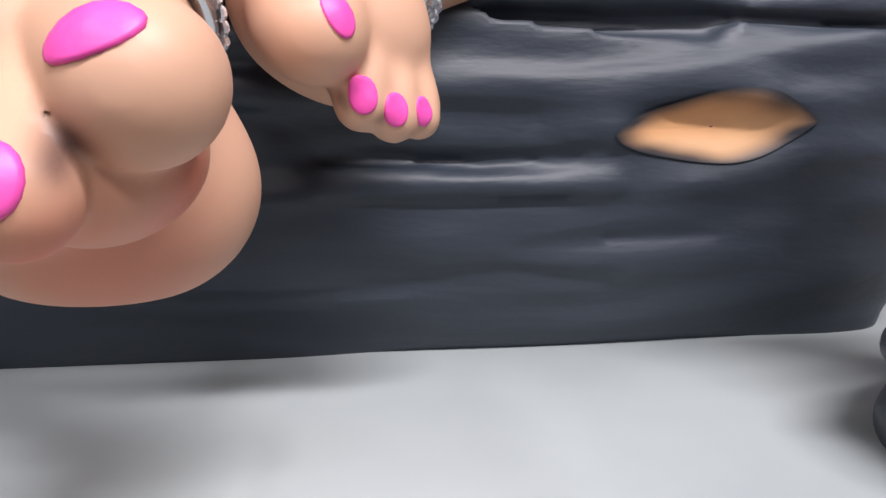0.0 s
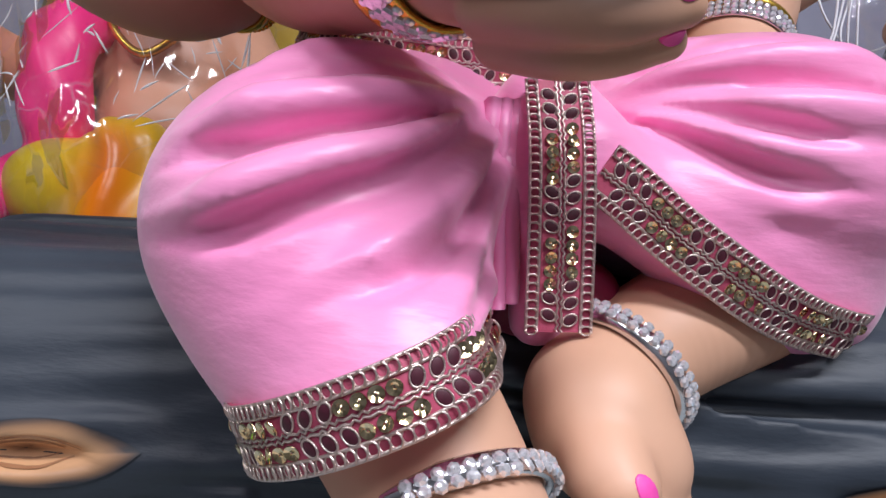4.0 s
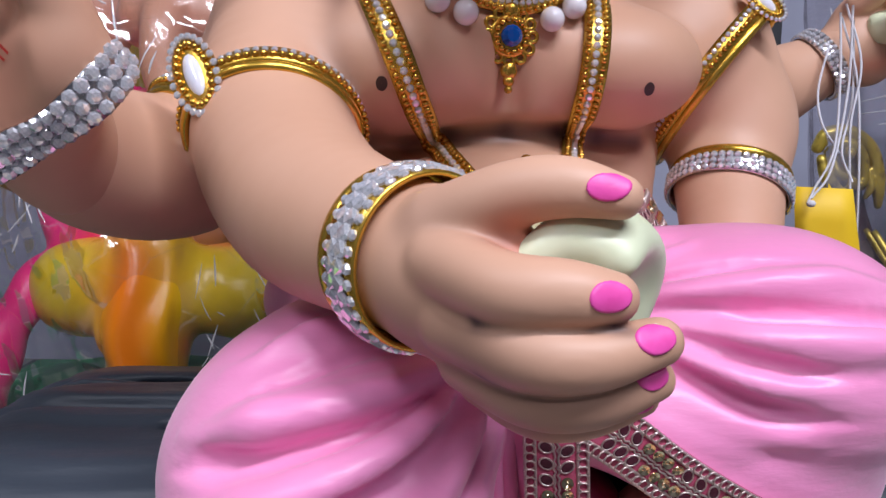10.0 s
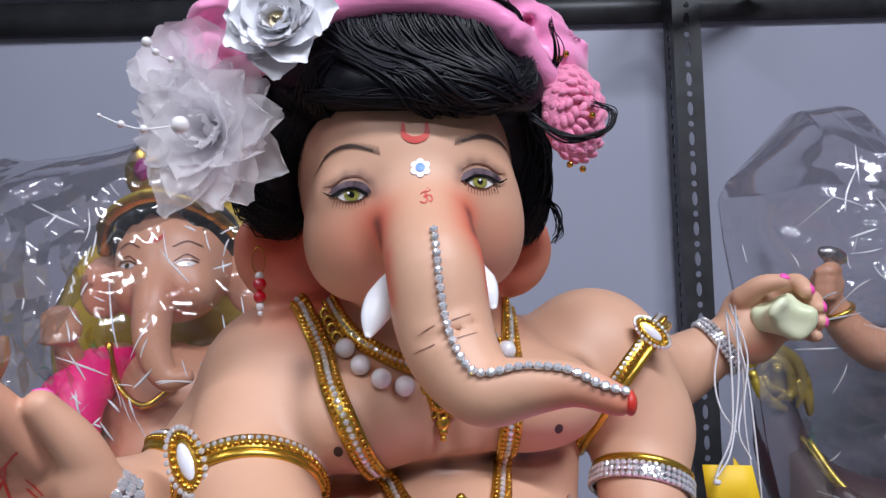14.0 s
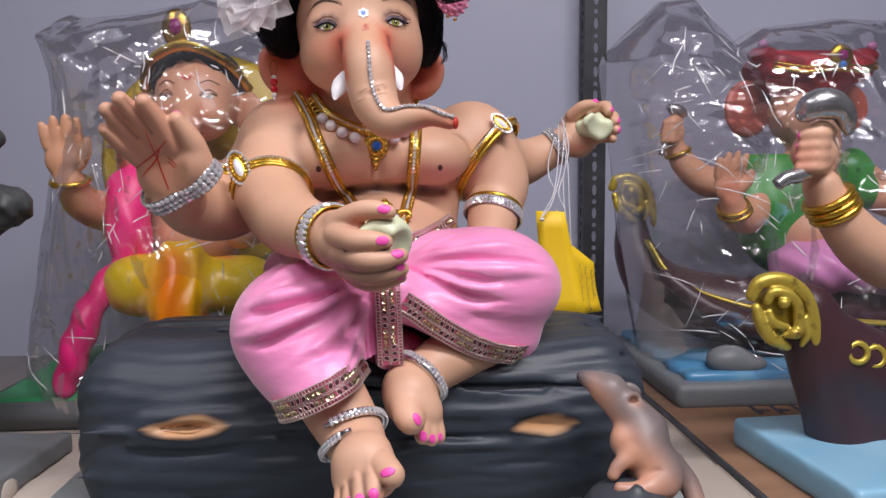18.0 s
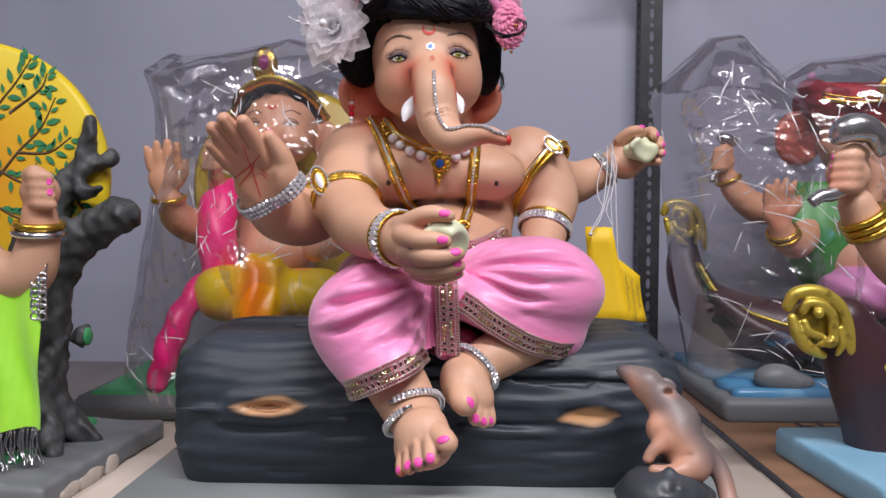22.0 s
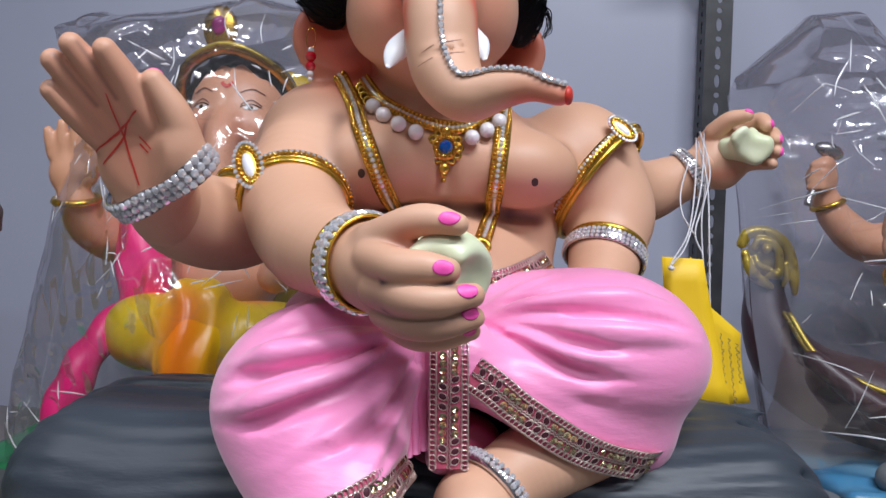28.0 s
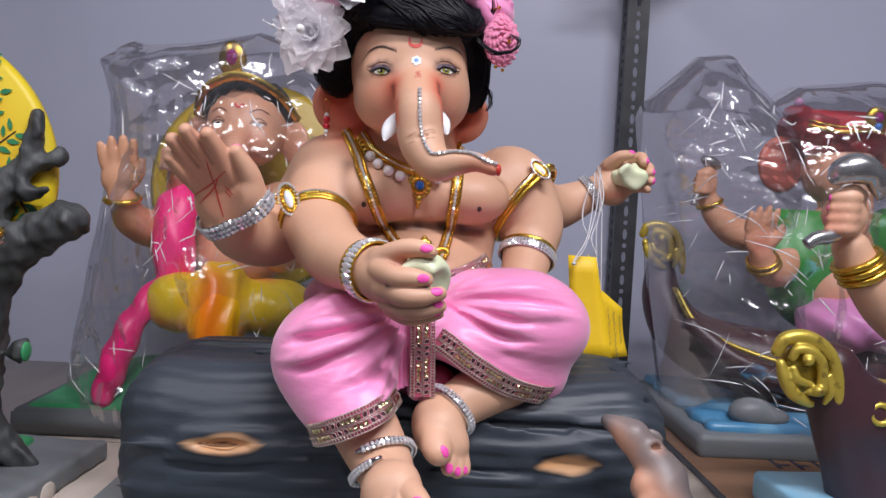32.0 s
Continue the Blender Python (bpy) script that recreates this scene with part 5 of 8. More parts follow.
# openings of the two legs
CUFF_L, AX_L = np.array((-0.0690, 0.184, 1.1470)), unit((0.43, -0.06, -0.90))
dhoti.box(CUFF_L + AX_L * 0.040 + np.array((-0.010, 0, 0)), (0.060, 0.09, 0.040), axes_from(AX_L), rnd=0.002, k=0.003, cut=True)
dhoti.limb([(-0.012, 0.236, 1.224), (0.012, 0.237, 1.204), (0.038, 0.240, 1.186), (0.066, 0.250, 1.176), (0.094, 0.268, 1.172)], [0.014, 0.016, 0.017, 0.017, 0.016], k=0.022)
CUFF_R, AX_R = np.array((0.039, 0.235, 1.1715)), unit((-0.42, -0.27, -0.87))
dhoti.box(CUFF_R + AX_R * 0.045, (0.075, 0.12, 0.045), axes_from(AX_R), rnd=0.002, k=0.003, cut=True)
dhoti.limb([(-0.030, 0.243, 1.240), (-0.027, 0.232, 1.21), (-0.027, 0.230, 1.166)], [0.0145, 0.0135, 0.010], k=0.004)

pants = thing("dhoti", "pink satin draped dhoti with silver embroidered trims on the statue", "clothing")
part("cloth", dhoti.skin(2), SATIN, pants, "soft pink satin gathered in folds")
lining = Clay((-0.08, 0.18, 1.13), (0.13, 0.34, 1.20), 0.003)
lining.ball((0.066, 0.288, 1.166), (0.042, 0.035, 0.017), (0, 14, 0), k=0.01)
lining.ball((-0.022, 0.252, 1.172), (0.030, 0.025, 0.018), k=0.01)
part("lining", lining.skin(), WINE, pants, "dark wine-red lining")
pleats = [tube(spline([(-0.047 + 0.0042 * i, 0.234 + 0.0006 * i, 1.240), (-0.049 + 0.0046 * i, 0.2225 + 0.0006 * i, 1.205), (-0.046 + 0.0042 * i, 0.2200 + 0.0006 * i, 1.168 + 0.002 * i)], 6), [0.0034] * 9 + [0.0034, 0.0033, 0.0031, 0.0026], 8, flat=1.5, hint=(0, -1, 0)) for i in range(3)]
for q in pleats:
    part("pleat", q, SATIN, pants)


def torus(r, t, nu=12, nv=5, sx=1.0):
    u, v = np.linspace(0, 2 * math.pi, nu, endpoint=False), np.linspace(0, 2 * math.pi, nv, endpoint=False)
    V = np.array([((r + t * math.cos(b)) * math.cos(a) * sx, (r + t * math.cos(b)) * math.sin(a), t * math.sin(b)) for a in u for b in v])
    return V, grid_faces(nu, nv, True, True)


def eyelet_mesh():
    ring, pip = torus(0.0026, 0.00042, 14, 5, 0.72), globe((0.0019, 0.0026, 0.0003), 12, 4)
    V, F = merge([ring, pip])
    return mesh_of("eyelet", (V, F), [THREAD, WINE_PIP], [0] * len(ring[1]) + [1] * len(pip[1]))


def sequin_mesh():
    V, F = lathe([(0.0002, 0.0003), (0.0007, 0.0001), (0.0013, 0.00035), (0.0021, 0.0006), (0.0022, 0.0003)], 12)
    return mesh_of("sequin", (V, F), SEQUIN, smooth=False)


EYELET, SEQ = eyelet_mesh(), sequin_mesh()
trng = np.random.RandomState(11)


def trim(name, parent, path, normals, width=0.0205, phase=0.0):
    """An embroidered border: rose band, chain-stitch edges, eyelets and sequins."""
    q = resample(np.hstack([path, unit(normals)]), 0.0022)
    P, N = q[:, :3], unit(q[:, 3:])
    for _ in range(3):
        N[1:-1] = unit(N[:-2] + N[1:-1] + N[2:])
    T = unit(np.gradient(P, axis=0))
    S = np.cross(T, N)
    s = np.concatenate([[0], np.cumsum(np.linalg.norm(np.diff(P, axis=0), axis=1))])

    def at(d, side, lift):
        f = [np.interp(d, s, a[:, i]) for a in (P, N, S, T) for i in range(3)]
        p, n, b, t = np.array(f[0:3]), unit(f[3:6]), unit(f[6:9]), unit(f[9:12])
        return p + b * side + n * lift, n, b, t
    holder = part(name, ribbon(P, N, width, 0.0010, 4), ROSE_CLOTH, parent, "embroidered border with silver thread")
    rings, wires = [], []
    for side in (-0.5, 0.5):
        d = 0.0015
        while d < s[-1]:
            p, n, b, t = at(d, side * (width - 0.0042), 0.0014)
            tilt = unit(t + b * 0.25)
            rings.append(placed(torus(0.0020, 0.00042, 8, 4, 0.85), basis(p, tilt, unit(n + t * 0.35))))
            d += 0.0028
        for e in (width - 0.0008, width - 0.0080):
            wires.append(tube([at(x, side * e, 0.0013)[0] for x in np.linspace(0, s[-1], max(4, int(s[-1] / 0.003)))], 0.00055, 5))
    for e in (-0.0007, 0.0007):
        wires.append(tube([at(x, e + 0.0005 * math.sin(x * 2200 + e * 4000), 0.0014)[0] for x in np.linspace(0, s[-1], max(4, int(s[-1] / 0.0012)))], 0.00045, 4))
    part("edge_stitch", merge(rings), THREAD, holder, kind="stuff")
    part("braid", merge(wires), THREAD, holder)
    for side in (-1, 1):
        d = 0.003 + phase + 0.002 * side
        while d < s[-1] - 0.002:
            for i in range(3):
                if d < s[-1] - 0.002:
                    p, n, b, t = at(d, side * 0.0036, 0.0015)
                    part("eyelet", EYELET, THREAD, holder, m=basis(p, t + b * 0.55 * side, n))
                d += 0.0056
            for i in range(4):
                if d < s[-1] - 0.002:
                    p, n, b, t = at(d, side * 0.0035, 0.0016)
                    part("sequin", SEQ, SEQUIN, holder, m=basis(p, t, n + b * trng.uniform(-0.3, 0.3) + t * trng.uniform(-0.35, 0.35)))
                d += 0.0044
    return holder


def ring_on(clay, c, axis, r, n=72, off=0.0, a0=0.0, a1=2 * math.pi, pitch=0.0, x=(1, 0, 0)):
    m = axes_from(unit(axis), x)
    a = np.linspace(a0, a1, n)
    P = np.array(c) + r * (np.cos(a)[:, None] * m[:, 0] + np.sin(a)[:, None] * m[:, 1]) + (pitch * (a - a0) / (a1 - a0))[:, None] * m[:, 2]
    N = unit(P - np.array(c) - ((P - np.array(c)) @ m[:, 2])[:, None] * m[:, 2])
    if clay is not None:
        for _ in range(14):
            P = P - np.clip(clay.sample(P) - off, -0.004, 0.004)[:, None] * N
    return P, N


P, N = ring_on(dhoti, CUFF_L - AX_L * 0.0112, AX_L, 0.039, 90, 0.0008)
mid = CUFF_L - AX_L * 0.0112
reach = np.minimum(np.einsum("ij,ij->i", P - mid, N), 0.0475)
reach = np.convolve(np.concatenate([reach[-8:], reach, reach[:8]]), np.ones(11) / 11, "same")[8:-8] + 0.0006
P = P + N * (reach - np.einsum("ij,ij->i", P - mid, N))[:, None]
trim("cuff_trim", pants, P, N * 0.8 - AX_L * 0.05)
hx = [-0.012, 0.000, 0.014, 0.030, 0.048, 0.066, 0.082, 0.094]
hz = [1.2185, 1.2110, 1.2005, 1.1900, 1.1795, 1.1715, 1.1670, 1.1650]
P = dhoti.snap(dhoti.front(hx, hz), 0.0010)
P = np.vstack([P, dhoti.snap([(0.108, 0.285, 1.166), (0.112, 0.315, 1.170)], 0.001)])
P = spline(P, 4)
trim("cuff_trim", pants, P, dhoti.normal(P, 0.008), phase=0.004)
P = spline([(-0.0265, 0.2290, 1.2480), (-0.0250, 0.2180, 1.2250), (-0.0238, 0.2135, 1.1950), (-0.0228, 0.2120, 1.1650)], 8)
trim("sash_trim", pants, P, np.tile((0.05, -1, 0.06), (len(P), 1)), 0.0225, 0.001)
wx = [(-0.137, 0.345, 1.276), (-0.118, 0.305, 1.268), (-0.085, 0.276, 1.262), (-0.050, 0.266, 1.259), (-0.014, 0.272, 1.262), (0.018, 0.288, 1.270), (0.038, 0.315, 1.279), (0.047, 0.345, 1.284)]
P = spline(body.snap(wx, 0.0015), 5)
trim("waist_trim", pants, P, body.normal(P, 0.01), 0.021, 0.002)

# ---- jewels ----
def stone_mesh(r):
    V, F = lathe([(0.0001, 0.0), (r, 0.0), (r, r * 0.35), (r * 0.62, r * 0.8), (0.0001, r * 0.85)], 7)
    return mesh_of("stone", (V, F), STONE, smooth=False)


STONE_S, STONE_M, STONE_A, STONE_L = stone_mesh(0.00135), stone_mesh(0.0017), stone_mesh(0.0019), stone_mesh(0.0026)
SQUARE = mesh_of("square_stone", placed(lathe([(0.0001, 0.0), (0.0034, 0.0), (0.0034, 0.0008), (0.0024, 0.0018), (0.0001, 0.0019)], 4), pose(0, 0, 0)), STONE, smooth=False)
BEAD_S = mesh_of("bead", globe(0.0015, 8, 6), BEADGOLD)


def row_of(name, mesh, parent, P, N, step, side=0.0, lift=0.0, skip=0.0, jitter=0.06):
    """Beads or stones along a path; side: across it."""
    q = resample(np.hstack([P, N]), step)
    p, n = q[:, :3], unit(q[:, 3:])
    t = unit(np.gradient(p, axis=0))
    b = np.cross(t, n)
    for i in range(len(p)):
        tw = t[i] + b[i] * trng.uniform(-0.2, 0.2)
        part(name, mesh, None, parent, m=basis(p[i] + b[i] * side + n[i] * lift, tw, n[i] + trng.normal(0, jitter, 3)))


def bangle(label, clay, c, axis, r, rows, step, width, stone, backing, rim=None, rim_side=1, a0=0.0, a1=6.2, off=0.0012, group="bracelets", category="bracelet", x=(1, 0, 0), name="bracelet"):
    P, N = ring_on(clay, c, axis, r, 60, off, a0, a1, x=x)
    top = thing(name, label, category, group=group)
    part("band", ribbon(P, N, width, 0.0016, 3), backing, top)
    if rim is not None:
        T = unit(np.gradient(P, axis=0))
        S = np.cross(T, N)
        part("rim", tube(P + S * rim_side * (width * 0.5 + 0.0022), 0.0028, 8, flat=0.7, normals=N), rim, top, "plain gold painted rim")
    for i in range(rows):
        side = (i - (rows - 1) / 2) * (width / rows)
        row_of("stone", stone[i % len(stone)], top, P, N, step, side, 0.0016)
    return top


bangle("gold bangle with rows of clear rhinestones round the wrist", hand_a, (-0.0710, 0.1870, 1.2790), (0.58, -0.76, -0.05), 0.026, 4, 0.0042, 0.0150, [STONE_M, SQUARE, SQUARE, STONE_M], GOLD, GOLD, 1, off=0.0018)
bangle("silver rhinestone bangle round the raised wrist", hand_b, (-0.2110, 0.2510, 1.3295), (-0.52, -0.56, 0.64), 0.027, 3, 0.0050, 0.0150, [STONE_L], SILVER, off=0.0020)
bangle("gold bangle with clear rhinestones on the lower arm", body, (0.0870, 0.3650, 1.2890), (-0.25, -0.50, -0.83), 0.030, 3, 0.0036, 0.0105, [STONE_M], SILVER, GOLD, 1)
bangle("silver rhinestone bangle round the far wrist", body, (0.1720, 0.4560, 1.3630), (0.85, -0.02, 0.52), 0.020, 3, 0.0036, 0.0100, [STONE_M], SILVER)


def anklet(label, clay, c, axis, r, a0, turns, pitch, x):
    P, N = ring_on(clay, c, axis, r, 80, 0.0022, a0, a0 + turns * 2 * math.pi, pitch, x)
    top = thing("anklet", label, "anklet", group="anklets")
    part("hoop", tube(P, np.concatenate([np.linspace(0.0016, 0.0036, 8), np.full(64, 0.0040), np.linspace(0.0040, 0.0018, 8)]), 8, flat=0.7, normals=N), SILVER, top, "polished silver hoop")
    for side in (-0.0016, 0.0016):
        row_of("stone", STONE_A, top, P[4:-4], N[4:-4], 0.0038, side + 0.0012, 0.0024, jitter=0.15)
    return top


anklet("silver wrap anklet with open ends and two rows of rhinestones", foot_a, (-0.0605, 0.1665, 1.1275), (0.42, -0.57, -0.71), 0.030, 2.10, -1.13, 0.017, (1, 0, 0.5))
anklet("silver wrap anklet with two rows of rhinestones", foot_b, (0.0060, 0.2350, 1.1510), (-0.70, -0.55, -0.45), 0.026, 2.3, 1.12, 0.010, (1, 0, 0))


def body_path(pts, off=0.0012, y0=0.245):
    q = spline(pts, 8)
    P = body.snap(body.front(q[:, 0], q[:, 1], y0=y0), off)
    return P, body.normal(P, 0.010)


long_chain = thing("long_necklace", "gold beaded long necklace with rhinestones and red stone pendant", "necklace")
for pts in ([(-0.116, 1.410), (-0.102, 1.387), (-0.085, 1.353), (-0.067, 1.312), (-0.0430, 1.284)], [(0.0045, 1.402), (0.0040, 1.385), (0.0030, 1.357), (-0.0020, 1.315), (-0.0110, 1.284)]):
    P, N = body_path(pts, y0=0.265)
    part("strap", ribbon(P, N, 0.0118, 0.0016, 3), GOLD, long_chain, "raised gold painted strap")
    for side in (-0.0036, 0.0036):
        row_of("bead", BEAD_S, long_chain, P, N, 0.0031, side, 0.0022)
    row_of("stone", STONE_M, long_chain, P, N, 0.0036, 0.0, 0.0016)


def medallion(parent, P, N, up, gold_r, gem, gem_r, rings, lobes=0):
    """A round jewel: gold dish, rings of beads and stones, a cut gem."""
    up = unit(np.array(up) - N * (np.array(up) @ N))
    m = basis(P, np.cross(up, N), N)
    part("dish", placed(lathe([(0.0001, 0.002), (gold_r * 0.5, 0.0024), (gold_r * 0.85, 0.0022), (gold_r, 0.0012), (gold_r, -0.001)], 24), m), GOLD, parent)
    part("gem", placed(lathe([(gem_r * 1.04, 0.002), (gem_r, 0.0036), (gem_r * 0.6, 0.0052), (0.0001, 0.0054)], 12), m), gem, parent, smooth=False)
    for r, mesh, n, name in rings:
        for i in range(n):
            a = 2 * math.pi * i / n
            q = m @ Vector((r * math.cos(a), r * math.sin(a), 0.0026))
            part(name, mesh, None, parent, m=basis(q, np.cross(up, N), N))
    for i in range(lobes):
        a = math.pi * (1.0 + (i + 0.5) / lobes) if lobes < 10 else 2 * math.pi * i / lobes
        q = m @ Vector((gold_r * 1.08 * math.cos(a), gold_r * 1.08 * math.sin(a), 0.0006))
        part("scallop", placed(torus(0.0022, 0.0011, 10, 6), basis(q, up, N)), GOLD, parent)
    return m, up


P, N = body.snap(body.front([-0.0262], [1.2855], y0=0.24), 0.001)[0], None
N = unit(body.normal([P], 0.012)[0] + np.array((0, -0.2, 0)))
m, up = medallion(long_chain, P, N, (0, 0, 1), 0.0140, RUBY, 0.0068, ((0.0085, BEAD_S, 18, "bead"), (0.0113, STONE_M, 18, "stone"), (0.0138, BEAD_S, 26, "bead")), 9)
for dx, dz, r in ((0, 0.0165, 0.0052), (-0.0042, 0.0150, 0.0034), (0.0042, 0.0150, 0.0034), (0, 0.0205, 0.0028)):
    part("crest", placed(globe((r, r, 0.0024), 12, 8), basis(m @ Vector((dx, dz, 0.001)), (1, 0, 0), N)), GOLD, long_chain)
for sx in (-1, 1):
    hook = [m @ Vector((sx * x, z, 0.0005)) for x, z in ((0.010, 0.006), (0.017, 0.009), (0.022, 0.008), (0.0235, 0.0035), (0.020, 0.0025))]
    part("scroll", tube(spline([tuple(h) for h in hook], 5), np.linspace(0.0034, 0.0014, 21), 8), GOLD, long_chain)
for i in range(5):
    part("ray", placed(globe((0.0013, 0.0042, 0.0013), 8, 6), basis(m @ Vector((-0.0056 + 0.0028 * i, -0.0152 + 0.0006 * abs(i - 2), 0.0008)), (1, 0, 0), N)), GOLD, long_chain)

collar = thing("pearl_necklace", "short gold necklace with pearls and blue stone pendant", "necklace")
P, N = body_path([(-0.097, 1.408), (-0.081, 1.389), (-0.058, 1.3755), (-0.038, 1.371), (-0.020, 1.3735), (-0.006, 1.386)])
part("strap", ribbon(P, N, 0.0095, 0.0016, 3), GOLD, collar)
for side in (-0.0030, 0.0030):
    row_of("bead", BEAD_S, collar, P, N, 0.0030, side, 0.0020)
row_of("stone", STONE_S, collar, P, N, 0.0030, 0.0, 0.0016)
PEARLM = mesh_of("pearl", globe(0.0054, 16, 12), PEARL)
for x, z in ((-0.0862, 1.3800), (-0.0778, 1.3725), (-0.0678, 1.3665), (-0.0570, 1.3625), (-0.0185, 1.3640), (-0.0085, 1.3690), (-0.0005, 1.3760)):
    q = body.snap(body.front([x], [z], y0=0.245), 0.0040)[0]
    part("pearl", PEARLM, None, collar, m=Matrix.Translation(q))
fil = body_path([(-0.099, 1.400), (-0.093, 1.390), (-0.088, 1.384)], 0.0015)[0]
for i, q in enumerate(resample(fil, count=5)):
    part("filigree", placed(torus(0.0030, 0.0014, 10, 6), basis(q, (1, 0, 0.3 * i), (-0.2, -1, 0.2))), GOLD, collar)
P = body.snap(body.front([-0.0372], [1.3575], y0=0.245), 0.002)[0]
N = unit(body.normal([P], 0.012)[0] + np.array((0, -0.4, 0)))
m, up = medallion(collar, P, N, (0, 0, 1), 0.0095, SAPPHIRE, 0.0046, ((0.0068, BEAD_S, 14, "bead"),), 12)
for i, (dz, r) in enumerate(((-0.0145, 0.0040), (-0.0190, 0.0026), (-0.0225, 0.0018), (0.0105, 0.0036))):
    part("drop", placed(globe((r, r, 0.0022), 12, 8), basis(m @ Vector((0, dz, 0.001)), (1, 0, 0), N)), GOLD, collar)


def arm_only(pts, rads):
    p = np.array(pts)
    return Clay(p.min(0) - 0.08, p.max(0) + 0.08, 0.003, far=0.03).limb(pts, rads, k=0.01)


def armlet(label, arm, c, axis, r, jewel, size=1.18, x=(1, 0, 0), a0=0.0, a1=6.2):
    P, N = ring_on(arm, c, axis, r, 70, 0.0008, a0, a1, x=x)
    top = thing("armlet", label, "armlet", group="armlets")
    T = unit(np.gradient(P, axis=0))
    S = np.cross(T, N)
    part("band", ribbon(P, N, 0.0085, 0.0022, 3), GOLD, top)
    part("rim", tube(P - S * 0.0055, 0.0026, 8, flat=0.8, normals=N), GOLD, top)
    row_of("bead", BEAD_S, top, P, N, 0.0031, -0.0016, 0.0028)
    row_of("stone", STONE_S, top, P, N, 0.0033, 0.0018, 0.0024)
    if jewel is not None:
        i = int(np.argmin(np.linalg.norm(P - np.array(jewel), axis=1)))
        n = unit(N[i] * 0.5 + np.array((0, -0.8, 0.1)))
        m = basis(P[i] + n * 0.004, T[i], n) @ Matrix.Scale(size, 4)
        part("plate", placed(globe((0.0085, 0.0155, 0.0022), 18, 8), m), GOLD, top)
        part("gem", placed(globe((0.0042, 0.0100, 0.0034), 14, 8), m), OPAL, top, "milky oval stone")
        for rx, ry, n_, mesh in ((0.0056, 0.0118, 22, BEAD_S), (0.0080, 0.0148, 26, STONE_S)):
            for k in range(n_):
                a = 2 * math.pi * k / n_
                part("bead" if mesh is BEAD_S else "stone", mesh, None, top, m=m @ Matrix.Translation((rx * math.cos(a), ry * math.sin(a), 0.0018)))
    return top


armlet("gold armlet with beads and an oval opal jewel", arm_only([(-0.131, 0.342, 1.358), (-0.134, 0.292, 1.318), (-0.111, 0.238, 1.290)], [0.041, 0.0345, 0.0300]), (-0.134, 0.289, 1.317), (0.08, -0.74, -0.60), 0.040, (-0.162, 0.256, 1.328))
armlet("gold armlet with rhinestone row on the raised arm", arm_only([(-0.145, 0.365, 1.345), (-0.180, 0.330, 1.303), (-0.204, 0.290, 1.303)], [0.038, 0.034, 0.031]), (-0.173, 0.338, 1.312), (-0.50, -0.58, -0.64), 0.038, None)
armlet("gold armlet with beads and an oval jewel", arm_only([(0.069, 0.400, 1.362), (0.092, 0.392, 1.325), (0.089, 0.374, 1.296)], [0.0500, 0.0430, 0.031]), (0.081, 0.394, 1.347), (0.75, -0.30, -0.58), 0.048, (0.092, 0.356, 1.384), 0.85)

chain = thing("trunk_chain", "single row of clear rhinestones glued along the trunk", "chain")
pts = [(-0.0385, 0.215, 1.4395), (-0.0375, 0.208, 1.4235), (-0.0360, 0.202, 1.4080), (-0.0325, 0.196, 1.3940), (-0.0265, 0.190, 1.3850), (-0.0185, 0.188, 1.3855), (-0.0060, 0.184, 1.3895), (0.0080, 0.1795, 1.3875), (0.0200, 0.176, 1.3800), (0.0300, 0.1755, 1.3770)]
P = body.snap(spline(pts, 6), 0.0006)
part("cord", tube(P, 0.0010, 6), SILVER, chain)
row_of("stone", STONE_A, chain, P, body.normal(P, 0.004), 0.0037, 0, 0.0006, jitter=0.14)

ear_drop = thing("earring", "gold hoop earring with red beads and pearls", "earring")
part("hoop", placed(torus(0.0075, 0.0006, 24, 6, 0.45), basis((-0.1335, 0.318, 1.4330), (1, 0, 0), (0.2, -1, 0))), BEADGOLD, ear_drop)
for dz, r, mt, nm in ((-0.0085, 0.0024, PEARL, "pearl"), (-0.0130, 0.0038, RUBY, "red_bead"), (-0.0200, 0.0036, RUBY, "red_bead"), (-0.0252, 0.0024, PEARL, "pearl"), (-0.0290, 0.0016, PEARL, "pearl")):
    part(nm, placed(globe(r, 12, 8), pose(-0.1332, 0.318, 1.4330 + dz)), mt, ear_drop)


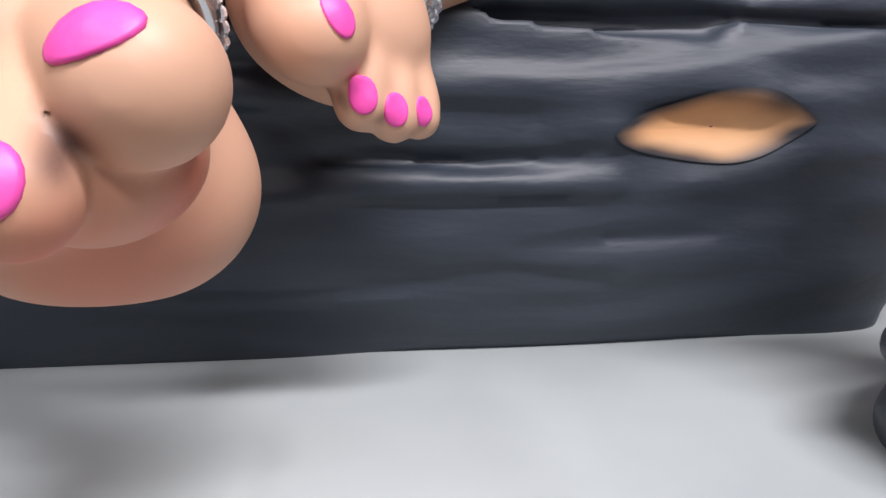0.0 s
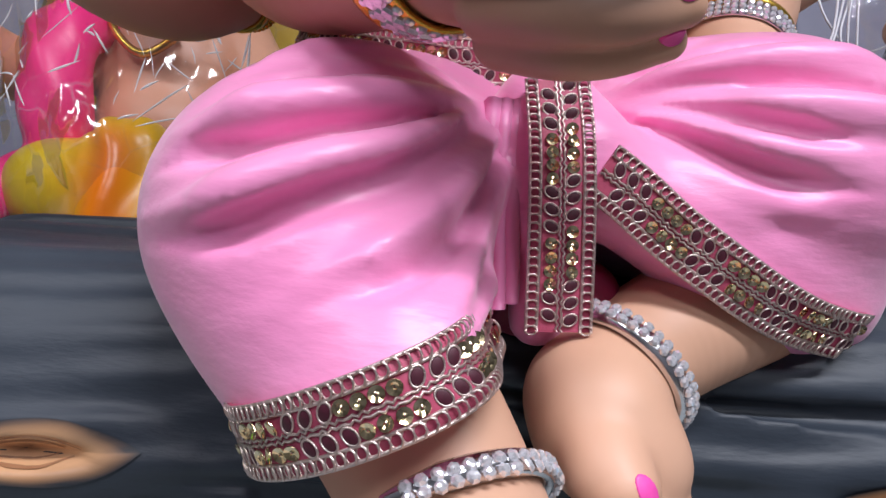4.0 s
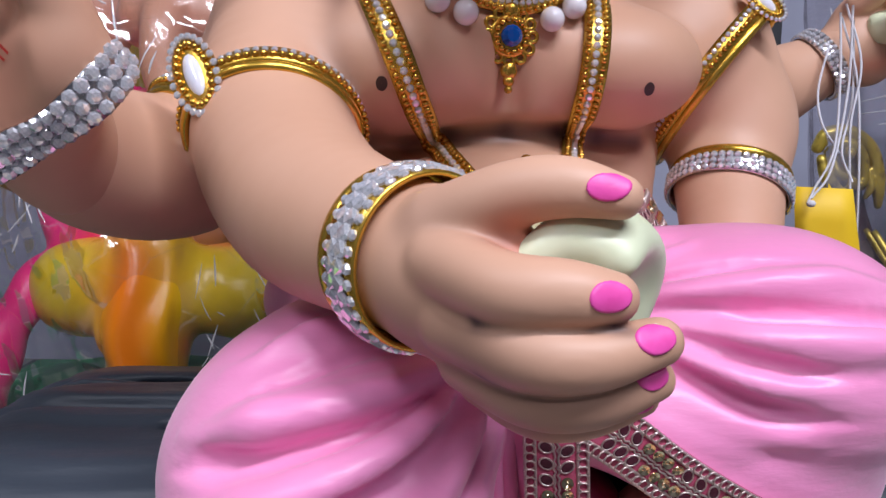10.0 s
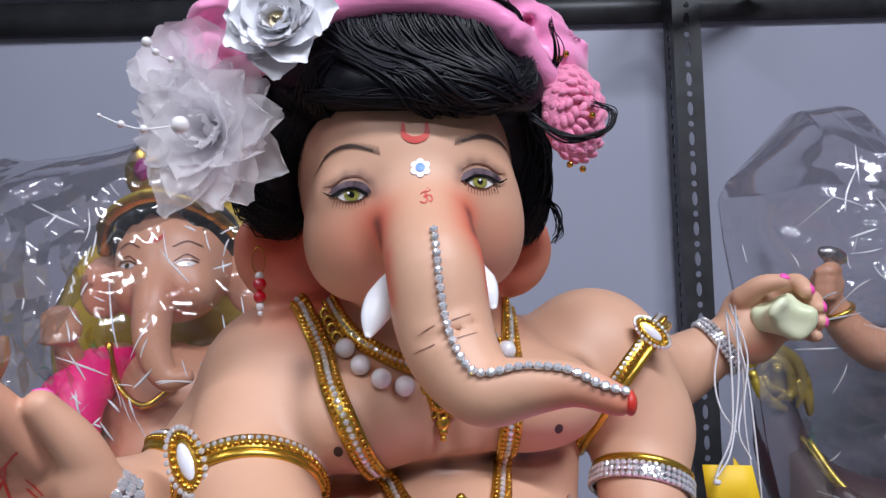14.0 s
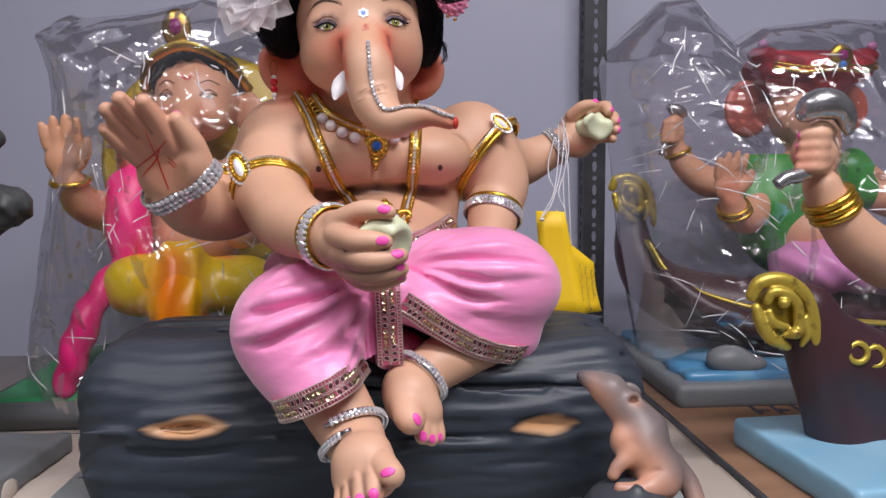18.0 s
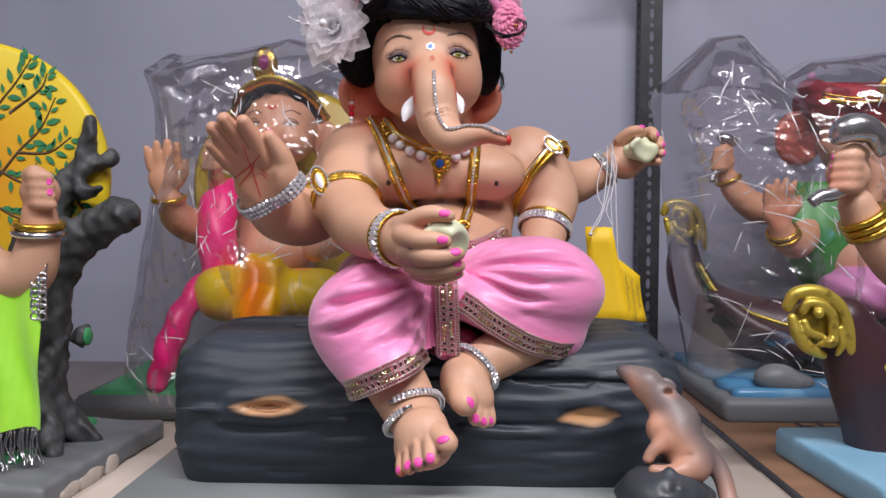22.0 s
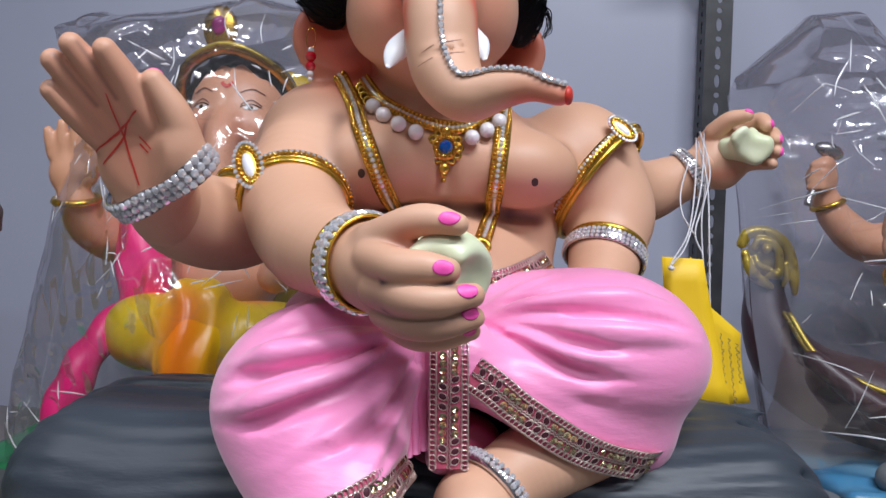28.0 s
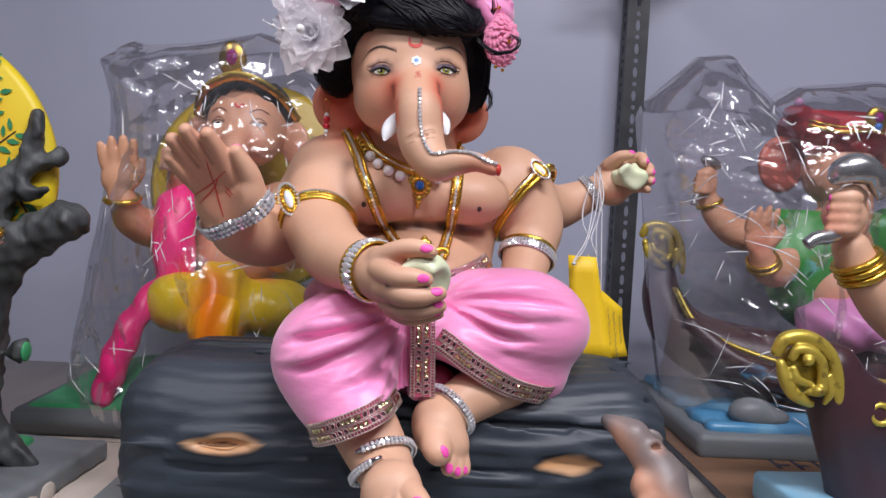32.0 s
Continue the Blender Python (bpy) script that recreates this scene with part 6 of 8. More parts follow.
# ---- wig, turban and flowers ----
def build_wig():
    wig = thing("wig", "short black wavy wig with loose curls on the statue", "wig")
    c = Clay((-0.16, 0.23, 1.43), (0.06, 0.44, 1.58), 0.0028, far=0.018)
    c.ball((-0.046, 0.352, 1.515), (0.080, 0.072, 0.055), (0, 0, 8), k=0.01)
    c.limb([(-0.108, 0.312, 1.525), (-0.126, 0.314, 1.492), (-0.128, 0.326, 1.466), (-0.122, 0.338, 1.454)], [0.020, 0.019, 0.017, 0.010], k=0.012)
    c.limb([(0.000, 0.318, 1.525), (0.012, 0.324, 1.492), (0.015, 0.332, 1.462), (0.014, 0.340, 1.444)], [0.017, 0.016, 0.014, 0.008], k=0.012)
    c.limb([(-0.104, 0.292, 1.524), (-0.076, 0.262, 1.514), (-0.045, 0.252, 1.5095), (-0.016, 0.258, 1.510), (0.008, 0.282, 1.516)], [0.014, 0.0125, 0.0110, 0.0115, 0.014], k=0.012)
    c.ball((-0.050, 0.285, 1.535), (0.062, 0.035, 0.024), k=0.014)
    part("cap", c.skin(1), HAIR, wig)
    rng = np.random.RandomState(5)
    locks = []

    def lock(pts, r0, lift):
        q = c.snap(spline(pts, 5), lift)
        q += rng.normal(0, 0.00018, q.shape).cumsum(0)
        locks.append(tube(q, 0.36 * r0 * np.sin(np.linspace(0.5, math.pi * 0.97, len(q))) ** 0.6, 4))
    for i in range(620):
        u, j, w = rng.rand(), rng.normal(0, 0.0016, 3), rng.rand()
        x0 = -0.105 + 0.090 * u
        bend = 0.010 * math.sin(9 * u + 2.0 * w)
        lock([(x0, 0.272 + j[0], 1.552 + j[1]), (x0 + 0.010 + bend, 0.252, 1.534 + j[2]), (x0 + 0.030 + bend, 0.246, 1.517 + j[1]), (min(x0 + 0.056, 0.012), 0.248, 1.506 + 0.004 * math.sin(14 * u) + j[2]), (min(x0 + 0.078, 0.022), 0.258, 1.503 + 0.006 * math.sin(11 * u) + j[0])],
             rng.uniform(0.0012, 0.0030), rng.uniform(-0.0004, 0.0030))
    for i in range(190):
        j = rng.normal(0, 0.004, 3)
        lock([(-0.045 + j[0], 0.262, 1.545), (-0.075 + j[1], 0.258, 1.527), (-0.100 + j[0], 0.280, 1.505 + j[2]), (-0.112 + j[2], 0.300, 1.480)], rng.uniform(0.0009, 0.0020), rng.uniform(0, 0.0025))
    for i in range(380):
        j, s = rng.normal(0, 0.005, 3), rng.rand()
        if i % 2:
            lock([(-0.112 + j[0], 0.296 + 0.03 * s, 1.525), (-0.136 + j[1], 0.301 + 0.03 * s, 1.500), (-0.134 + j[2], 0.308 + 0.03 * s, 1.475), (-0.118 + j[0], 0.314 + 0.03 * s, 1.452)], rng.uniform(0.001, 0.0024), rng.uniform(0, 0.003))
        else:
            lock([(0.004 + j[0], 0.298 + 0.03 * s, 1.525), (0.020 + j[1], 0.308 + 0.03 * s, 1.500), (0.020 + j[2], 0.318 + 0.03 * s, 1.474), (0.014 + j[0], 0.325 + 0.03 * s, 1.442)], rng.uniform(0.001, 0.0022), rng.uniform(0, 0.003))
    for i in range(260):
        j = rng.normal(0, 1, 4) * np.array((0.004, 0.0022, 0.0022, 0.003))
        lock([(-0.108 + j[0], 0.275, 1.512 + j[1]), (-0.088 + j[3], 0.255, 1.5065 + j[2]), (-0.058 + j[0], 0.245, 1.5025 + j[1]), (-0.025 + j[3], 0.248, 1.5035 + j[2]), (0.000 + j[0], 0.262, 1.510 + j[1]), (0.010, 0.275, 1.522 + j[3])], rng.uniform(0.0008, 0.0018), rng.uniform(-0.0003, 0.0022))
    for i in range(12):
        cx, cz, r, a0 = rng.uniform(-0.085, -0.005), rng.uniform(1.514, 1.532), rng.uniform(0.009, 0.022), rng.uniform(0, 6.28)
        lock([(cx + r * math.cos(a0 - 0.6 * k), 0.250, cz + 0.7 * r * math.sin(a0 - 0.6 * k)) for k in range(6)], rng.uniform(0.0008, 0.0016), rng.uniform(0.0002, 0.0035))
    part("hair", merge(locks), HAIR, wig, kind="stuff")
    for pts, r in (([(-0.055, 0.262, 1.566), (-0.083, 0.256, 1.558), (-0.100, 0.256, 1.570), (-0.092, 0.258, 1.581), (-0.074, 0.262, 1.578)], 0.0013),
                   ([(-0.072, 0.254, 1.558), (-0.053, 0.248, 1.566), (-0.036, 0.248, 1.571), (-0.029, 0.250, 1.560), (-0.038, 0.253, 1.541)], 0.0016),
                   ([(0.012, 0.272, 1.522), (0.006, 0.262, 1.545), (-0.006, 0.256, 1.555), (-0.020, 0.254, 1.556)], 0.0018),
                   ([(0.014, 0.276, 1.500), (0.030, 0.268, 1.487), (0.048, 0.266, 1.489), (0.054, 0.270, 1.500), (0.046, 0.276, 1.507)], 0.0017),
                   ([(0.020, 0.290, 1.515), (0.028, 0.276, 1.530), (0.024, 0.268, 1.545)], 0.0015),
                   ([(0.018, 0.330, 1.470), (0.030, 0.318, 1.458), (0.033, 0.314, 1.445), (0.030, 0.316, 1.438)], 0.0016)):
        for k in range(9 if r > 0.001 else 1):
            q = spline(np.array(pts) + rng.normal(0, 0.0012, (len(pts), 3)), 8)
            part("curl", tube(q, r * 0.38 * np.linspace(1, 0.35, len(q)), 5), HAIR, wig)
    return wig


def build_turban():
    top = thing("turban", "puffed pink satin turban tied round the wig", "turban")
    c = Clay((-0.205, 0.235, 1.48), (0.085, 0.43, 1.625), 0.0024, far=0.02)
    lobes = ((-0.152, 0.312, 1.528, 0.030), (-0.126, 0.308, 1.558, 0.034), (-0.070, 0.302, 1.575, 0.036), (-0.010, 0.308, 1.566, 0.034), (0.028, 0.322, 1.538, 0.026))
    for x, y, z, r in lobes:
        c.ball((x, y, z), (r * 1.02, r * 1.5, r * 0.92), (0, math.degrees(math.atan2(x + 0.05, 0.12)), 0), k=0.007)
    c.ball((-0.050, 0.350, 1.540), (0.105, 0.06, 0.045), k=0.012)
    c.limb([(-0.120, 0.268, 1.532), (-0.085, 0.258, 1.549), (-0.045, 0.254, 1.5535), (-0.005, 0.264, 1.545), (0.022, 0.285, 1.522)], [0.010, 0.0095, 0.0095, 0.0095, 0.009], k=0.006)
    rng = np.random.RandomState(8)
    for x, y, z, r in lobes:
        for n, off in enumerate((0.85, 0.62, 0.40)):
            tw = rng.uniform(-0.35, 0.35)
            q = c.front(x + r * np.linspace(-1.0, 1.0, 9), z + r * (off - 0.55 * np.linspace(-1, 1, 9) ** 2 + tw * np.linspace(-1, 1, 9)))
            q = q[(np.abs(c.sample(q)) < 0.002) & (q[:, 1] < y + 0.02)]
            if len(q) > 4:
                rr = (0.0034 if n % 2 else 0.0046) * np.sin(np.linspace(0.15, math.pi - 0.15, len(q)))
                c.limb(q, rr, k=0.0022 if n % 2 else 0.006, m=2, cut=n % 2 == 1)
    c.warp(lambda X, Y, Z: np.clip((Z + 0.35 * np.abs(X + 0.05) - 1.566) / 0.008, 0, 1) * (0.0021 * np.abs(np.sin(85 * Z + 50 * X + 2.5 * np.sin(60 * X + 30 * Y))) + 0.0014 * np.sin(140 * X - 90 * Z + 3 * np.sin(70 * Z))))
    part("cloth", c.skin(2), SATIN, top, "gathered pink satin")
    return top


def petal(w, ln, cup, ruffle=0.0, seed=0, nu=7, nv=6):
    """A thin petal along x, cupped and slightly ruffled."""
    rng = np.random.RandomState(seed)
    ph = rng.uniform(0, 6)
    V = []
    for i in range(nu):
        u = i / (nu - 1)
        half = w * (math.sin(math.pi * min(u * 0.80 + 0.08, 1)) ** 0.6) * (1 - max(0, u - 0.85) ** 2 * 22)
        for j in range(nv):
            v = -1 + 2 * j / (nv - 1)
            V.append((ln * u * (1 - 0.08 * v * v), half * v, cup * ln * (u * u) * 0.9 + half * v * v * 0.35 + ruffle * math.sin(v * 5 + u * 7 + ph) * u))
    return np.array(V), grid_faces(nu, nv)


def flower(name, label, c, face, layers, material, core=None, core_r=0.004, seed=0, group="flowers"):
    top = thing(name, label, "flower", group=group)
    rng = np.random.RandomState(seed)
    face = unit(face)
    m0 = np.array(basis(c, (1, 0, 0.1), face))
    for n, ln, w, tilt, cup, ruf in layers:
        for i in range(n):
            a = 2 * math.pi * (i + rng.uniform(-0.25, 0.25)) / n
            t = radians(tilt + rng.uniform(-12, 12))
            k = rng.uniform(0.85, 1.12)
            m = Matrix(m0.tolist()) @ Matrix.Rotation(a, 4, "Z") @ Matrix.Rotation(-t, 4, "Y")
            part("petal", placed(petal(w * k, ln * k, cup, ruf, rng.randint(999)), m), material, top)
    if core is not None:
        part("centre", placed(globe((core_r, core_r, core_r * 0.8), 12, 8), Matrix(m0.tolist()) @ Matrix.Translation((0, 0, 0.006))), core, top)
    return top


build_wig()
build_turban()
flower("organza_flower", "white and pink organza flower pinned on the turban", (-0.1400, 0.2600, 1.4930), (-0.25, -1, 0.0), ((12, 0.043, 0.0135, 2, 0.10, 0.0022), (12, 0.038, 0.0125, 18, 0.15, 0.0022), (10, 0.031, 0.0110, 36, 0.2, 0.0020), (8, 0.022, 0.0090, 56, 0.2, 0.0015)), ORGANZA, PEARL, 0.0035, 3)
flower("organza_flower", "pale pink organza flower pinned on the turban", (-0.1560, 0.2680, 1.5230), (-0.35, -1, 0.25), ((6, 0.030, 0.0150, 15, 0.12, 0.0015), (5, 0.024, 0.0120, 40, 0.15, 0.001)), ORGANZA, PEARL, 0.003, 4)
flower("satin_rose", "white satin rose with jewel centre on the turban", (-0.1060, 0.2500, 1.5400), (-0.1, -1, 0.15), ((11, 0.027, 0.0115, 8, 0.05, 0.001), (10, 0.022, 0.0105, 24, 0.2, 0.001), (8, 0.015, 0.0085, 44, 0.3, 0.0005)), ROSE_WHITE, SEQUIN, 0.0042, 6)
spray = thing("pearl_spray", "thin white wire with small pearls beside the flower", "ornament")
wire = spline([(-0.150, 0.238, 1.492), (-0.164, 0.232, 1.4895), (-0.173, 0.230, 1.4915), (-0.182, 0.229, 1.4955)], 6)
part("wire", tube(wire, 0.0004, 5), WHITE_PAINT, spray)
for i, r in ((0, 0.0042), (6, 0.0019), (12, 0.0017), (18, 0.0010)):
    part("pearl", placed(globe(r, 12, 8), Matrix.Translation(wire[i])), PEARL, spray)
wire = spline([(-0.148, 0.250, 1.523), (-0.158, 0.240, 1.524), (-0.164, 0.238, 1.530)], 6)
part("wire", tube(wire, 0.0004, 5), WHITE_PAINT, spray)
for i, r in ((4, 0.0016), (8, 0.0017), (12, 0.0024)):
    part("pearl", placed(globe(r, 12, 8), Matrix.Translation(wire[i])), PEARL, spray)

rosette = thing("crochet_rosette", "pink crocheted rosette with gold beads on the wig", "rosette")
turnm = np.array(basis((0.0375, 0.286, 1.5030), (1, 0.35, 0), (0.35, -1, 0.05)))
knots = []
for i in range(62):
    a = 2 * math.pi * math.sqrt(i) * 0.78
    r = 0.0025 * math.sqrt(i)
    p = (r * math.cos(a) * 0.95, r * math.sin(a) * 1.35, 0.009 - 0.020 * (r / 0.0195) ** 2 * 0.5)
    knots.append(placed(globe((0.0038, 0.0022, 0.0024), 8, 6), Matrix(turnm.tolist()) @ Matrix.Translation(p) @ Matrix.Rotation(a + 1.1, 4, "Z")))
part("yarn", merge(knots), CROCHET, rosette, kind="stuff")
part("pad", placed(globe((0.0185, 0.0260, 0.0080), 18, 10), Matrix(turnm.tolist())), CROCHET, rosette)
for x, y, z in ((0.004, -0.004, 0.011), (-0.009, 0.027, 0.004), (-0.004, 0.030, 0.003), (-0.006, -0.028, 0.003), (0.002, -0.030, 0.002)):
    part("bead", placed(globe(0.0018, 8, 6), Matrix(turnm.tolist()) @ Matrix.Translation((x, y, z))), BEADGOLD, rosette)

# ---- price tags ----
def card(name, label, corners, thick=0.0006, curl=0.003):
    a, b, c, d = (np.array(p, float) for p in corners)
    n = unit(np.cross(b - a, d - a))
    V = []
    for i in range(7):
        for j in range(5):
            u, v = j / 4, i / 6
            p = (a * (1 - u) + b * u) * (1 - v) + (d * (1 - u) + c * u) * v
            V.append(p + n * curl * math.sin(math.pi * v) * (0.4 + u))
    V = np.array(V)
    F = grid_faces(7, 5)
    k = len(V)
    rim = [j for j in range(5)] + [5 * i + 4 for i in range(1, 7)] + [30 + j for j in range(3, -1, -1)] + [5 * i for i in range(5, 0, -1)]
    G = [tuple(q + k for q in f[::-1]) for f in F] + [(rim[i], rim[(i + 1) % len(rim)], rim[(i + 1) % len(rim)] + k, rim[i] + k) for i in range(len(rim))]
    return thing(name, label, "price tag", (np.vstack([V, V - n * thick]), F + G), YELLOW_CARD, group="price tags"), n


tag_a, n_a = card("price_tag", "blank yellow card tag hanging on white string", ((0.140, 0.408, 1.289), (0.172, 0.404, 1.288), (0.196, 0.396, 1.170), (0.150, 0.400, 1.167)))
tag_b, n_b = card("price_tag", "blank yellow card tag folded behind another", ((0.166, 0.420, 1.290), (0.180, 0.424, 1.272), (0.196, 0.424, 1.172), (0.166, 0.414, 1.170)))
tag_c, n_c = card("price_tag", "yellow card tag with handwritten ink notes", ((0.176, 0.416, 1.255), (0.211, 0.424, 1.228), (0.221, 0.424, 1.171), (0.186, 0.412, 1.169)))
wr = np.random.RandomState(21)
for row, (u0, n_) in enumerate(((0.38, 7), (0.58, 9), (0.78, 6))):
    for i in range(n_):
        v = 0.22 + 0.085 * i
        p = np.array((0.176 + 0.035 * u0 + 0.0095 * v, 0.4150 + 0.009 * u0 - 0.001 * v - 0.0034, 1.255 - 0.027 * u0 - 0.085 * v + 0.026 * u0 * v))
        w = wr.uniform(0.0014, 0.0030)
        part("ink_mark", tube(spline([p, p + np.array((w, 0.0003, -0.0014)), p + np.array((0.0003, 0, -0.0034)), p + np.array((w * 0.8, 0.0002, -0.0050))], 3), 0.00028, 4), INK, tag_c)
strings = thing("tag_strings", "loose white cotton strings tied to the wrist bangle", "string")
for pts in ([(0.170, 0.430, 1.390), (0.168, 0.420, 1.350), (0.160, 0.405, 1.310), (0.148, 0.400, 1.288), (0.144, 0.398, 1.280)],
            [(0.176, 0.428, 1.394), (0.172, 0.418, 1.345), (0.158, 0.402, 1.300), (0.146, 0.398, 1.283)],
            [(0.172, 0.432, 1.388), (0.178, 0.420, 1.350), (0.179, 0.412, 1.300), (0.182, 0.412, 1.245), (0.184, 0.410, 1.236)],
            [(0.166, 0.432, 1.372), (0.158, 0.425, 1.345), (0.157, 0.415, 1.325), (0.166, 0.410, 1.308)],
            [(0.178, 0.430, 1.386), (0.176, 0.420, 1.340), (0.166, 0.408, 1.310), (0.172, 0.405, 1.292)],
            [(0.173, 0.430, 1.395), (0.180, 0.421, 1.360), (0.172, 0.412, 1.322), (0.176, 0.410, 1.270), (0.180, 0.408, 1.252)]):
    part("strand", tube(spline(pts, 7), 0.0007, 6), STRING, strings)
part("knot", placed(globe((0.0028, 0.0020, 0.0020), 8, 6), pose(0.145, 0.396, 1.2800)), STRING, strings)


# ---- the neighbours on the shelf ----
DISC = airbrushed("sun_disc_paint", (0.80, 0.62, 0.02), (0.84, 0.68, 0.03), (0.80, 0.24, 0.02), (0.50, 0.34, 0.02), 0.45)
LEAF = mat("leaf_paint", (0.03, 0.22, 0.10), 0.45, col2=(0.06, 0.30, 0.12), scale=80)
TWIG = mat("twig_paint", (0.10, 0.06, 0.03), 0.5)
BARK = mat("tree_paint", (0.026, 0.029, 0.031), 0.55, col2=(0.075, 0.080, 0.082), scale=30, bump=0.7, bscale=90, bdist=0.002, rvar=0.1, stretch=(1.5, 1.5, 0.5))
GRASS = mat("grass_paint", (0.03, 0.26, 0.10), 0.5, col2=(0.05, 0.34, 0.14), scale=30)
GREYBASE = mat("grey_base_paint", (0.15, 0.165, 0.18), 0.5, col2=(0.17, 0.18, 0.19), scale=15, rvar=0.08)
PLASTER = mat("bare_plaster", (0.50, 0.44, 0.38), 0.7, col2=(0.58, 0.52, 0.46), scale=50, bump=0.3)
LIME = mat("lime_cloth", (0.30, 0.74, 0.03), 0.5, col2=(0.36, 0.80, 0.05), scale=30, sheen=0.4, bump=0.15, bscale=900)
HOTPINK = mat("hot_pink_paint", (0.92, 0.018, 0.20), 0.4, col2=(0.95, 0.03, 0.26), scale=14)
SUNYELLOW = airbrushed("yellow_gloss_paint", (0.84, 0.58, 0.008), (0.88, 0.66, 0.012), (0.95, 0.20, 0.008), (0.35, 0.20, 0.01), 0.3)
MUSTARD = mat("mustard_paint", (0.50, 0.34, 0.02), 0.4, col2=(0.58, 0.40, 0.03), scale=14)
VEST = mat("green_vest_paint", (0.025, 0.22, 0.035), 0.42, col2=(0.05, 0.32, 0.06), scale=12)
CAP_RED = mat("red_cap_paint", (0.36, 0.012, 0.025), 0.42, col2=(0.44, 0.02, 0.035), scale=12)
LILAC = mat("lilac_paint", (0.62, 0.22, 0.48), 0.42, col2=(0.70, 0.30, 0.56), scale=12)
MAROON = mat("maroon_paint", (0.040, 0.016, 0.022), 0.4, col2=(0.060, 0.024, 0.030), scale=12, bump=0.1, rvar=0.06)
OLDGOLD = mat("old_gold_paint", (0.56, 0.42, 0.07), 0.38, metal=0.55, col2=(0.12, 0.07, 0.02), scale=70, mix=(0.56, 0.74), bump=0.3, bscale=200)
SKYBLUE = mat("sky_blue_paint", (0.20, 0.42, 0.58), 0.42, col2=(0.28, 0.50, 0.64), scale=8, rvar=0.08)
SEABLUE = mat("water_paint", (0.06, 0.22, 0.40), 0.3, col2=(0.22, 0.40, 0.52), scale=10)
SILVER_PAINT = mat("silver_paint", (0.50, 0.50, 0.52), 0.25, metal=0.85, col2=(0.38, 0.38, 0.40), scale=60, rvar=0.08)
BLACK_PAINT = mat("black_paint", (0.012, 0.010, 0.012), 0.4)
EYE_HAZEL = mat("eye_hazel", (0.06, 0.045, 0.02), 0.2, coat=0.5)
MAGENTA_GEM = mat("magenta_gem", (0.45, 0.02, 0.25), 0.2, coat=0.5)


def fist(c, p, s=1.0, mirror=1, k=0.003):
    """A closed hand with four curled fingers, its thumb across."""
    p = np.array(p)
    c.ball(p, (0.021 * s, 0.017 * s, 0.021 * s), k=0.006)
    for i in range(4):
        q = p + np.array((mirror * (-0.006 - 0.001 * i), -0.008, 0.015 - 0.0098 * i)) * s
        c.limb([q + np.array((mirror * 0.014, 0.002, 0.002)) * s, q + np.array((mirror * 0.002, -0.010, 0.001)) * s, q + np.array((mirror * -0.011, -0.005, 0)) * s], [0.0072 * s, 0.0066 * s, 0.0055 * s], k=k)
    c.limb([p + np.array((mirror * 0.010, -0.004, 0.018)) * s, p + np.array((mirror * -0.002, -0.014, 0.022)) * s, p + np.array((mirror * -0.014, -0.014, 0.018)) * s], [0.008 * s, 0.0068 * s, 0.005 * s], k=k)


def open_palm(c, p, s=1.0, lean=0.0):
    p = np.array(p)
    c.ball(p, (0.025 * s, 0.011 * s, 0.026 * s), k=0.008)
    for i, (dx, ln) in enumerate(((-0.019, 0.026), (-0.007, 0.034), (0.006, 0.036), (0.018, 0.032))):
        a = p + np.array((dx, -0.001, 0.018)) * s
        c.limb([a, a + np.array((dx * 0.12 + lean, -0.004, ln * 0.6)) * s, a + np.array((dx * 0.2 + lean * 2, -0.007, ln)) * s], [0.0078 * s, 0.0070 * s, 0.0052 * s], k=0.003)
    c.limb([p + np.array((0.020, -0.002, -0.004)) * s, p + np.array((0.031, -0.008, 0.010)) * s, p + np.array((0.034, -0.010, 0.024)) * s], [0.0100 * s, 0.0080 * s, 0.0056 * s], k=0.004)


def hoop(p, axis, r, t, sides=22):
    return placed(torus(r, t, sides, 7), basis(p, (1, 0, 0.01), axis))


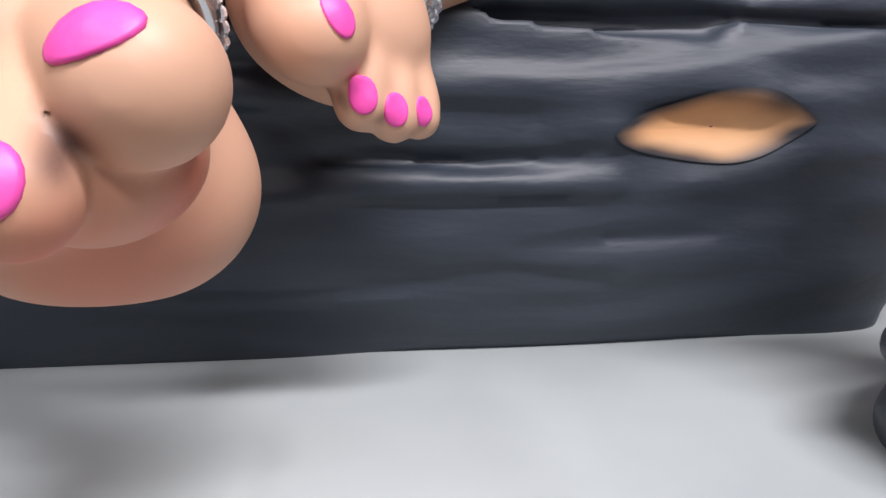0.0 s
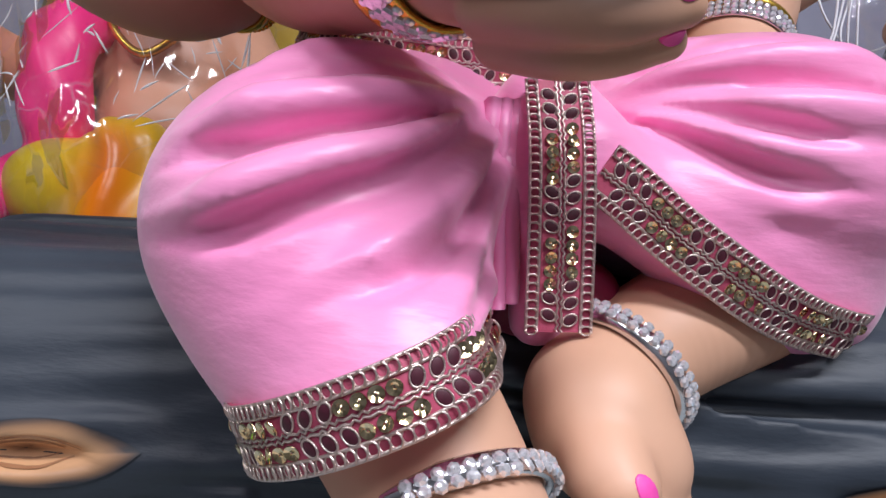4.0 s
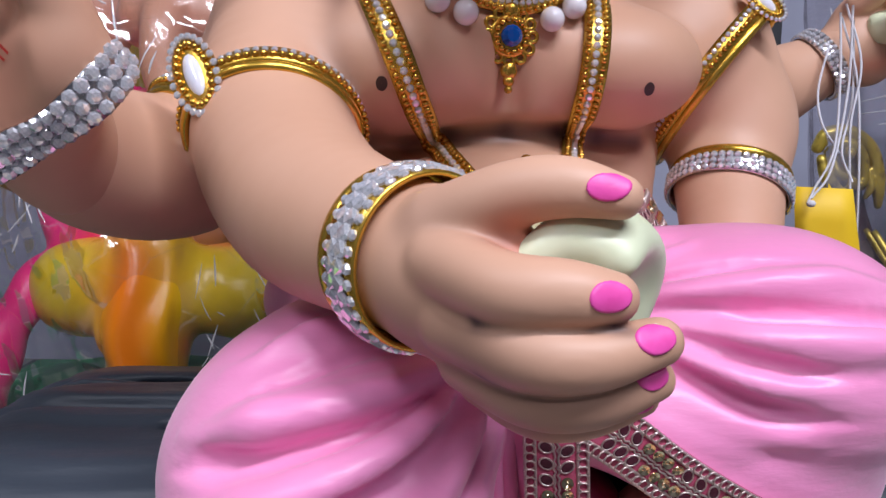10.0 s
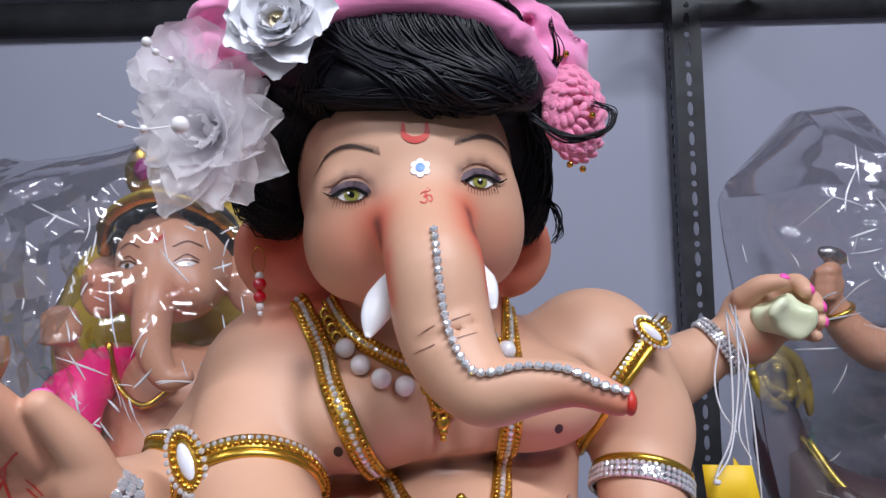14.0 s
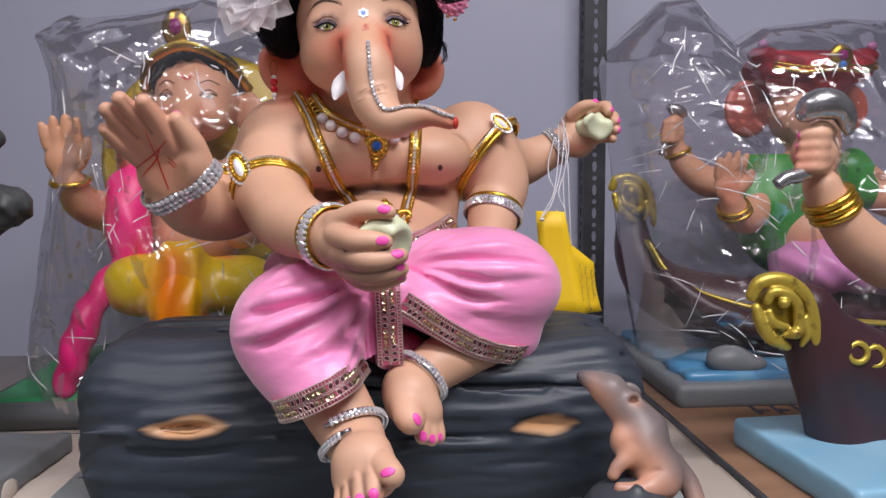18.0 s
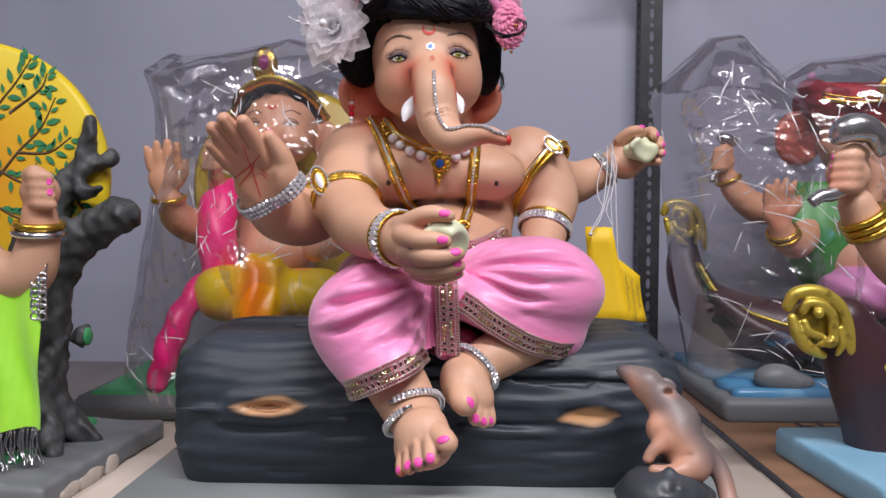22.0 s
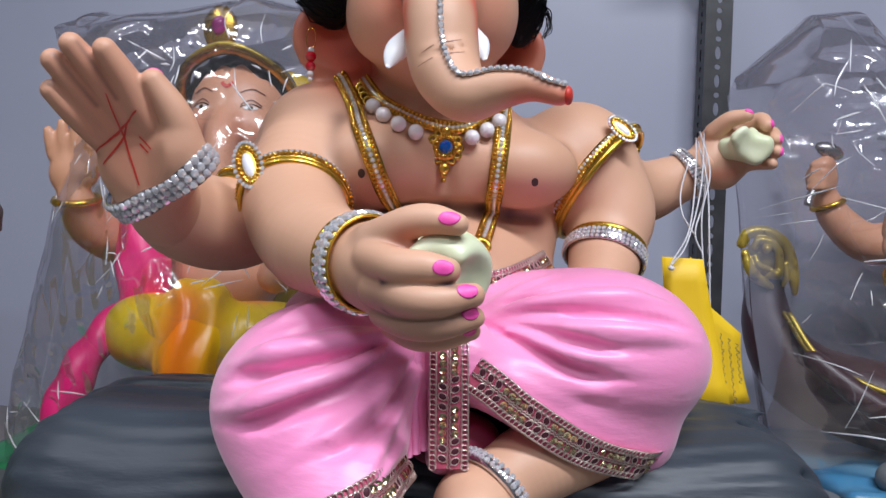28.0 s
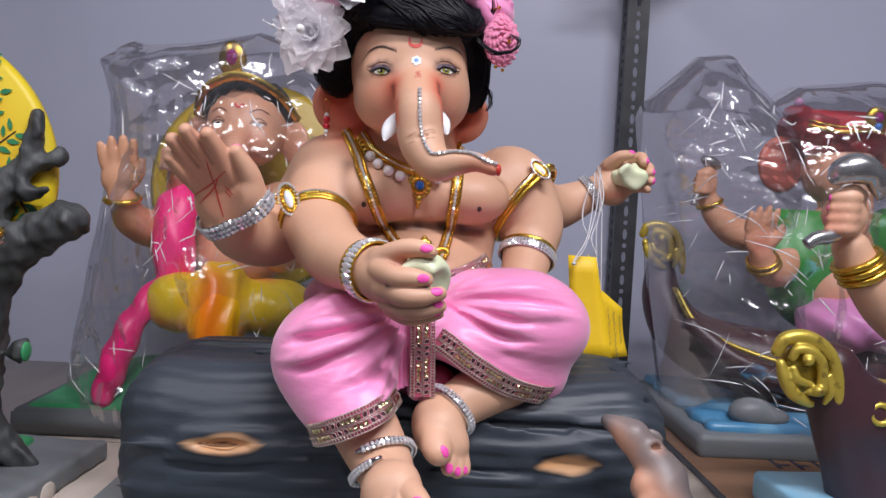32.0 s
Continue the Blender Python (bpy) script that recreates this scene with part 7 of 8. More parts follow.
# tree statue
def build_tree_statue():
    s = Sculpt()
    c = Clay((-0.66, 0.27, 1.01), (-0.37, 0.50, 1.46), 0.0034, far=0.025)
    c.limb([(-0.548, 0.370, 1.020), (-0.540, 0.378, 1.060), (-0.532, 0.395, 1.150), (-0.528, 0.402, 1.210), (-0.520, 0.405, 1.260)], [0.052, 0.042, 0.037, 0.034, 0.040], k=0.02)
    c.limb([(-0.515, 0.402, 1.240), (-0.480, 0.400, 1.272), (-0.448, 0.396, 1.290), (-0.427, 0.394, 1.300)], [0.030, 0.026, 0.023, 0.022], k=0.012)
    c.limb([(-0.540, 0.410, 1.250), (-0.520, 0.425, 1.320), (-0.500, 0.430, 1.352), (-0.482, 0.432, 1.395), (-0.480, 0.430, 1.420)], [0.030, 0.018, 0.014, 0.011, 0.007], k=0.01)
    c.limb([(-0.510, 0.428, 1.345), (-0.482, 0.432, 1.362), (-0.455, 0.436, 1.372)], [0.012, 0.0115, 0.010], k=0.008)
    c.limb([(-0.500, 0.43, 1.340), (-0.485, 0.42, 1.330), (-0.47, 0.42, 1.333)], [0.012, 0.010, 0.007], k=0.008)
    for dx, dy in ((0.035, -0.03), (0.045, 0.01), (-0.01, -0.055), (-0.05, -0.03)):
        c.limb([(-0.522, 0.375, 1.09), (-0.525 + dx * 0.8, 0.370 + dy * 0.8, 1.050), (-0.525 + dx * 1.5, 0.365 + dy * 1.5, 1.026)], [0.02, 0.018, 0.010], k=0.012)
    c.ball((-0.476, 0.392, 1.152), (0.011, 0.013, 0.014), k=0.008)
    c.warp(lambda X, Y, Z: 0.0026 * np.sin(150 * X + 130 * Y + 4 * np.sin(30 * Z)) * np.sin(55 * Z + 40 * X) + 0.0016 * np.sin(260 * X - 210 * Y + 60 * Z) + 0.0012 * np.sin(330 * Z + 90 * X) * np.sin(200 * Y + 150 * X))
    s.add(c.skin(1), BARK)
    s.add(placed(globe((0.0035, 0.0105, 0.0115), 14, 8), pose(-0.4665, 0.389, 1.152)), GRASS)
    disc = placed(lathe([(0.0001, -0.010), (0.165, -0.010), (0.172, -0.006), (0.173, 0.0), (0.173, 0.010), (0.166, 0.014), (0.0001, 0.014)], 72), basis((-0.640, 0.455, 1.350), (1, 0, 0), (0, -1, 0)))
    s.add(disc, DISC)
    rngl = np.random.RandomState(4)

    def on_disc(u, v):
        return np.array((-0.640 + u, 0.4405, 1.350 + v))

    def twig(pts):
        q = np.array([on_disc(*p) for p in spline(pts, 6)])
        s.add(tube(q, np.linspace(0.0022, 0.0008, len(q)), 5, flat=0.4, hint=(0, -1, 0)), TWIG)
        for i in range(3, len(q), 2):
            for sg in (-1, 1):
                a = math.atan2(q[i][2] - q[i - 1][2], q[i][0] - q[i - 1][0]) + sg * rngl.uniform(0.5, 1.1)
                ln = rngl.uniform(0.012, 0.021)
                w = ln * 0.2
                st = q[i] + np.array((math.cos(a), 0, math.sin(a))) * 0.004
                outl = [st + np.array((math.cos(a) * ln * t - math.sin(a) * w * hh, -0.0012, math.sin(a) * ln * t + math.cos(a) * w * hh))
                        for t, hh in ((0, 0), (0.25, 0.8), (0.5, 1.0), (0.8, 0.5), (1, 0), (0.8, -0.5), (0.5, -1.0), (0.25, -0.8))]
                s.add((np.array(outl), [tuple(range(7, -1, -1))]), LEAF)
    for pts in ([(0.02, -0.02), (0.06, 0.03), (0.09, 0.06), (0.11, 0.10)], [(0.06, 0.03), (0.10, 0.03), (0.13, 0.05)], [(0.02, 0.03), (0.03, 0.08), (0.06, 0.12), (0.08, 0.15)],
                [(0.11, -0.03), (0.12, 0.0), (0.14, 0.01)], [(0.13, -0.02), (0.145, -0.045), (0.150, -0.065)], [(0.02, -0.03), (0.05, -0.05), (0.08, -0.06)], [(-0.05, 0.0), (-0.02, 0.06), (0.01, 0.12)],
                [(0.05, 0.08), (0.09, 0.11), (0.10, 0.13)], [(0.03, 0.01), (0.07, -0.01), (0.09, 0.0)]):
        twig(pts)
    b = Clay((-0.80, 0.18, 0.995), (-0.40, 0.52, 1.06), 0.004)
    b.box((-0.60, 0.36, 1.013), (0.182, 0.135, 0.0135), (0, 0, -4), rnd=0.006, k=0.004)
    b.warp(lambda X, Y, Z: 0.0015 * np.sin(50 * X + 90 * Y) * np.sin(70 * Y))
    s.add(b.skin(1), GREYBASE)
    g = Clay((-0.80, 0.20, 1.01), (-0.41, 0.51, 1.06), 0.004)
    g.box((-0.625, 0.385, 1.027), (0.130, 0.085, 0.0055), (0, 0, -4), rnd=0.004, k=0.004)
    g.warp(lambda X, Y, Z: 0.004 * np.sin(45 * X + 20 * Y) * np.sin(60 * Y))
    s.add(g.skin(1), GRASS)
    for x, y, w, h in ((-0.4215, 0.300, 0.030, 0.010), (-0.4240, 0.262, 0.022, 0.008), (-0.4190, 0.345, 0.018, 0.012)):
        s.add(placed(globe((0.0022, w, h), 10, 6), pose(x, y, 1.008, 0, 0, -4)), PLASTER)
    a = Clay((-0.66, 0.24, 1.17), (-0.42, 0.40, 1.38), 0.0025)
    a.limb([(-0.600, 0.345, 1.265), (-0.545, 0.325, 1.232), (-0.495, 0.312, 1.235), (-0.478, 0.306, 1.275), (-0.476, 0.303, 1.300)], [0.034, 0.031, 0.027, 0.021, 0.018], k=0.01)
    fist(a, (-0.474, 0.302, 1.325), 1.0, -1)
    s.add(a.skin(), SKIN)
    s.add(hoop((-0.477, 0.304, 1.289), (0.08, -0.15, 1), 0.023, 0.0042), GOLD)
    s.add(hoop((-0.478, 0.304, 1.281), (0.08, -0.15, 1), 0.0245, 0.0040), SILVER)
    for dz in (0.006, 0.000):
        s.add(nail(a, (-0.457, 0.287, 1.322 + dz * 2), (0.2, -0.4, -0.8), (0.3, -0.9, 0), 0.003, 0.004), NAIL)
    return s.finish("tree_statue", "grey tree statue with yellow leafy disc and raised fist", "statue",
                    blush=[((-0.66, 0.45, 1.33), (-0.60, 0.45, 1.36), 0.085, 0.9), ((-0.474, 0.30, 1.32), (-0.474, 0.30, 1.31), 0.02, 0.3)], dusk=[])


build_tree_statue()
cloth = thing("green_cloth", "lime green cloth with silver lace and fringe on tree statue", "cloth")
V, n1, n2 = [], 26, 16
for i in range(n1):
    z = 1.245 - 0.178 * i / (n1 - 1)
    for j in range(n2):
        u = j / (n2 - 1)
        V.append((-0.590 + 0.118 * u - 0.010 * i / n1 + 0.020 * u * i / n1, 0.300 - 0.030 * i / n1 + 0.007 * math.sin(u * 17 + 1.5 * math.sin(i * 0.2)) * (0.3 + i / n1), z + 0.004 * math.sin(u * 9)))
V = np.array(V)
F = grid_faces(n1, n2)
part("sheet", (np.vstack([V, V + np.array((0, 0.0015, 0))]), [q[::-1] for q in F] + [tuple(i + len(V) for i in q) for q in F]), LIME, cloth, "bright lime green folded cloth")
lace = []
for i in range(9):
    p = V[(i + 1) * n2 - 1 + n2 * 0]
    for dx in (-0.005, 0.003):
        lace.append(placed(torus(0.0042, 0.0014, 10, 5), basis(p + np.array((dx, -0.002, 0.002 * (i % 2))), (1, 0, 0), (0.2, -1, 0.1))))
part("lace", merge(lace), SILVER, cloth, "silver bead lace edge", kind="stuff")
frng = np.random.RandomState(2)
tass = []
for i in range(90):
    u = i / 89
    p = V[(n1 - 1) * n2 + int(u * (n2 - 1))] + np.array((frng.uniform(-0.004, 0.004), -0.001, 0))
    ln = frng.uniform(0.030, 0.040)
    tass.append(tube(spline([p, p + np.array((frng.uniform(-0.003, 0.004), -0.004, -ln * 0.5)), p + np.array((frng.uniform(-0.003, 0.010), -0.006, -ln))], 3), 0.0009, 4))
part("fringe", merge(tass), SILVER, cloth, "silver thread fringe", kind="stuff")


# statue in yellow under film
def build_yellow_statue():
    s = Sculpt()
    c = Clay((-0.52, 0.53, 1.10), (-0.13, 0.83, 1.56), 0.0032, far=0.022)
    c.ball((-0.315, 0.730, 1.290), (0.070, 0.058, 0.072), k=0.02)
    c.ball((-0.315, 0.715, 1.240), (0.066, 0.064, 0.050), k=0.02)
    c.ball((-0.308, 0.725, 1.447), (0.060, 0.058, 0.064), k=0.012)
    c.ball((-0.336, 0.686, 1.418), (0.024, 0.022, 0.024), k=0.02)
    c.ball((-0.280, 0.686, 1.418), (0.024, 0.022, 0.024), k=0.02)
    c.limb([(-0.309, 0.685, 1.440), (-0.308, 0.656, 1.405), (-0.306, 0.645, 1.365), (-0.292, 0.640, 1.335), (-0.272, 0.638, 1.335)], [0.023, 0.020, 0.017, 0.013, 0.008], k=0.01)
    c.ball((-0.386, 0.735, 1.425), (0.026, 0.008, 0.036), (0, 10, 20), k=0.006)
    c.ball((-0.236, 0.735, 1.425), (0.026, 0.008, 0.036), (0, -10, -20), k=0.006)
    c.limb([(-0.375, 0.735, 1.330), (-0.420, 0.690, 1.285), (-0.445, 0.640, 1.295), (-0.449, 0.605, 1.325)], [0.034, 0.030, 0.025, 0.019], k=0.012)
    c.limb([(-0.255, 0.735, 1.330), (-0.215, 0.690, 1.270), (-0.235, 0.640, 1.250)], [0.034, 0.028, 0.020], k=0.012)
    c.limb([(-0.380, 0.72, 1.340), (-0.398, 0.690, 1.340), (-0.395, 0.66, 1.365)], [0.020, 0.016, 0.012], k=0.010)
    fist(c, (-0.392, 0.650, 1.385), 0.8)
    open_palm(c, (-0.452, 0.598, 1.355), 1.0)
    s.add(c.skin(1), SKIN_B)
    d = Clay((-0.46, 0.54, 1.08), (-0.14, 0.84, 1.25), 0.0036, far=0.022)
    d.ball((-0.368, 0.630, 1.183), (0.052, 0.055, 0.044), k=0.012)
    d.ball((-0.238, 0.635, 1.180), (0.062, 0.055, 0.042), k=0.02)
    d.ball((-0.315, 0.715, 1.170), (0.085, 0.085, 0.040), k=0.02)
    d.limb([(-0.310, 0.605, 1.21), (-0.308, 0.585, 1.16), (-0.306, 0.580, 1.12)], [0.036, 0.036, 0.03], k=0.03)
    d.warp(lambda X, Y, Z: 0.0022 * np.sin(170 * X + 60 * Z + 3 * np.sin(40 * Z)) * (np.abs(X + 0.308) < 0.03) + 0.0008 * np.sin(110 * Z + 60 * np.abs(X + 0.31) + 2 * np.sin(50 * X)) * (np.abs(X + 0.308) >= 0.03))
    s.add(d.skin(1), SUNYELLOW)
    p = Clay((-0.50, 0.52, 1.02), (-0.34, 0.80, 1.36), 0.0036, far=0.022)
    p.limb([(-0.370, 0.720, 1.345), (-0.392, 0.668, 1.315), (-0.388, 0.645, 1.260), (-0.386, 0.645, 1.21)], [0.024, 0.030, 0.030, 0.026], k=0.012)
    p.limb([(-0.405, 0.620, 1.200), (-0.428, 0.594, 1.150), (-0.444, 0.582, 1.100), (-0.458, 0.582, 1.055)], [0.015, 0.019, 0.020, 0.016], k=0.012)
    p.warp(lambda X, Y, Z: 0.0018 * np.sin(140 * X + 90 * Z))
    s.add(p.skin(1), HOTPINK)
    h = Clay((-0.42, 0.66, 1.40), (-0.22, 0.83, 1.56), 0.0032, far=0.02)
    h.ball((-0.309, 0.742, 1.472), (0.069, 0.060, 0.052), k=0.01)
    h.ball((-0.309, 0.680, 1.425), (0.057, 0.046, 0.062), k=0.004, cut=True)
    h.warp(lambda X, Y, Z: 0.0018 * np.sin(240 * X + 120 * Z))
    s.add(h.skin(1), BLACK_PAINT)
    crown = spline([(-0.386, 0.735, 1.462), (-0.364, 0.690, 1.494), (-0.312, 0.672, 1.514), (-0.260, 0.690, 1.496), (-0.234, 0.735, 1.462)], 8)
    s.add(tube(crown, 0.0085, 8, flat=0.7), GOLD)
    s.add(tube(crown + np.array((0, -0.006, 0.004)), 0.0035, 6), OLDGOLD)
    s.add(placed(globe((0.021, 0.008, 0.028), 16, 10), pose(-0.323, 0.682, 1.540)), GOLD)
    s.add(placed(globe((0.009, 0.007, 0.012), 12, 8), pose(-0.323, 0.676, 1.542)), MAGENTA_GEM)
    s.add(placed(lathe([(0.0001, -0.008), (0.166, -0.008), (0.176, 0.0), (0.166, 0.008), (0.0001, 0.008)], 64), basis((-0.312, 0.822, 1.352), (1, 0, 0), (0, -1, 0))), MUSTARD)
    s.add(hoop((-0.449, 0.606, 1.326), (0, -0.3, 1), 0.0225, 0.0042), GOLD)
    neck = spline([(-0.362, 0.690, 1.262), (-0.345, 0.664, 1.240), (-0.322, 0.655, 1.230), (-0.298, 0.664, 1.240), (-0.280, 0.690, 1.262)], 6)
    s.add(tube(neck, 0.0048, 7), GOLD)
    s.add(placed(globe((0.007, 0.005, 0.007), 10, 8), pose(-0.322, 0.650, 1.223)), SILVER_PAINT)
    s.add(tube(spline([(-0.372, 0.705, 1.365), (-0.350, 0.672, 1.325), (-0.322, 0.664, 1.305), (-0.292, 0.672, 1.325)], 6), 0.0040, 6), GOLD)
    for x in (-0.338, -0.280):
        s.add(patch(c, oval(x, 1.444, 0.0080, 0.0026, 16), 0.0006), EYE_WHITE)
        s.add(patch(c, oval(x, 1.444, 0.0030, 0.0027, 12), 0.0010), EYE_HAZEL)
        s.add(stroke(c, [(x - 0.011, 1.4445), (x, 1.4492), (x + 0.011, 1.4450)], 0.0011, 0.0009), EYE_BLACK)
        s.add(stroke(c, [(x - 0.011, 1.4470), (x, 1.4540), (x + 0.011, 1.4475)], 0.0012, 0.0009), CREASE)
        s.add(stroke(c, [(x - 0.013, 1.462), (x, 1.4675), (x + 0.013, 1.462)], 0.0013, 0.0009), CREASE)
    s.add(stroke(c, [(-0.316, 1.474), (-0.309, 1.469), (-0.302, 1.474)], 0.0040, 0.0009), RED_PAINT)
    s.add(block((-0.575, 0.560, SHELF + 0.0005), (-0.09, 0.90, 1.036), 0.005), GREYBASE)
    gm = Clay((-0.58, 0.55, 1.02), (-0.08, 0.91, 1.13), 0.005)
    gm.ball((-0.36, 0.70, 1.030), (0.195, 0.13, 0.060), k=0.02)
    gm.box((-0.335, 0.73, 1.034), (0.225, 0.155, 0.007), rnd=0.004, k=0.015)
    s.add(gm.skin(1), GRASS)
    return s.finish("yellow_robed_statue", "elephant-headed statue in yellow dhoti and pink shawl under film", "statue",
                    blush=[((-0.345, 0.66, 1.41), (-0.34, 0.66, 1.40), 0.02, 0.4), ((-0.29, 0.66, 1.41), (-0.295, 0.66, 1.40), 0.02, 0.4), ((-0.386, 0.73, 1.42), (-0.386, 0.73, 1.41), 0.025, 0.5),
                           ((-0.312, 0.558, 1.22), (-0.308, 0.546, 1.10), 0.036, 0.95), ((-0.405, 0.588, 1.146), (-0.20, 0.580, 1.140), 0.016, 0.9), ((-0.36, 0.630, 1.222), (-0.25, 0.630, 1.222), 0.014, 0.8)],
                    dusk=[((-0.42, 0.60, 1.16), (-0.38, 0.58, 1.15), 0.02, 0.25)])


build_yellow_statue()


# statue in the boat under film
def carving(s, at, k, y):
    """A gold leaf scroll: bands that curl round two eyes; at: its middle, k: its size."""
    def w(u, v, d=0.0):
        a, b = 1.12 * u, 0.80 * v
        return (at[0] + k * (0.84 * a + 0.54 * b), y - k * d, at[1] + k * (0.84 * b - 0.54 * a))
    lo, hi = np.array((at[0] - 1.8 * k, y - k, at[1] - 1.8 * k)), np.array((at[0] + 1.9 * k, y + k, at[1] + 1.8 * k))
    c = Clay(lo, hi, 0.055 * k, far=0.5 * k)
    c.ball(w(-0.05, -0.05, -0.30), (0.72 * k, 0.38 * k, 0.66 * k), (0, 30, 0), k=0.05 * k)
    for pts, r in (([(-1.0, -0.15, 0.05), (-1.02, 0.35, 0.1), (-0.62, 0.78, 0.1), (-0.05, 0.80, 0.1), (0.42, 0.40, 0.1), (0.78, -0.15, 0.1), (1.05, -0.55, 0)], (0.16, 0.19, 0.20, 0.19, 0.18, 0.16, 0.10)),
                   ([(-0.70, -0.05, 0.25), (-0.72, 0.28, 0.28), (-0.42, 0.46, 0.3), (-0.10, 0.36, 0.3), (0.12, 0.00, 0.3), (0.30, -0.40, 0.28), (0.10, -0.62, 0.25)], (0.11, 0.13, 0.14, 0.14, 0.14, 0.13, 0.10)),
                   ([(-0.78, -0.40, 0.1), (-0.48, -0.75, 0.15), (-0.10, -0.95, 0.15), (0.35, -0.90, 0.1)], (0.13, 0.17, 0.18, 0.12)),
                   ([(-0.52, -0.30, 0.2), (-0.30, -0.52, 0.25), (0.02, -0.40, 0.25)], (0.10, 0.12, 0.09)),
                   ([(0.30, 0.15, 0.15), (0.55, -0.25, 0.18), (0.62, -0.62, 0.12)], (0.09, 0.11, 0.07))):
        c.limb([w(*p) for p in pts], [k * q for q in r], k=0.035 * k, m=5)
    for u, v in ((-0.42, 0.15), (0.20, -0.45)):
        c.ball(w(u, v, 0.38), 0.15 * k, k=0.03 * k)
    s.add(c.skin(1), OLDGOLD)


def build_boat_statue():
    s = Sculpt()
    c = Clay((0.38, 0.62, 1.14), (0.84, 0.90, 1.52), 0.0034, far=0.022)
    c.ball((0.655, 0.785, 1.430), (0.058, 0.056, 0.060), k=0.012)
    c.limb([(0.655, 0.740, 1.425), (0.655, 0.715, 1.385), (0.652, 0.708, 1.345), (0.635, 0.705, 1.318)], [0.022, 0.019, 0.016, 0.012], k=0.01)
    c.ball((0.650, 0.785, 1.290), (0.070, 0.060, 0.080), k=0.02)
    c.ball((0.655, 0.760, 1.235), (0.064, 0.064, 0.055), k=0.02)
    c.limb([(0.560, 0.795, 1.325), (0.500, 0.790, 1.318), (0.458, 0.785, 1.345), (0.438, 0.782, 1.375)], [0.030, 0.026, 0.021, 0.016], k=0.01)
    fist(c, (0.430, 0.775, 1.398), 0.95)
    c.limb([(0.575, 0.770, 1.290), (0.540, 0.735, 1.262), (0.512, 0.712, 1.268), (0.498, 0.702, 1.288)], [0.030, 0.026, 0.022, 0.018], k=0.01)
    open_palm(c, (0.490, 0.695, 1.312), 0.92, 0.002)
    c.limb([(0.74, 0.79, 1.33), (0.79, 0.77, 1.29), (0.80, 0.72, 1.28)], [0.034, 0.03, 0.024], k=0.01)
    s.add(c.skin(1), SKIN_B)
    e = Clay((0.48, 0.74, 1.36), (0.84, 0.87, 1.52), 0.0034, far=0.02)
    e.ball((0.566, 0.800, 1.438), (0.046, 0.012, 0.048), (0, 10, 14), k=0.006)
    e.ball((0.568, 0.787, 1.438), (0.032, 0.009, 0.034), (0, 10, 14), k=0.008, cut=True)
    e.ball((0.735, 0.805, 1.440), (0.036, 0.011, 0.042), (0, -10, -14), k=0.006)
    s.add(e.skin(1), airbrushed("painted_ear", (0.50, 0.10, 0.07), (0.56, 0.14, 0.09), (0.5, 0.05, 0.04), (0.1, 0.02, 0.02)))
    v = Clay((0.52, 0.68, 1.13), (0.80, 0.88, 1.38), 0.0034, far=0.02)
    v.ball((0.637, 0.790, 1.265), (0.088, 0.074, 0.104), k=0.02)
    v.limb([(0.590, 0.795, 1.345), (0.565, 0.780, 1.305), (0.560, 0.765, 1.275)], [0.038, 0.036, 0.034], k=0.016)
    v.limb([(0.735, 0.795, 1.335), (0.760, 0.785, 1.305)], [0.040, 0.036], k=0.016)
    v.ball((0.680, 0.690, 1.255), (0.034, 0.060, 0.120), (0, 8, 0), k=0.006, cut=True)
    v.box((0.64, 0.79, 1.385), (0.10, 0.08, 0.022), rnd=0.004, k=0.006, cut=True)
    s.add(v.skin(1), VEST)
    for z in (1.325, 1.290, 1.250, 1.215):
        q = v.front([0.640 + 0.1 * (1.30 - z)], [z])[0]
        s.add(placed(globe((0.0052, 0.003, 0.0052), 10, 6), pose(*q)), BLACK_PAINT)
    t = Clay((0.54, 0.66, 1.44), (0.78, 0.87, 1.55), 0.0032, far=0.02)
    t.ball((0.655, 0.785, 1.480), (0.072, 0.062, 0.036), k=0.008)
    t.box((0.655, 0.785, 1.500), (0.088, 0.060, 0.024), rnd=0.02, k=0.014)
    t.ball((0.572, 0.770, 1.520), (0.022, 0.022, 0.014), k=0.012)
    t.ball((0.742, 0.770, 1.518), (0.022, 0.022, 0.014), k=0.012)
    s.add(t.skin(1), CAP_RED)
    s.add(placed(globe(0.0075, 10, 8), pose(0.566, 0.755, 1.535)), LILAC)
    s.add(placed(globe(0.0075, 10, 8), pose(0.746, 0.755, 1.532)), LILAC)
    band = spline([(0.572, 0.732, 1.497), (0.615, 0.716, 1.487), (0.664, 0.712, 1.490), (0.710, 0.718, 1.488), (0.742, 0.735, 1.496)], 6)
    s.add(tube(band, 0.0035, 6), GOLD)
    s.add(tube(band + np.array((0, -0.002, 0.007)), 0.0022, 6), GOLD)
    s.add(placed(globe((0.019, 0.006, 0.021), 14, 8), pose(0.668, 0.708, 1.508)), GOLD)
    s.add(placed(globe((0.0075, 0.006, 0.0085), 12, 8), pose(0.668, 0.703, 1.510)), MAGENTA_GEM)
    s.add(placed(globe((0.006, 0.005, 0.006), 10, 6), pose(0.668, 0.703, 1.496)), BLUE_PAINT)
    d = Clay((0.54, 0.62, 1.10), (0.86, 0.88, 1.25), 0.004, far=0.022)
    d.ball((0.650, 0.720, 1.185), (0.075, 0.075, 0.045), k=0.02)
    d.ball((0.735, 0.70, 1.18), (0.06, 0.06, 0.04), k=0.02)
    d.warp(lambda X, Y, Z: 0.002 * np.sin(130 * X + 150 * Z))
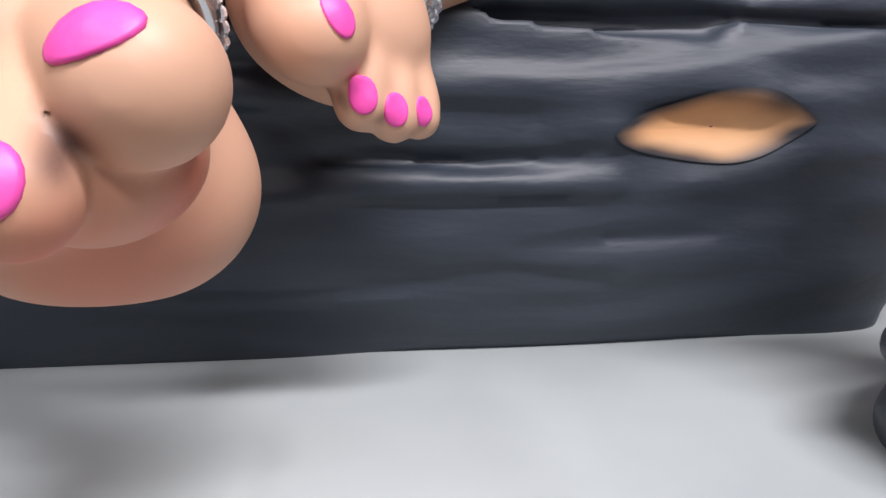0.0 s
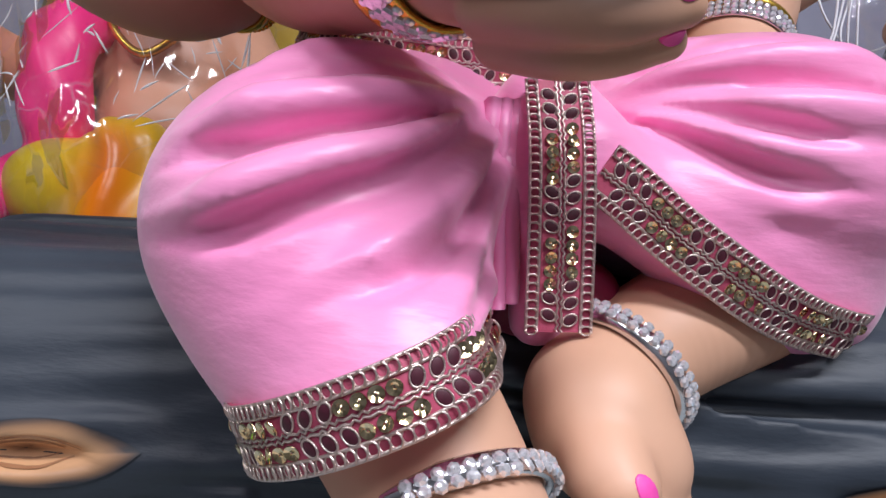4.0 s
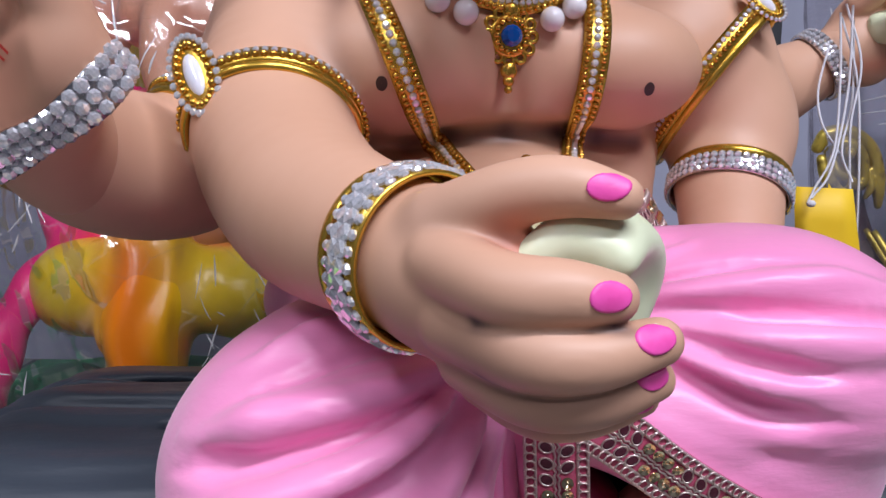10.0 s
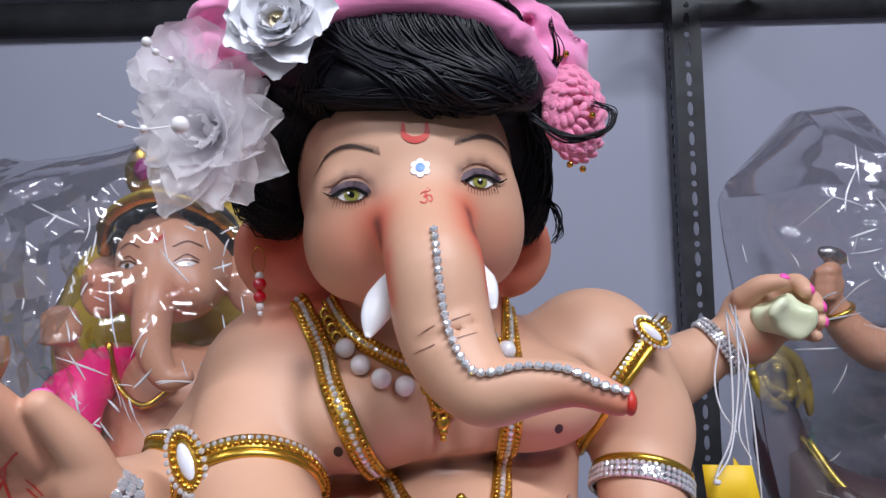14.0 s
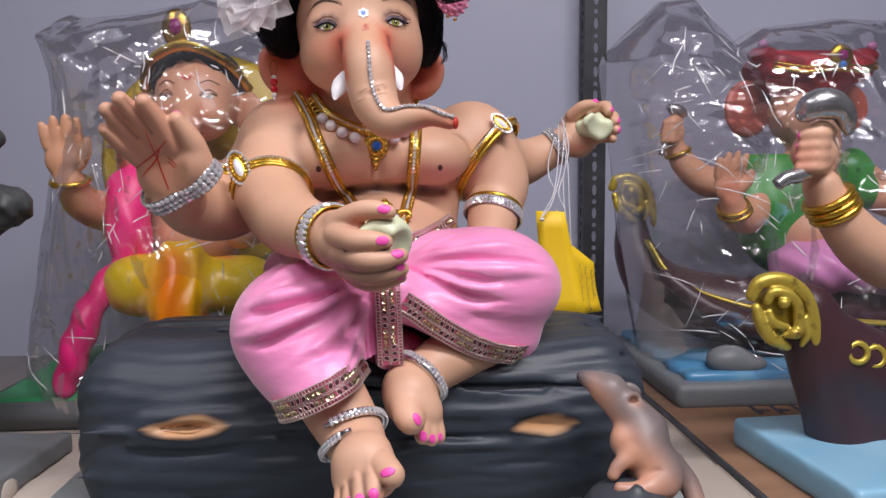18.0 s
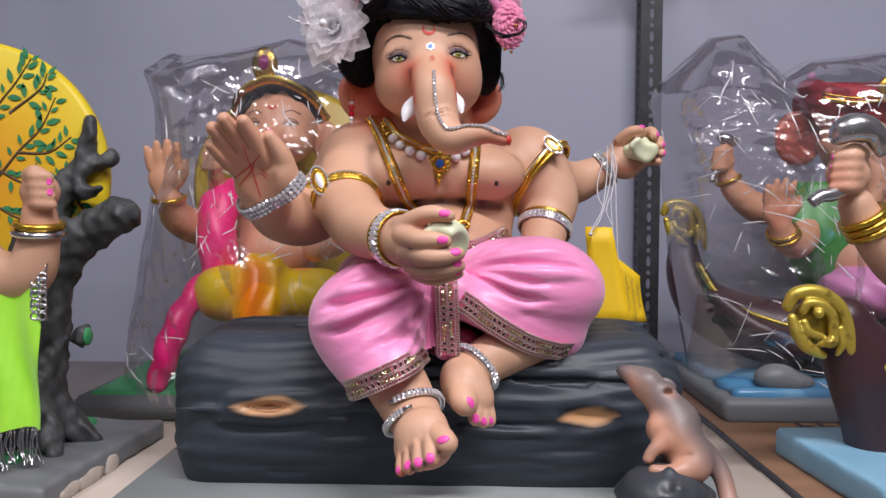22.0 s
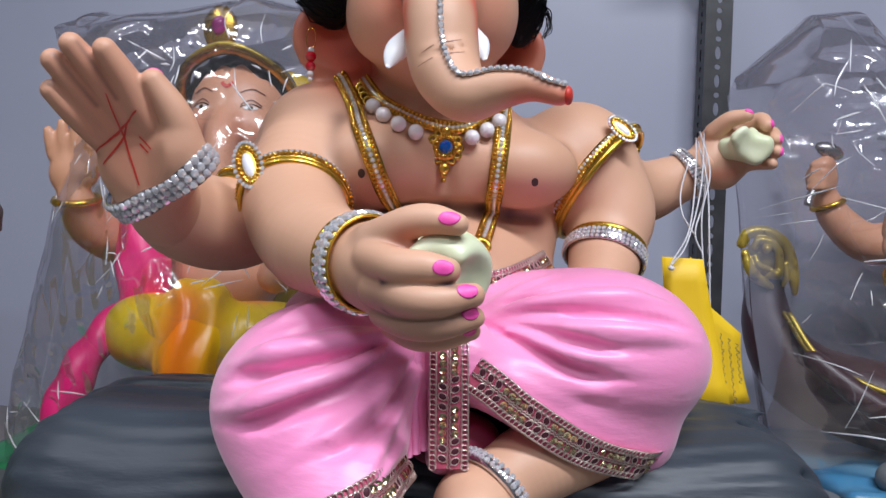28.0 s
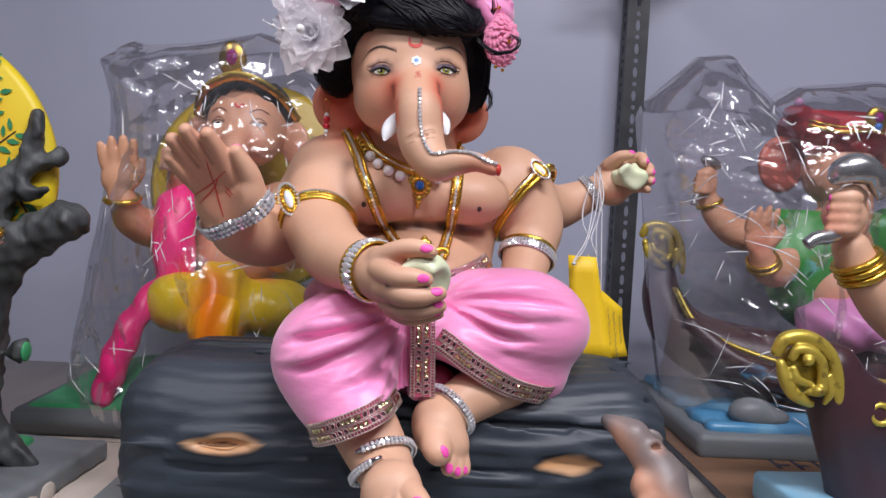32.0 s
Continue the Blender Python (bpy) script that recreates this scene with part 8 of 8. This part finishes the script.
    s.add(d.skin(1), LILAC)
    for p, ax, r in (((0.443, 0.783, 1.366), (-0.4, -0.1, 0.9), 0.0195), ((0.503, 0.706, 1.280), (-0.4, -0.5, 0.8), 0.0225), ((0.508, 0.710, 1.273), (-0.4, -0.5, 0.8), 0.0235)):
        s.add(hoop(p, ax, r, 0.0036), GOLD)
    s.add(placed(globe((0.019, 0.008, 0.010), 12, 8), pose(0.434, 0.765, 1.432, 0, 20, 0)), SILVER_PAINT)
    s.add(tube(spline([(0.430, 0.768, 1.425), (0.428, 0.765, 1.400), (0.412, 0.762, 1.375), (0.408, 0.76, 1.362)], 5), 0.0055, 8), SILVER_PAINT)
    h = Clay((0.31, 0.56, 1.04), (1.05, 0.95, 1.30), 0.0055, far=0.03)
    h.limb([(0.372, 0.800, 1.262), (0.378, 0.790, 1.200), (0.415, 0.775, 1.145), (0.500, 0.755, 1.115), (0.640, 0.740, 1.100), (0.860, 0.740, 1.095)], [0.022, 0.034, 0.046, 0.055, 0.060, 0.060], k=0.02)
    h.limb([(0.395, 0.70, 1.175), (0.46, 0.665, 1.125), (0.56, 0.650, 1.095), (0.75, 0.640, 1.080)], [0.012, 0.016, 0.020, 0.022], k=0.02)
    s.add(h.skin(2), MAROON)
    for off in (0.0, 0.016):
        s.add(tube(spline([(0.385, 0.765 - off, 1.225), (0.412, 0.725 - off, 1.172), (0.480, 0.675 - off, 1.140), (0.600, 0.640 - off, 1.118), (0.780, 0.62 - off, 1.105)], 8), 0.0034, 6), OLDGOLD)
    carving(s, (0.372, 1.290), 0.040, 0.775)
    b = Clay((0.34, 0.53, 0.99), (1.10, 0.98, 1.09), 0.006, far=0.03)
    b.box((0.70, 0.745, 1.020), (0.33, 0.175, 0.0185), rnd=0.008, k=0.006)
    s.add(b.skin(1), GREYBASE)
    w = Clay((0.34, 0.53, 1.02), (1.10, 0.98, 1.10), 0.006, far=0.03)
    w.box((0.705, 0.75, 1.040), (0.315, 0.160, 0.011), rnd=0.008, k=0.01)
    w.warp(lambda X, Y, Z: 0.005 * np.sin(38 * X + 3 * np.sin(30 * Y)) * np.sin(42 * Y))
    s.add(w.skin(1), SEABLUE)
    r = Clay((0.40, 0.56, 1.03), (0.56, 0.68, 1.10), 0.004)
    r.ball((0.462, 0.615, 1.062), (0.034, 0.022, 0.022), k=0.01)
    r.ball((0.490, 0.615, 1.056), (0.028, 0.02, 0.014), k=0.01)
    s.add(r.skin(1), GREYBASE)
    for x in (0.632, 0.682):
        s.add(patch(c, oval(x, 1.437, 0.0105, 0.0052, 16), 0.0006), EYE_WHITE)
        s.add(patch(c, oval(x, 1.437, 0.0040, 0.0042, 12), 0.0010), EYE_HAZEL)
        s.add(stroke(c, [(x - 0.013, 1.438), (x, 1.4455), (x + 0.013, 1.439)], 0.0016, 0.0009), EYE_BLACK)
    return s.finish("boat_statue", "elephant-headed statue in green vest and red hat seated in boat", "statue", blush=[((0.49, 0.69, 1.31), (0.49, 0.69, 1.30), 0.02, 0.5)], dusk=[])


build_boat_statue()


# armchair statue in front of it
def build_chair_statue():
    s = Sculpt()
    c = Clay((0.36, 0.27, 1.20), (0.64, 0.46, 1.42), 0.0024)
    c.limb([(0.600, 0.400, 1.275), (0.545, 0.372, 1.232), (0.490, 0.352, 1.250), (0.447, 0.343, 1.292), (0.432, 0.340, 1.315)], [0.036, 0.034, 0.029, 0.022, 0.019], k=0.01)
    fist(c, (0.418, 0.332, 1.350), 1.12)
    s.add(c.skin(), SKIN)
    for dz in (0.017, 0.006, -0.005):
        s.add(nail(c, (0.398, 0.318, 1.350 + dz), (-0.8, -0.4, 0), (-0.4, -0.9, 0.1), 0.0036, 0.0046), NAIL)
    for p in ((0.441, 0.342, 1.302), (0.446, 0.343, 1.295), (0.451, 0.344, 1.288)):
        s.add(hoop(p, (-0.55, -0.1, 0.85), 0.0240, 0.0044), GOLD)
    m = spline([(0.392, 0.318, 1.384), (0.410, 0.312, 1.398), (0.434, 0.312, 1.392), (0.446, 0.316, 1.368)], 6)
    s.add(tube(m, [0.005, 0.009, 0.012, 0.014, 0.015, 0.0155, 0.016, 0.016, 0.016, 0.0155, 0.015, 0.014, 0.013, 0.012, 0.011, 0.010, 0.008, 0.006, 0.004], 10), SILVER_PAINT)
    s.add(tube(spline([(0.402, 0.320, 1.330), (0.392, 0.316, 1.326), (0.380, 0.314, 1.324), (0.370, 0.314, 1.317)], 4), np.linspace(0.009, 0.0065, 13), 10), SILVER_PAINT)
    h = Clay((0.36, 0.24, 1.02), (0.74, 0.48, 1.24), 0.0045, far=0.025)
    h.limb([(0.418, 0.338, 1.185), (0.432, 0.340, 1.130), (0.448, 0.345, 1.080), (0.466, 0.350, 1.035)], [0.028, 0.029, 0.027, 0.030], k=0.012)
    h.limb([(0.430, 0.345, 1.165), (0.475, 0.350, 1.130), (0.530, 0.355, 1.105), (0.640, 0.36, 1.100)], [0.030, 0.040, 0.046, 0.05], k=0.02)
    h.box((0.560, 0.365, 1.075), (0.110, 0.035, 0.050), rnd=0.015, k=0.02)
    s.add(h.skin(2), MAROON)
    carving(s, (0.389, 1.183), 0.0405, 0.318)
    for i in range(7):
        a = i * 0.9
        s.add(placed(torus(0.010, 0.0035, 14, 6), basis((0.462 + 0.020 * i, 0.312 + 0.002 * i, 1.142 - 0.008 * i + 0.004 * math.sin(a)), (1, 0, 0.3), (-0.1, -1, 0.15))), OLDGOLD)
    b = Clay((0.36, 0.16, 0.99), (0.86, 0.49, 1.06), 0.0045, far=0.03)
    b.box((0.625, 0.328, 1.0235), (0.237, 0.112, 0.0175), (0, 0, 4), rnd=0.005, k=0.004)
    s.add(b.skin(1), SKYBLUE)
    return s.finish("armchair_statue", "statue arm beside maroon chair with gold scrolls on blue base", "statue",
                    blush=[((0.40, 0.32, 1.345), (0.40, 0.32, 1.335), 0.018, 0.4)], dusk=[])


build_chair_statue()


# the mouse on its rock
def build_mouse():
    s = Sculpt()
    c = Clay((0.12, 0.09, 1.01), (0.26, 0.25, 1.18), 0.0016, far=0.014)
    c.ball((0.191, 0.172, 1.094), (0.021, 0.027, 0.032), (0, -24, 0), k=0.010)
    c.ball((0.199, 0.166, 1.080), (0.020, 0.028, 0.020), k=0.010)
    c.limb([(0.190, 0.176, 1.112), (0.175, 0.182, 1.130), (0.164, 0.188, 1.143)], [0.020, 0.0155, 0.0135], k=0.008)
    c.limb([(0.164, 0.189, 1.144), (0.153, 0.194, 1.150), (0.143, 0.199, 1.1535)], [0.0140, 0.0098, 0.0055], k=0.006)
    c.ball((0.168, 0.168, 1.106), (0.009, 0.010, 0.012), k=0.008)
    c.limb([(0.176, 0.158, 1.098), (0.163, 0.156, 1.090), (0.158, 0.154, 1.083)], [0.008, 0.006, 0.005], k=0.006)
    c.limb([(0.196, 0.148, 1.076), (0.176, 0.142, 1.074), (0.160, 0.142, 1.0765)], [0.012, 0.008, 0.005], k=0.006)
    c.limb([(0.198, 0.190, 1.112), (0.196, 0.196, 1.120)], [0.006, 0.004], k=0.006)
    c.limb([(0.172, 0.146, 1.090), (0.182, 0.142, 1.0885), (0.192, 0.142, 1.0905)], [0.0006, 0.0012, 0.0006], k=0.003, cut=True)
    c.ball((0.180, 0.177, 1.137), (0.0095, 0.0035, 0.0090), (10, 20, 30), k=0.004)
    c.ball((0.180, 0.174, 1.1365), (0.0060, 0.0022, 0.0060), (10, 20, 30), k=0.003, cut=True)
    c.ball((0.186, 0.203, 1.139), (0.0105, 0.0035, 0.0075), (0, 20, -10), k=0.004)
    c.limb([(0.212, 0.166, 1.086), (0.224, 0.158, 1.070), (0.226, 0.140, 1.046), (0.214, 0.112, 1.036), (0.180, 0.100, 1.034), (0.146, 0.104, 1.044), (0.132, 0.112, 1.058)], [0.010, 0.0085, 0.0080, 0.0072, 0.0065, 0.0055, 0.004], k=0.005)
    s.add(c.skin(), MOUSE_FUR)
    s.add(placed(globe(0.0024, 10, 8), pose(0.1565, 0.1850, 1.1520)), EYE_BLACK)
    r = Clay((0.11, 0.08, 1.005), (0.25, 0.22, 1.10), 0.0024, far=0.016)
    r.ball((0.172, 0.150, 1.050), (0.040, 0.041, 0.029), (0, 4, 0), k=0.01)
    r.ball((0.174, 0.152, 1.024), (0.041, 0.045, 0.020), k=0.01)
    rr = np.random.RandomState(9)
    for _ in range(26):
        a = unit(rr.normal(size=3))
        r.ball(np.array((0.172, 0.150, 1.050)) + a * np.array((0.040, 0.041, 0.029)), rr.uniform(0.002, 0.006), k=0.010, cut=rr.rand() < 0.6)
    s.add(r.skin(1), LOGC)
    return s.finish("mouse_statue", "grey and peach painted mouse figure sitting on dark rock", "statue",
                    blush=[((0.168, 0.158, 1.110), (0.176, 0.148, 1.092), 0.014, 0.95), ((0.150, 0.184, 1.140), (0.166, 0.160, 1.108), 0.009, 0.9), ((0.182, 0.145, 1.092), (0.192, 0.142, 1.074), 0.015, 0.9), ((0.226, 0.140, 1.046), (0.146, 0.104, 1.040), 0.030, 0.6), ((0.18, 0.174, 1.1365), (0.18, 0.174, 1.136), 0.006, 0.9), ((0.160, 0.180, 1.140), (0.150, 0.188, 1.147), 0.008, 0.6),
                           ((0.176, 0.142, 1.074), (0.160, 0.142, 1.076), 0.010, 0.9), ((0.160, 0.155, 1.086), (0.157, 0.154, 1.083), 0.007, 0.9)],
                    dusk=[((0.225, 0.180, 1.11), (0.232, 0.175, 1.085), 0.020, 0.6), ((0.142, 0.199, 1.154), (0.140, 0.200, 1.154), 0.006, 0.9)])


build_mouse()


# ---- plastic film ----
def soft(x, z, seed, f):
    """A smooth random field of the sheet, between -1 and 1."""
    r = np.random.RandomState(seed)
    v = 0
    for _ in range(7):
        a, b, p = r.normal(0, f), r.normal(0, f), r.uniform(0, 6.28)
        v = v + np.sin(a * x + b * z + p)
    return v / 3.2


def crumple(x, z, seed, count, f, sharp):
    """Straight creases in many directions, each in its own patch."""
    r = np.random.RandomState(seed)
    d = 0
    for k in range(count):
        a, q = r.uniform(0, math.pi), f * r.uniform(0.6, 1.7)
        w = x * math.cos(a) + z * math.sin(a) + 0.012 * soft(x, z, seed * 31 + k, 9)
        t = np.abs(((w * q + r.rand()) % 1.0) * 2 - 1)
        patchy = np.clip((soft(x, z, seed * 57 + k, 13) - 0.50) * 2.0, 0, 1)
        d = d + (t ** sharp) * patchy / q
    return d


def film(label, y0, depth, left, right, top, seed):
    """A loose clear bag: front and back sheets joined at the side and top seams; edges as (z, x) and (u, z)."""
    bag = thing("plastic_bag", label, "plastic bag", group="plastic bags")
    nu, nv = 380, 320
    u, v = np.meshgrid(np.linspace(0, 1, nu), np.linspace(0, 1, nv))
    zt = np.interp(u, [p[0] for p in top], [p[1] for p in top])
    z = 1.0005 + (zt - 1.0005) * v
    xl = np.interp(z, [p[0] for p in left], [p[1] for p in left])
    xr = np.interp(z, [p[0] for p in right], [p[1] for p in right])
    x = xl + (xr - xl) * u
    round_ = (1 - np.abs(2 * u - 1) ** 5) ** 0.6 * (1 - v ** 7) ** 0.6
    edge = np.clip(np.minimum(np.minimum(u, 1 - u) * 14, (1 - v) * 14), 0.15, 1)
    for side, nm in ((-1, "front_sheet"), (1, "back_sheet")):
        d = depth * round_ + 0.006 * soft(x, z * 0.35, seed + side, 16) * round_
        d = d + edge * (0.13 * crumple(x, z, seed + 7 + side, 9, 7, 1.0) + 0.12 * crumple(x, z, seed + 20 + side, 9, 17, 1.0) + 0.07 * crumple(x, z, seed + 40 + side, 11, 30, 1.0) + 0.035 * crumple(x, z, seed + 60 + side, 8, 46, 1.0))
        V = np.stack([x, y0 + side * d, z], -1).reshape(-1, 3)
        F = grid_faces(nv, nu)
        ob = part(nm, (V, F if side < 0 else [q[::-1] for q in F]), FILM, bag)
        ob.visible_shadow = False
        if side < 0:
            grid = V.reshape(nv, nu, 3)
    # Thin white tubes laid on the front sheet imitate glints along its creases.
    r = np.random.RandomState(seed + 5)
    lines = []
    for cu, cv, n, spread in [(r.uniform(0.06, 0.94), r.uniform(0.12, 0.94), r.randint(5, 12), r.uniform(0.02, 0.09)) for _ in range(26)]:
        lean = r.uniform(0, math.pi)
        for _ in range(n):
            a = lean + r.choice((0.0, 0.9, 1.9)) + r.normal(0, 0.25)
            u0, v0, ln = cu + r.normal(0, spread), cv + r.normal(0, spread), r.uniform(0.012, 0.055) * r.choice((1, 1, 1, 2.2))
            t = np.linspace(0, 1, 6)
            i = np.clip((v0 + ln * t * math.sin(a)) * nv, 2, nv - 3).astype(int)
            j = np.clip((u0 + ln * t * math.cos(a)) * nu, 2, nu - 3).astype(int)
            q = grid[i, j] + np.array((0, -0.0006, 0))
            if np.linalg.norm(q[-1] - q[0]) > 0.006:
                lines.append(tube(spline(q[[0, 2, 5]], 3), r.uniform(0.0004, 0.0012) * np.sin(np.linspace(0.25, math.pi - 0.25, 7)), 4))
    part("crease", merge(lines), CREASE_GLINT, bag, "thin white lines standing in for glints on the creases", kind="stuff").visible_shadow = False
    return bag


film("crumpled clear plastic bag over the yellow-robed statue", 0.72, 0.150, ((1.0, -0.560), (1.20, -0.528), (1.34, -0.505), (1.47, -0.500), (1.52, -0.522), (1.60, -0.490)),
     ((1.0, -0.08), (1.3, -0.11), (1.5, -0.13), (1.6, -0.15)), ((0, 1.53), (0.08, 1.565), (0.14, 1.560), (0.32, 1.566), (0.60, 1.588), (0.85, 1.57), (1, 1.53)), 3)
film("crumpled clear plastic bag over the boat statue", 0.765, 0.170, ((1.0, 0.385), (1.08, 0.372), (1.22, 0.345), (1.36, 0.330), (1.50, 0.305), (1.62, 0.35)),
     ((1.0, 1.03), (1.3, 1.0), (1.55, 0.96), (1.62, 0.95)), ((0, 1.52), (0.09, 1.600), (0.16, 1.605), (0.22, 1.575), (0.30, 1.535), (0.36, 1.560), (0.55, 1.575), (0.80, 1.57), (1, 1.53)), 17)
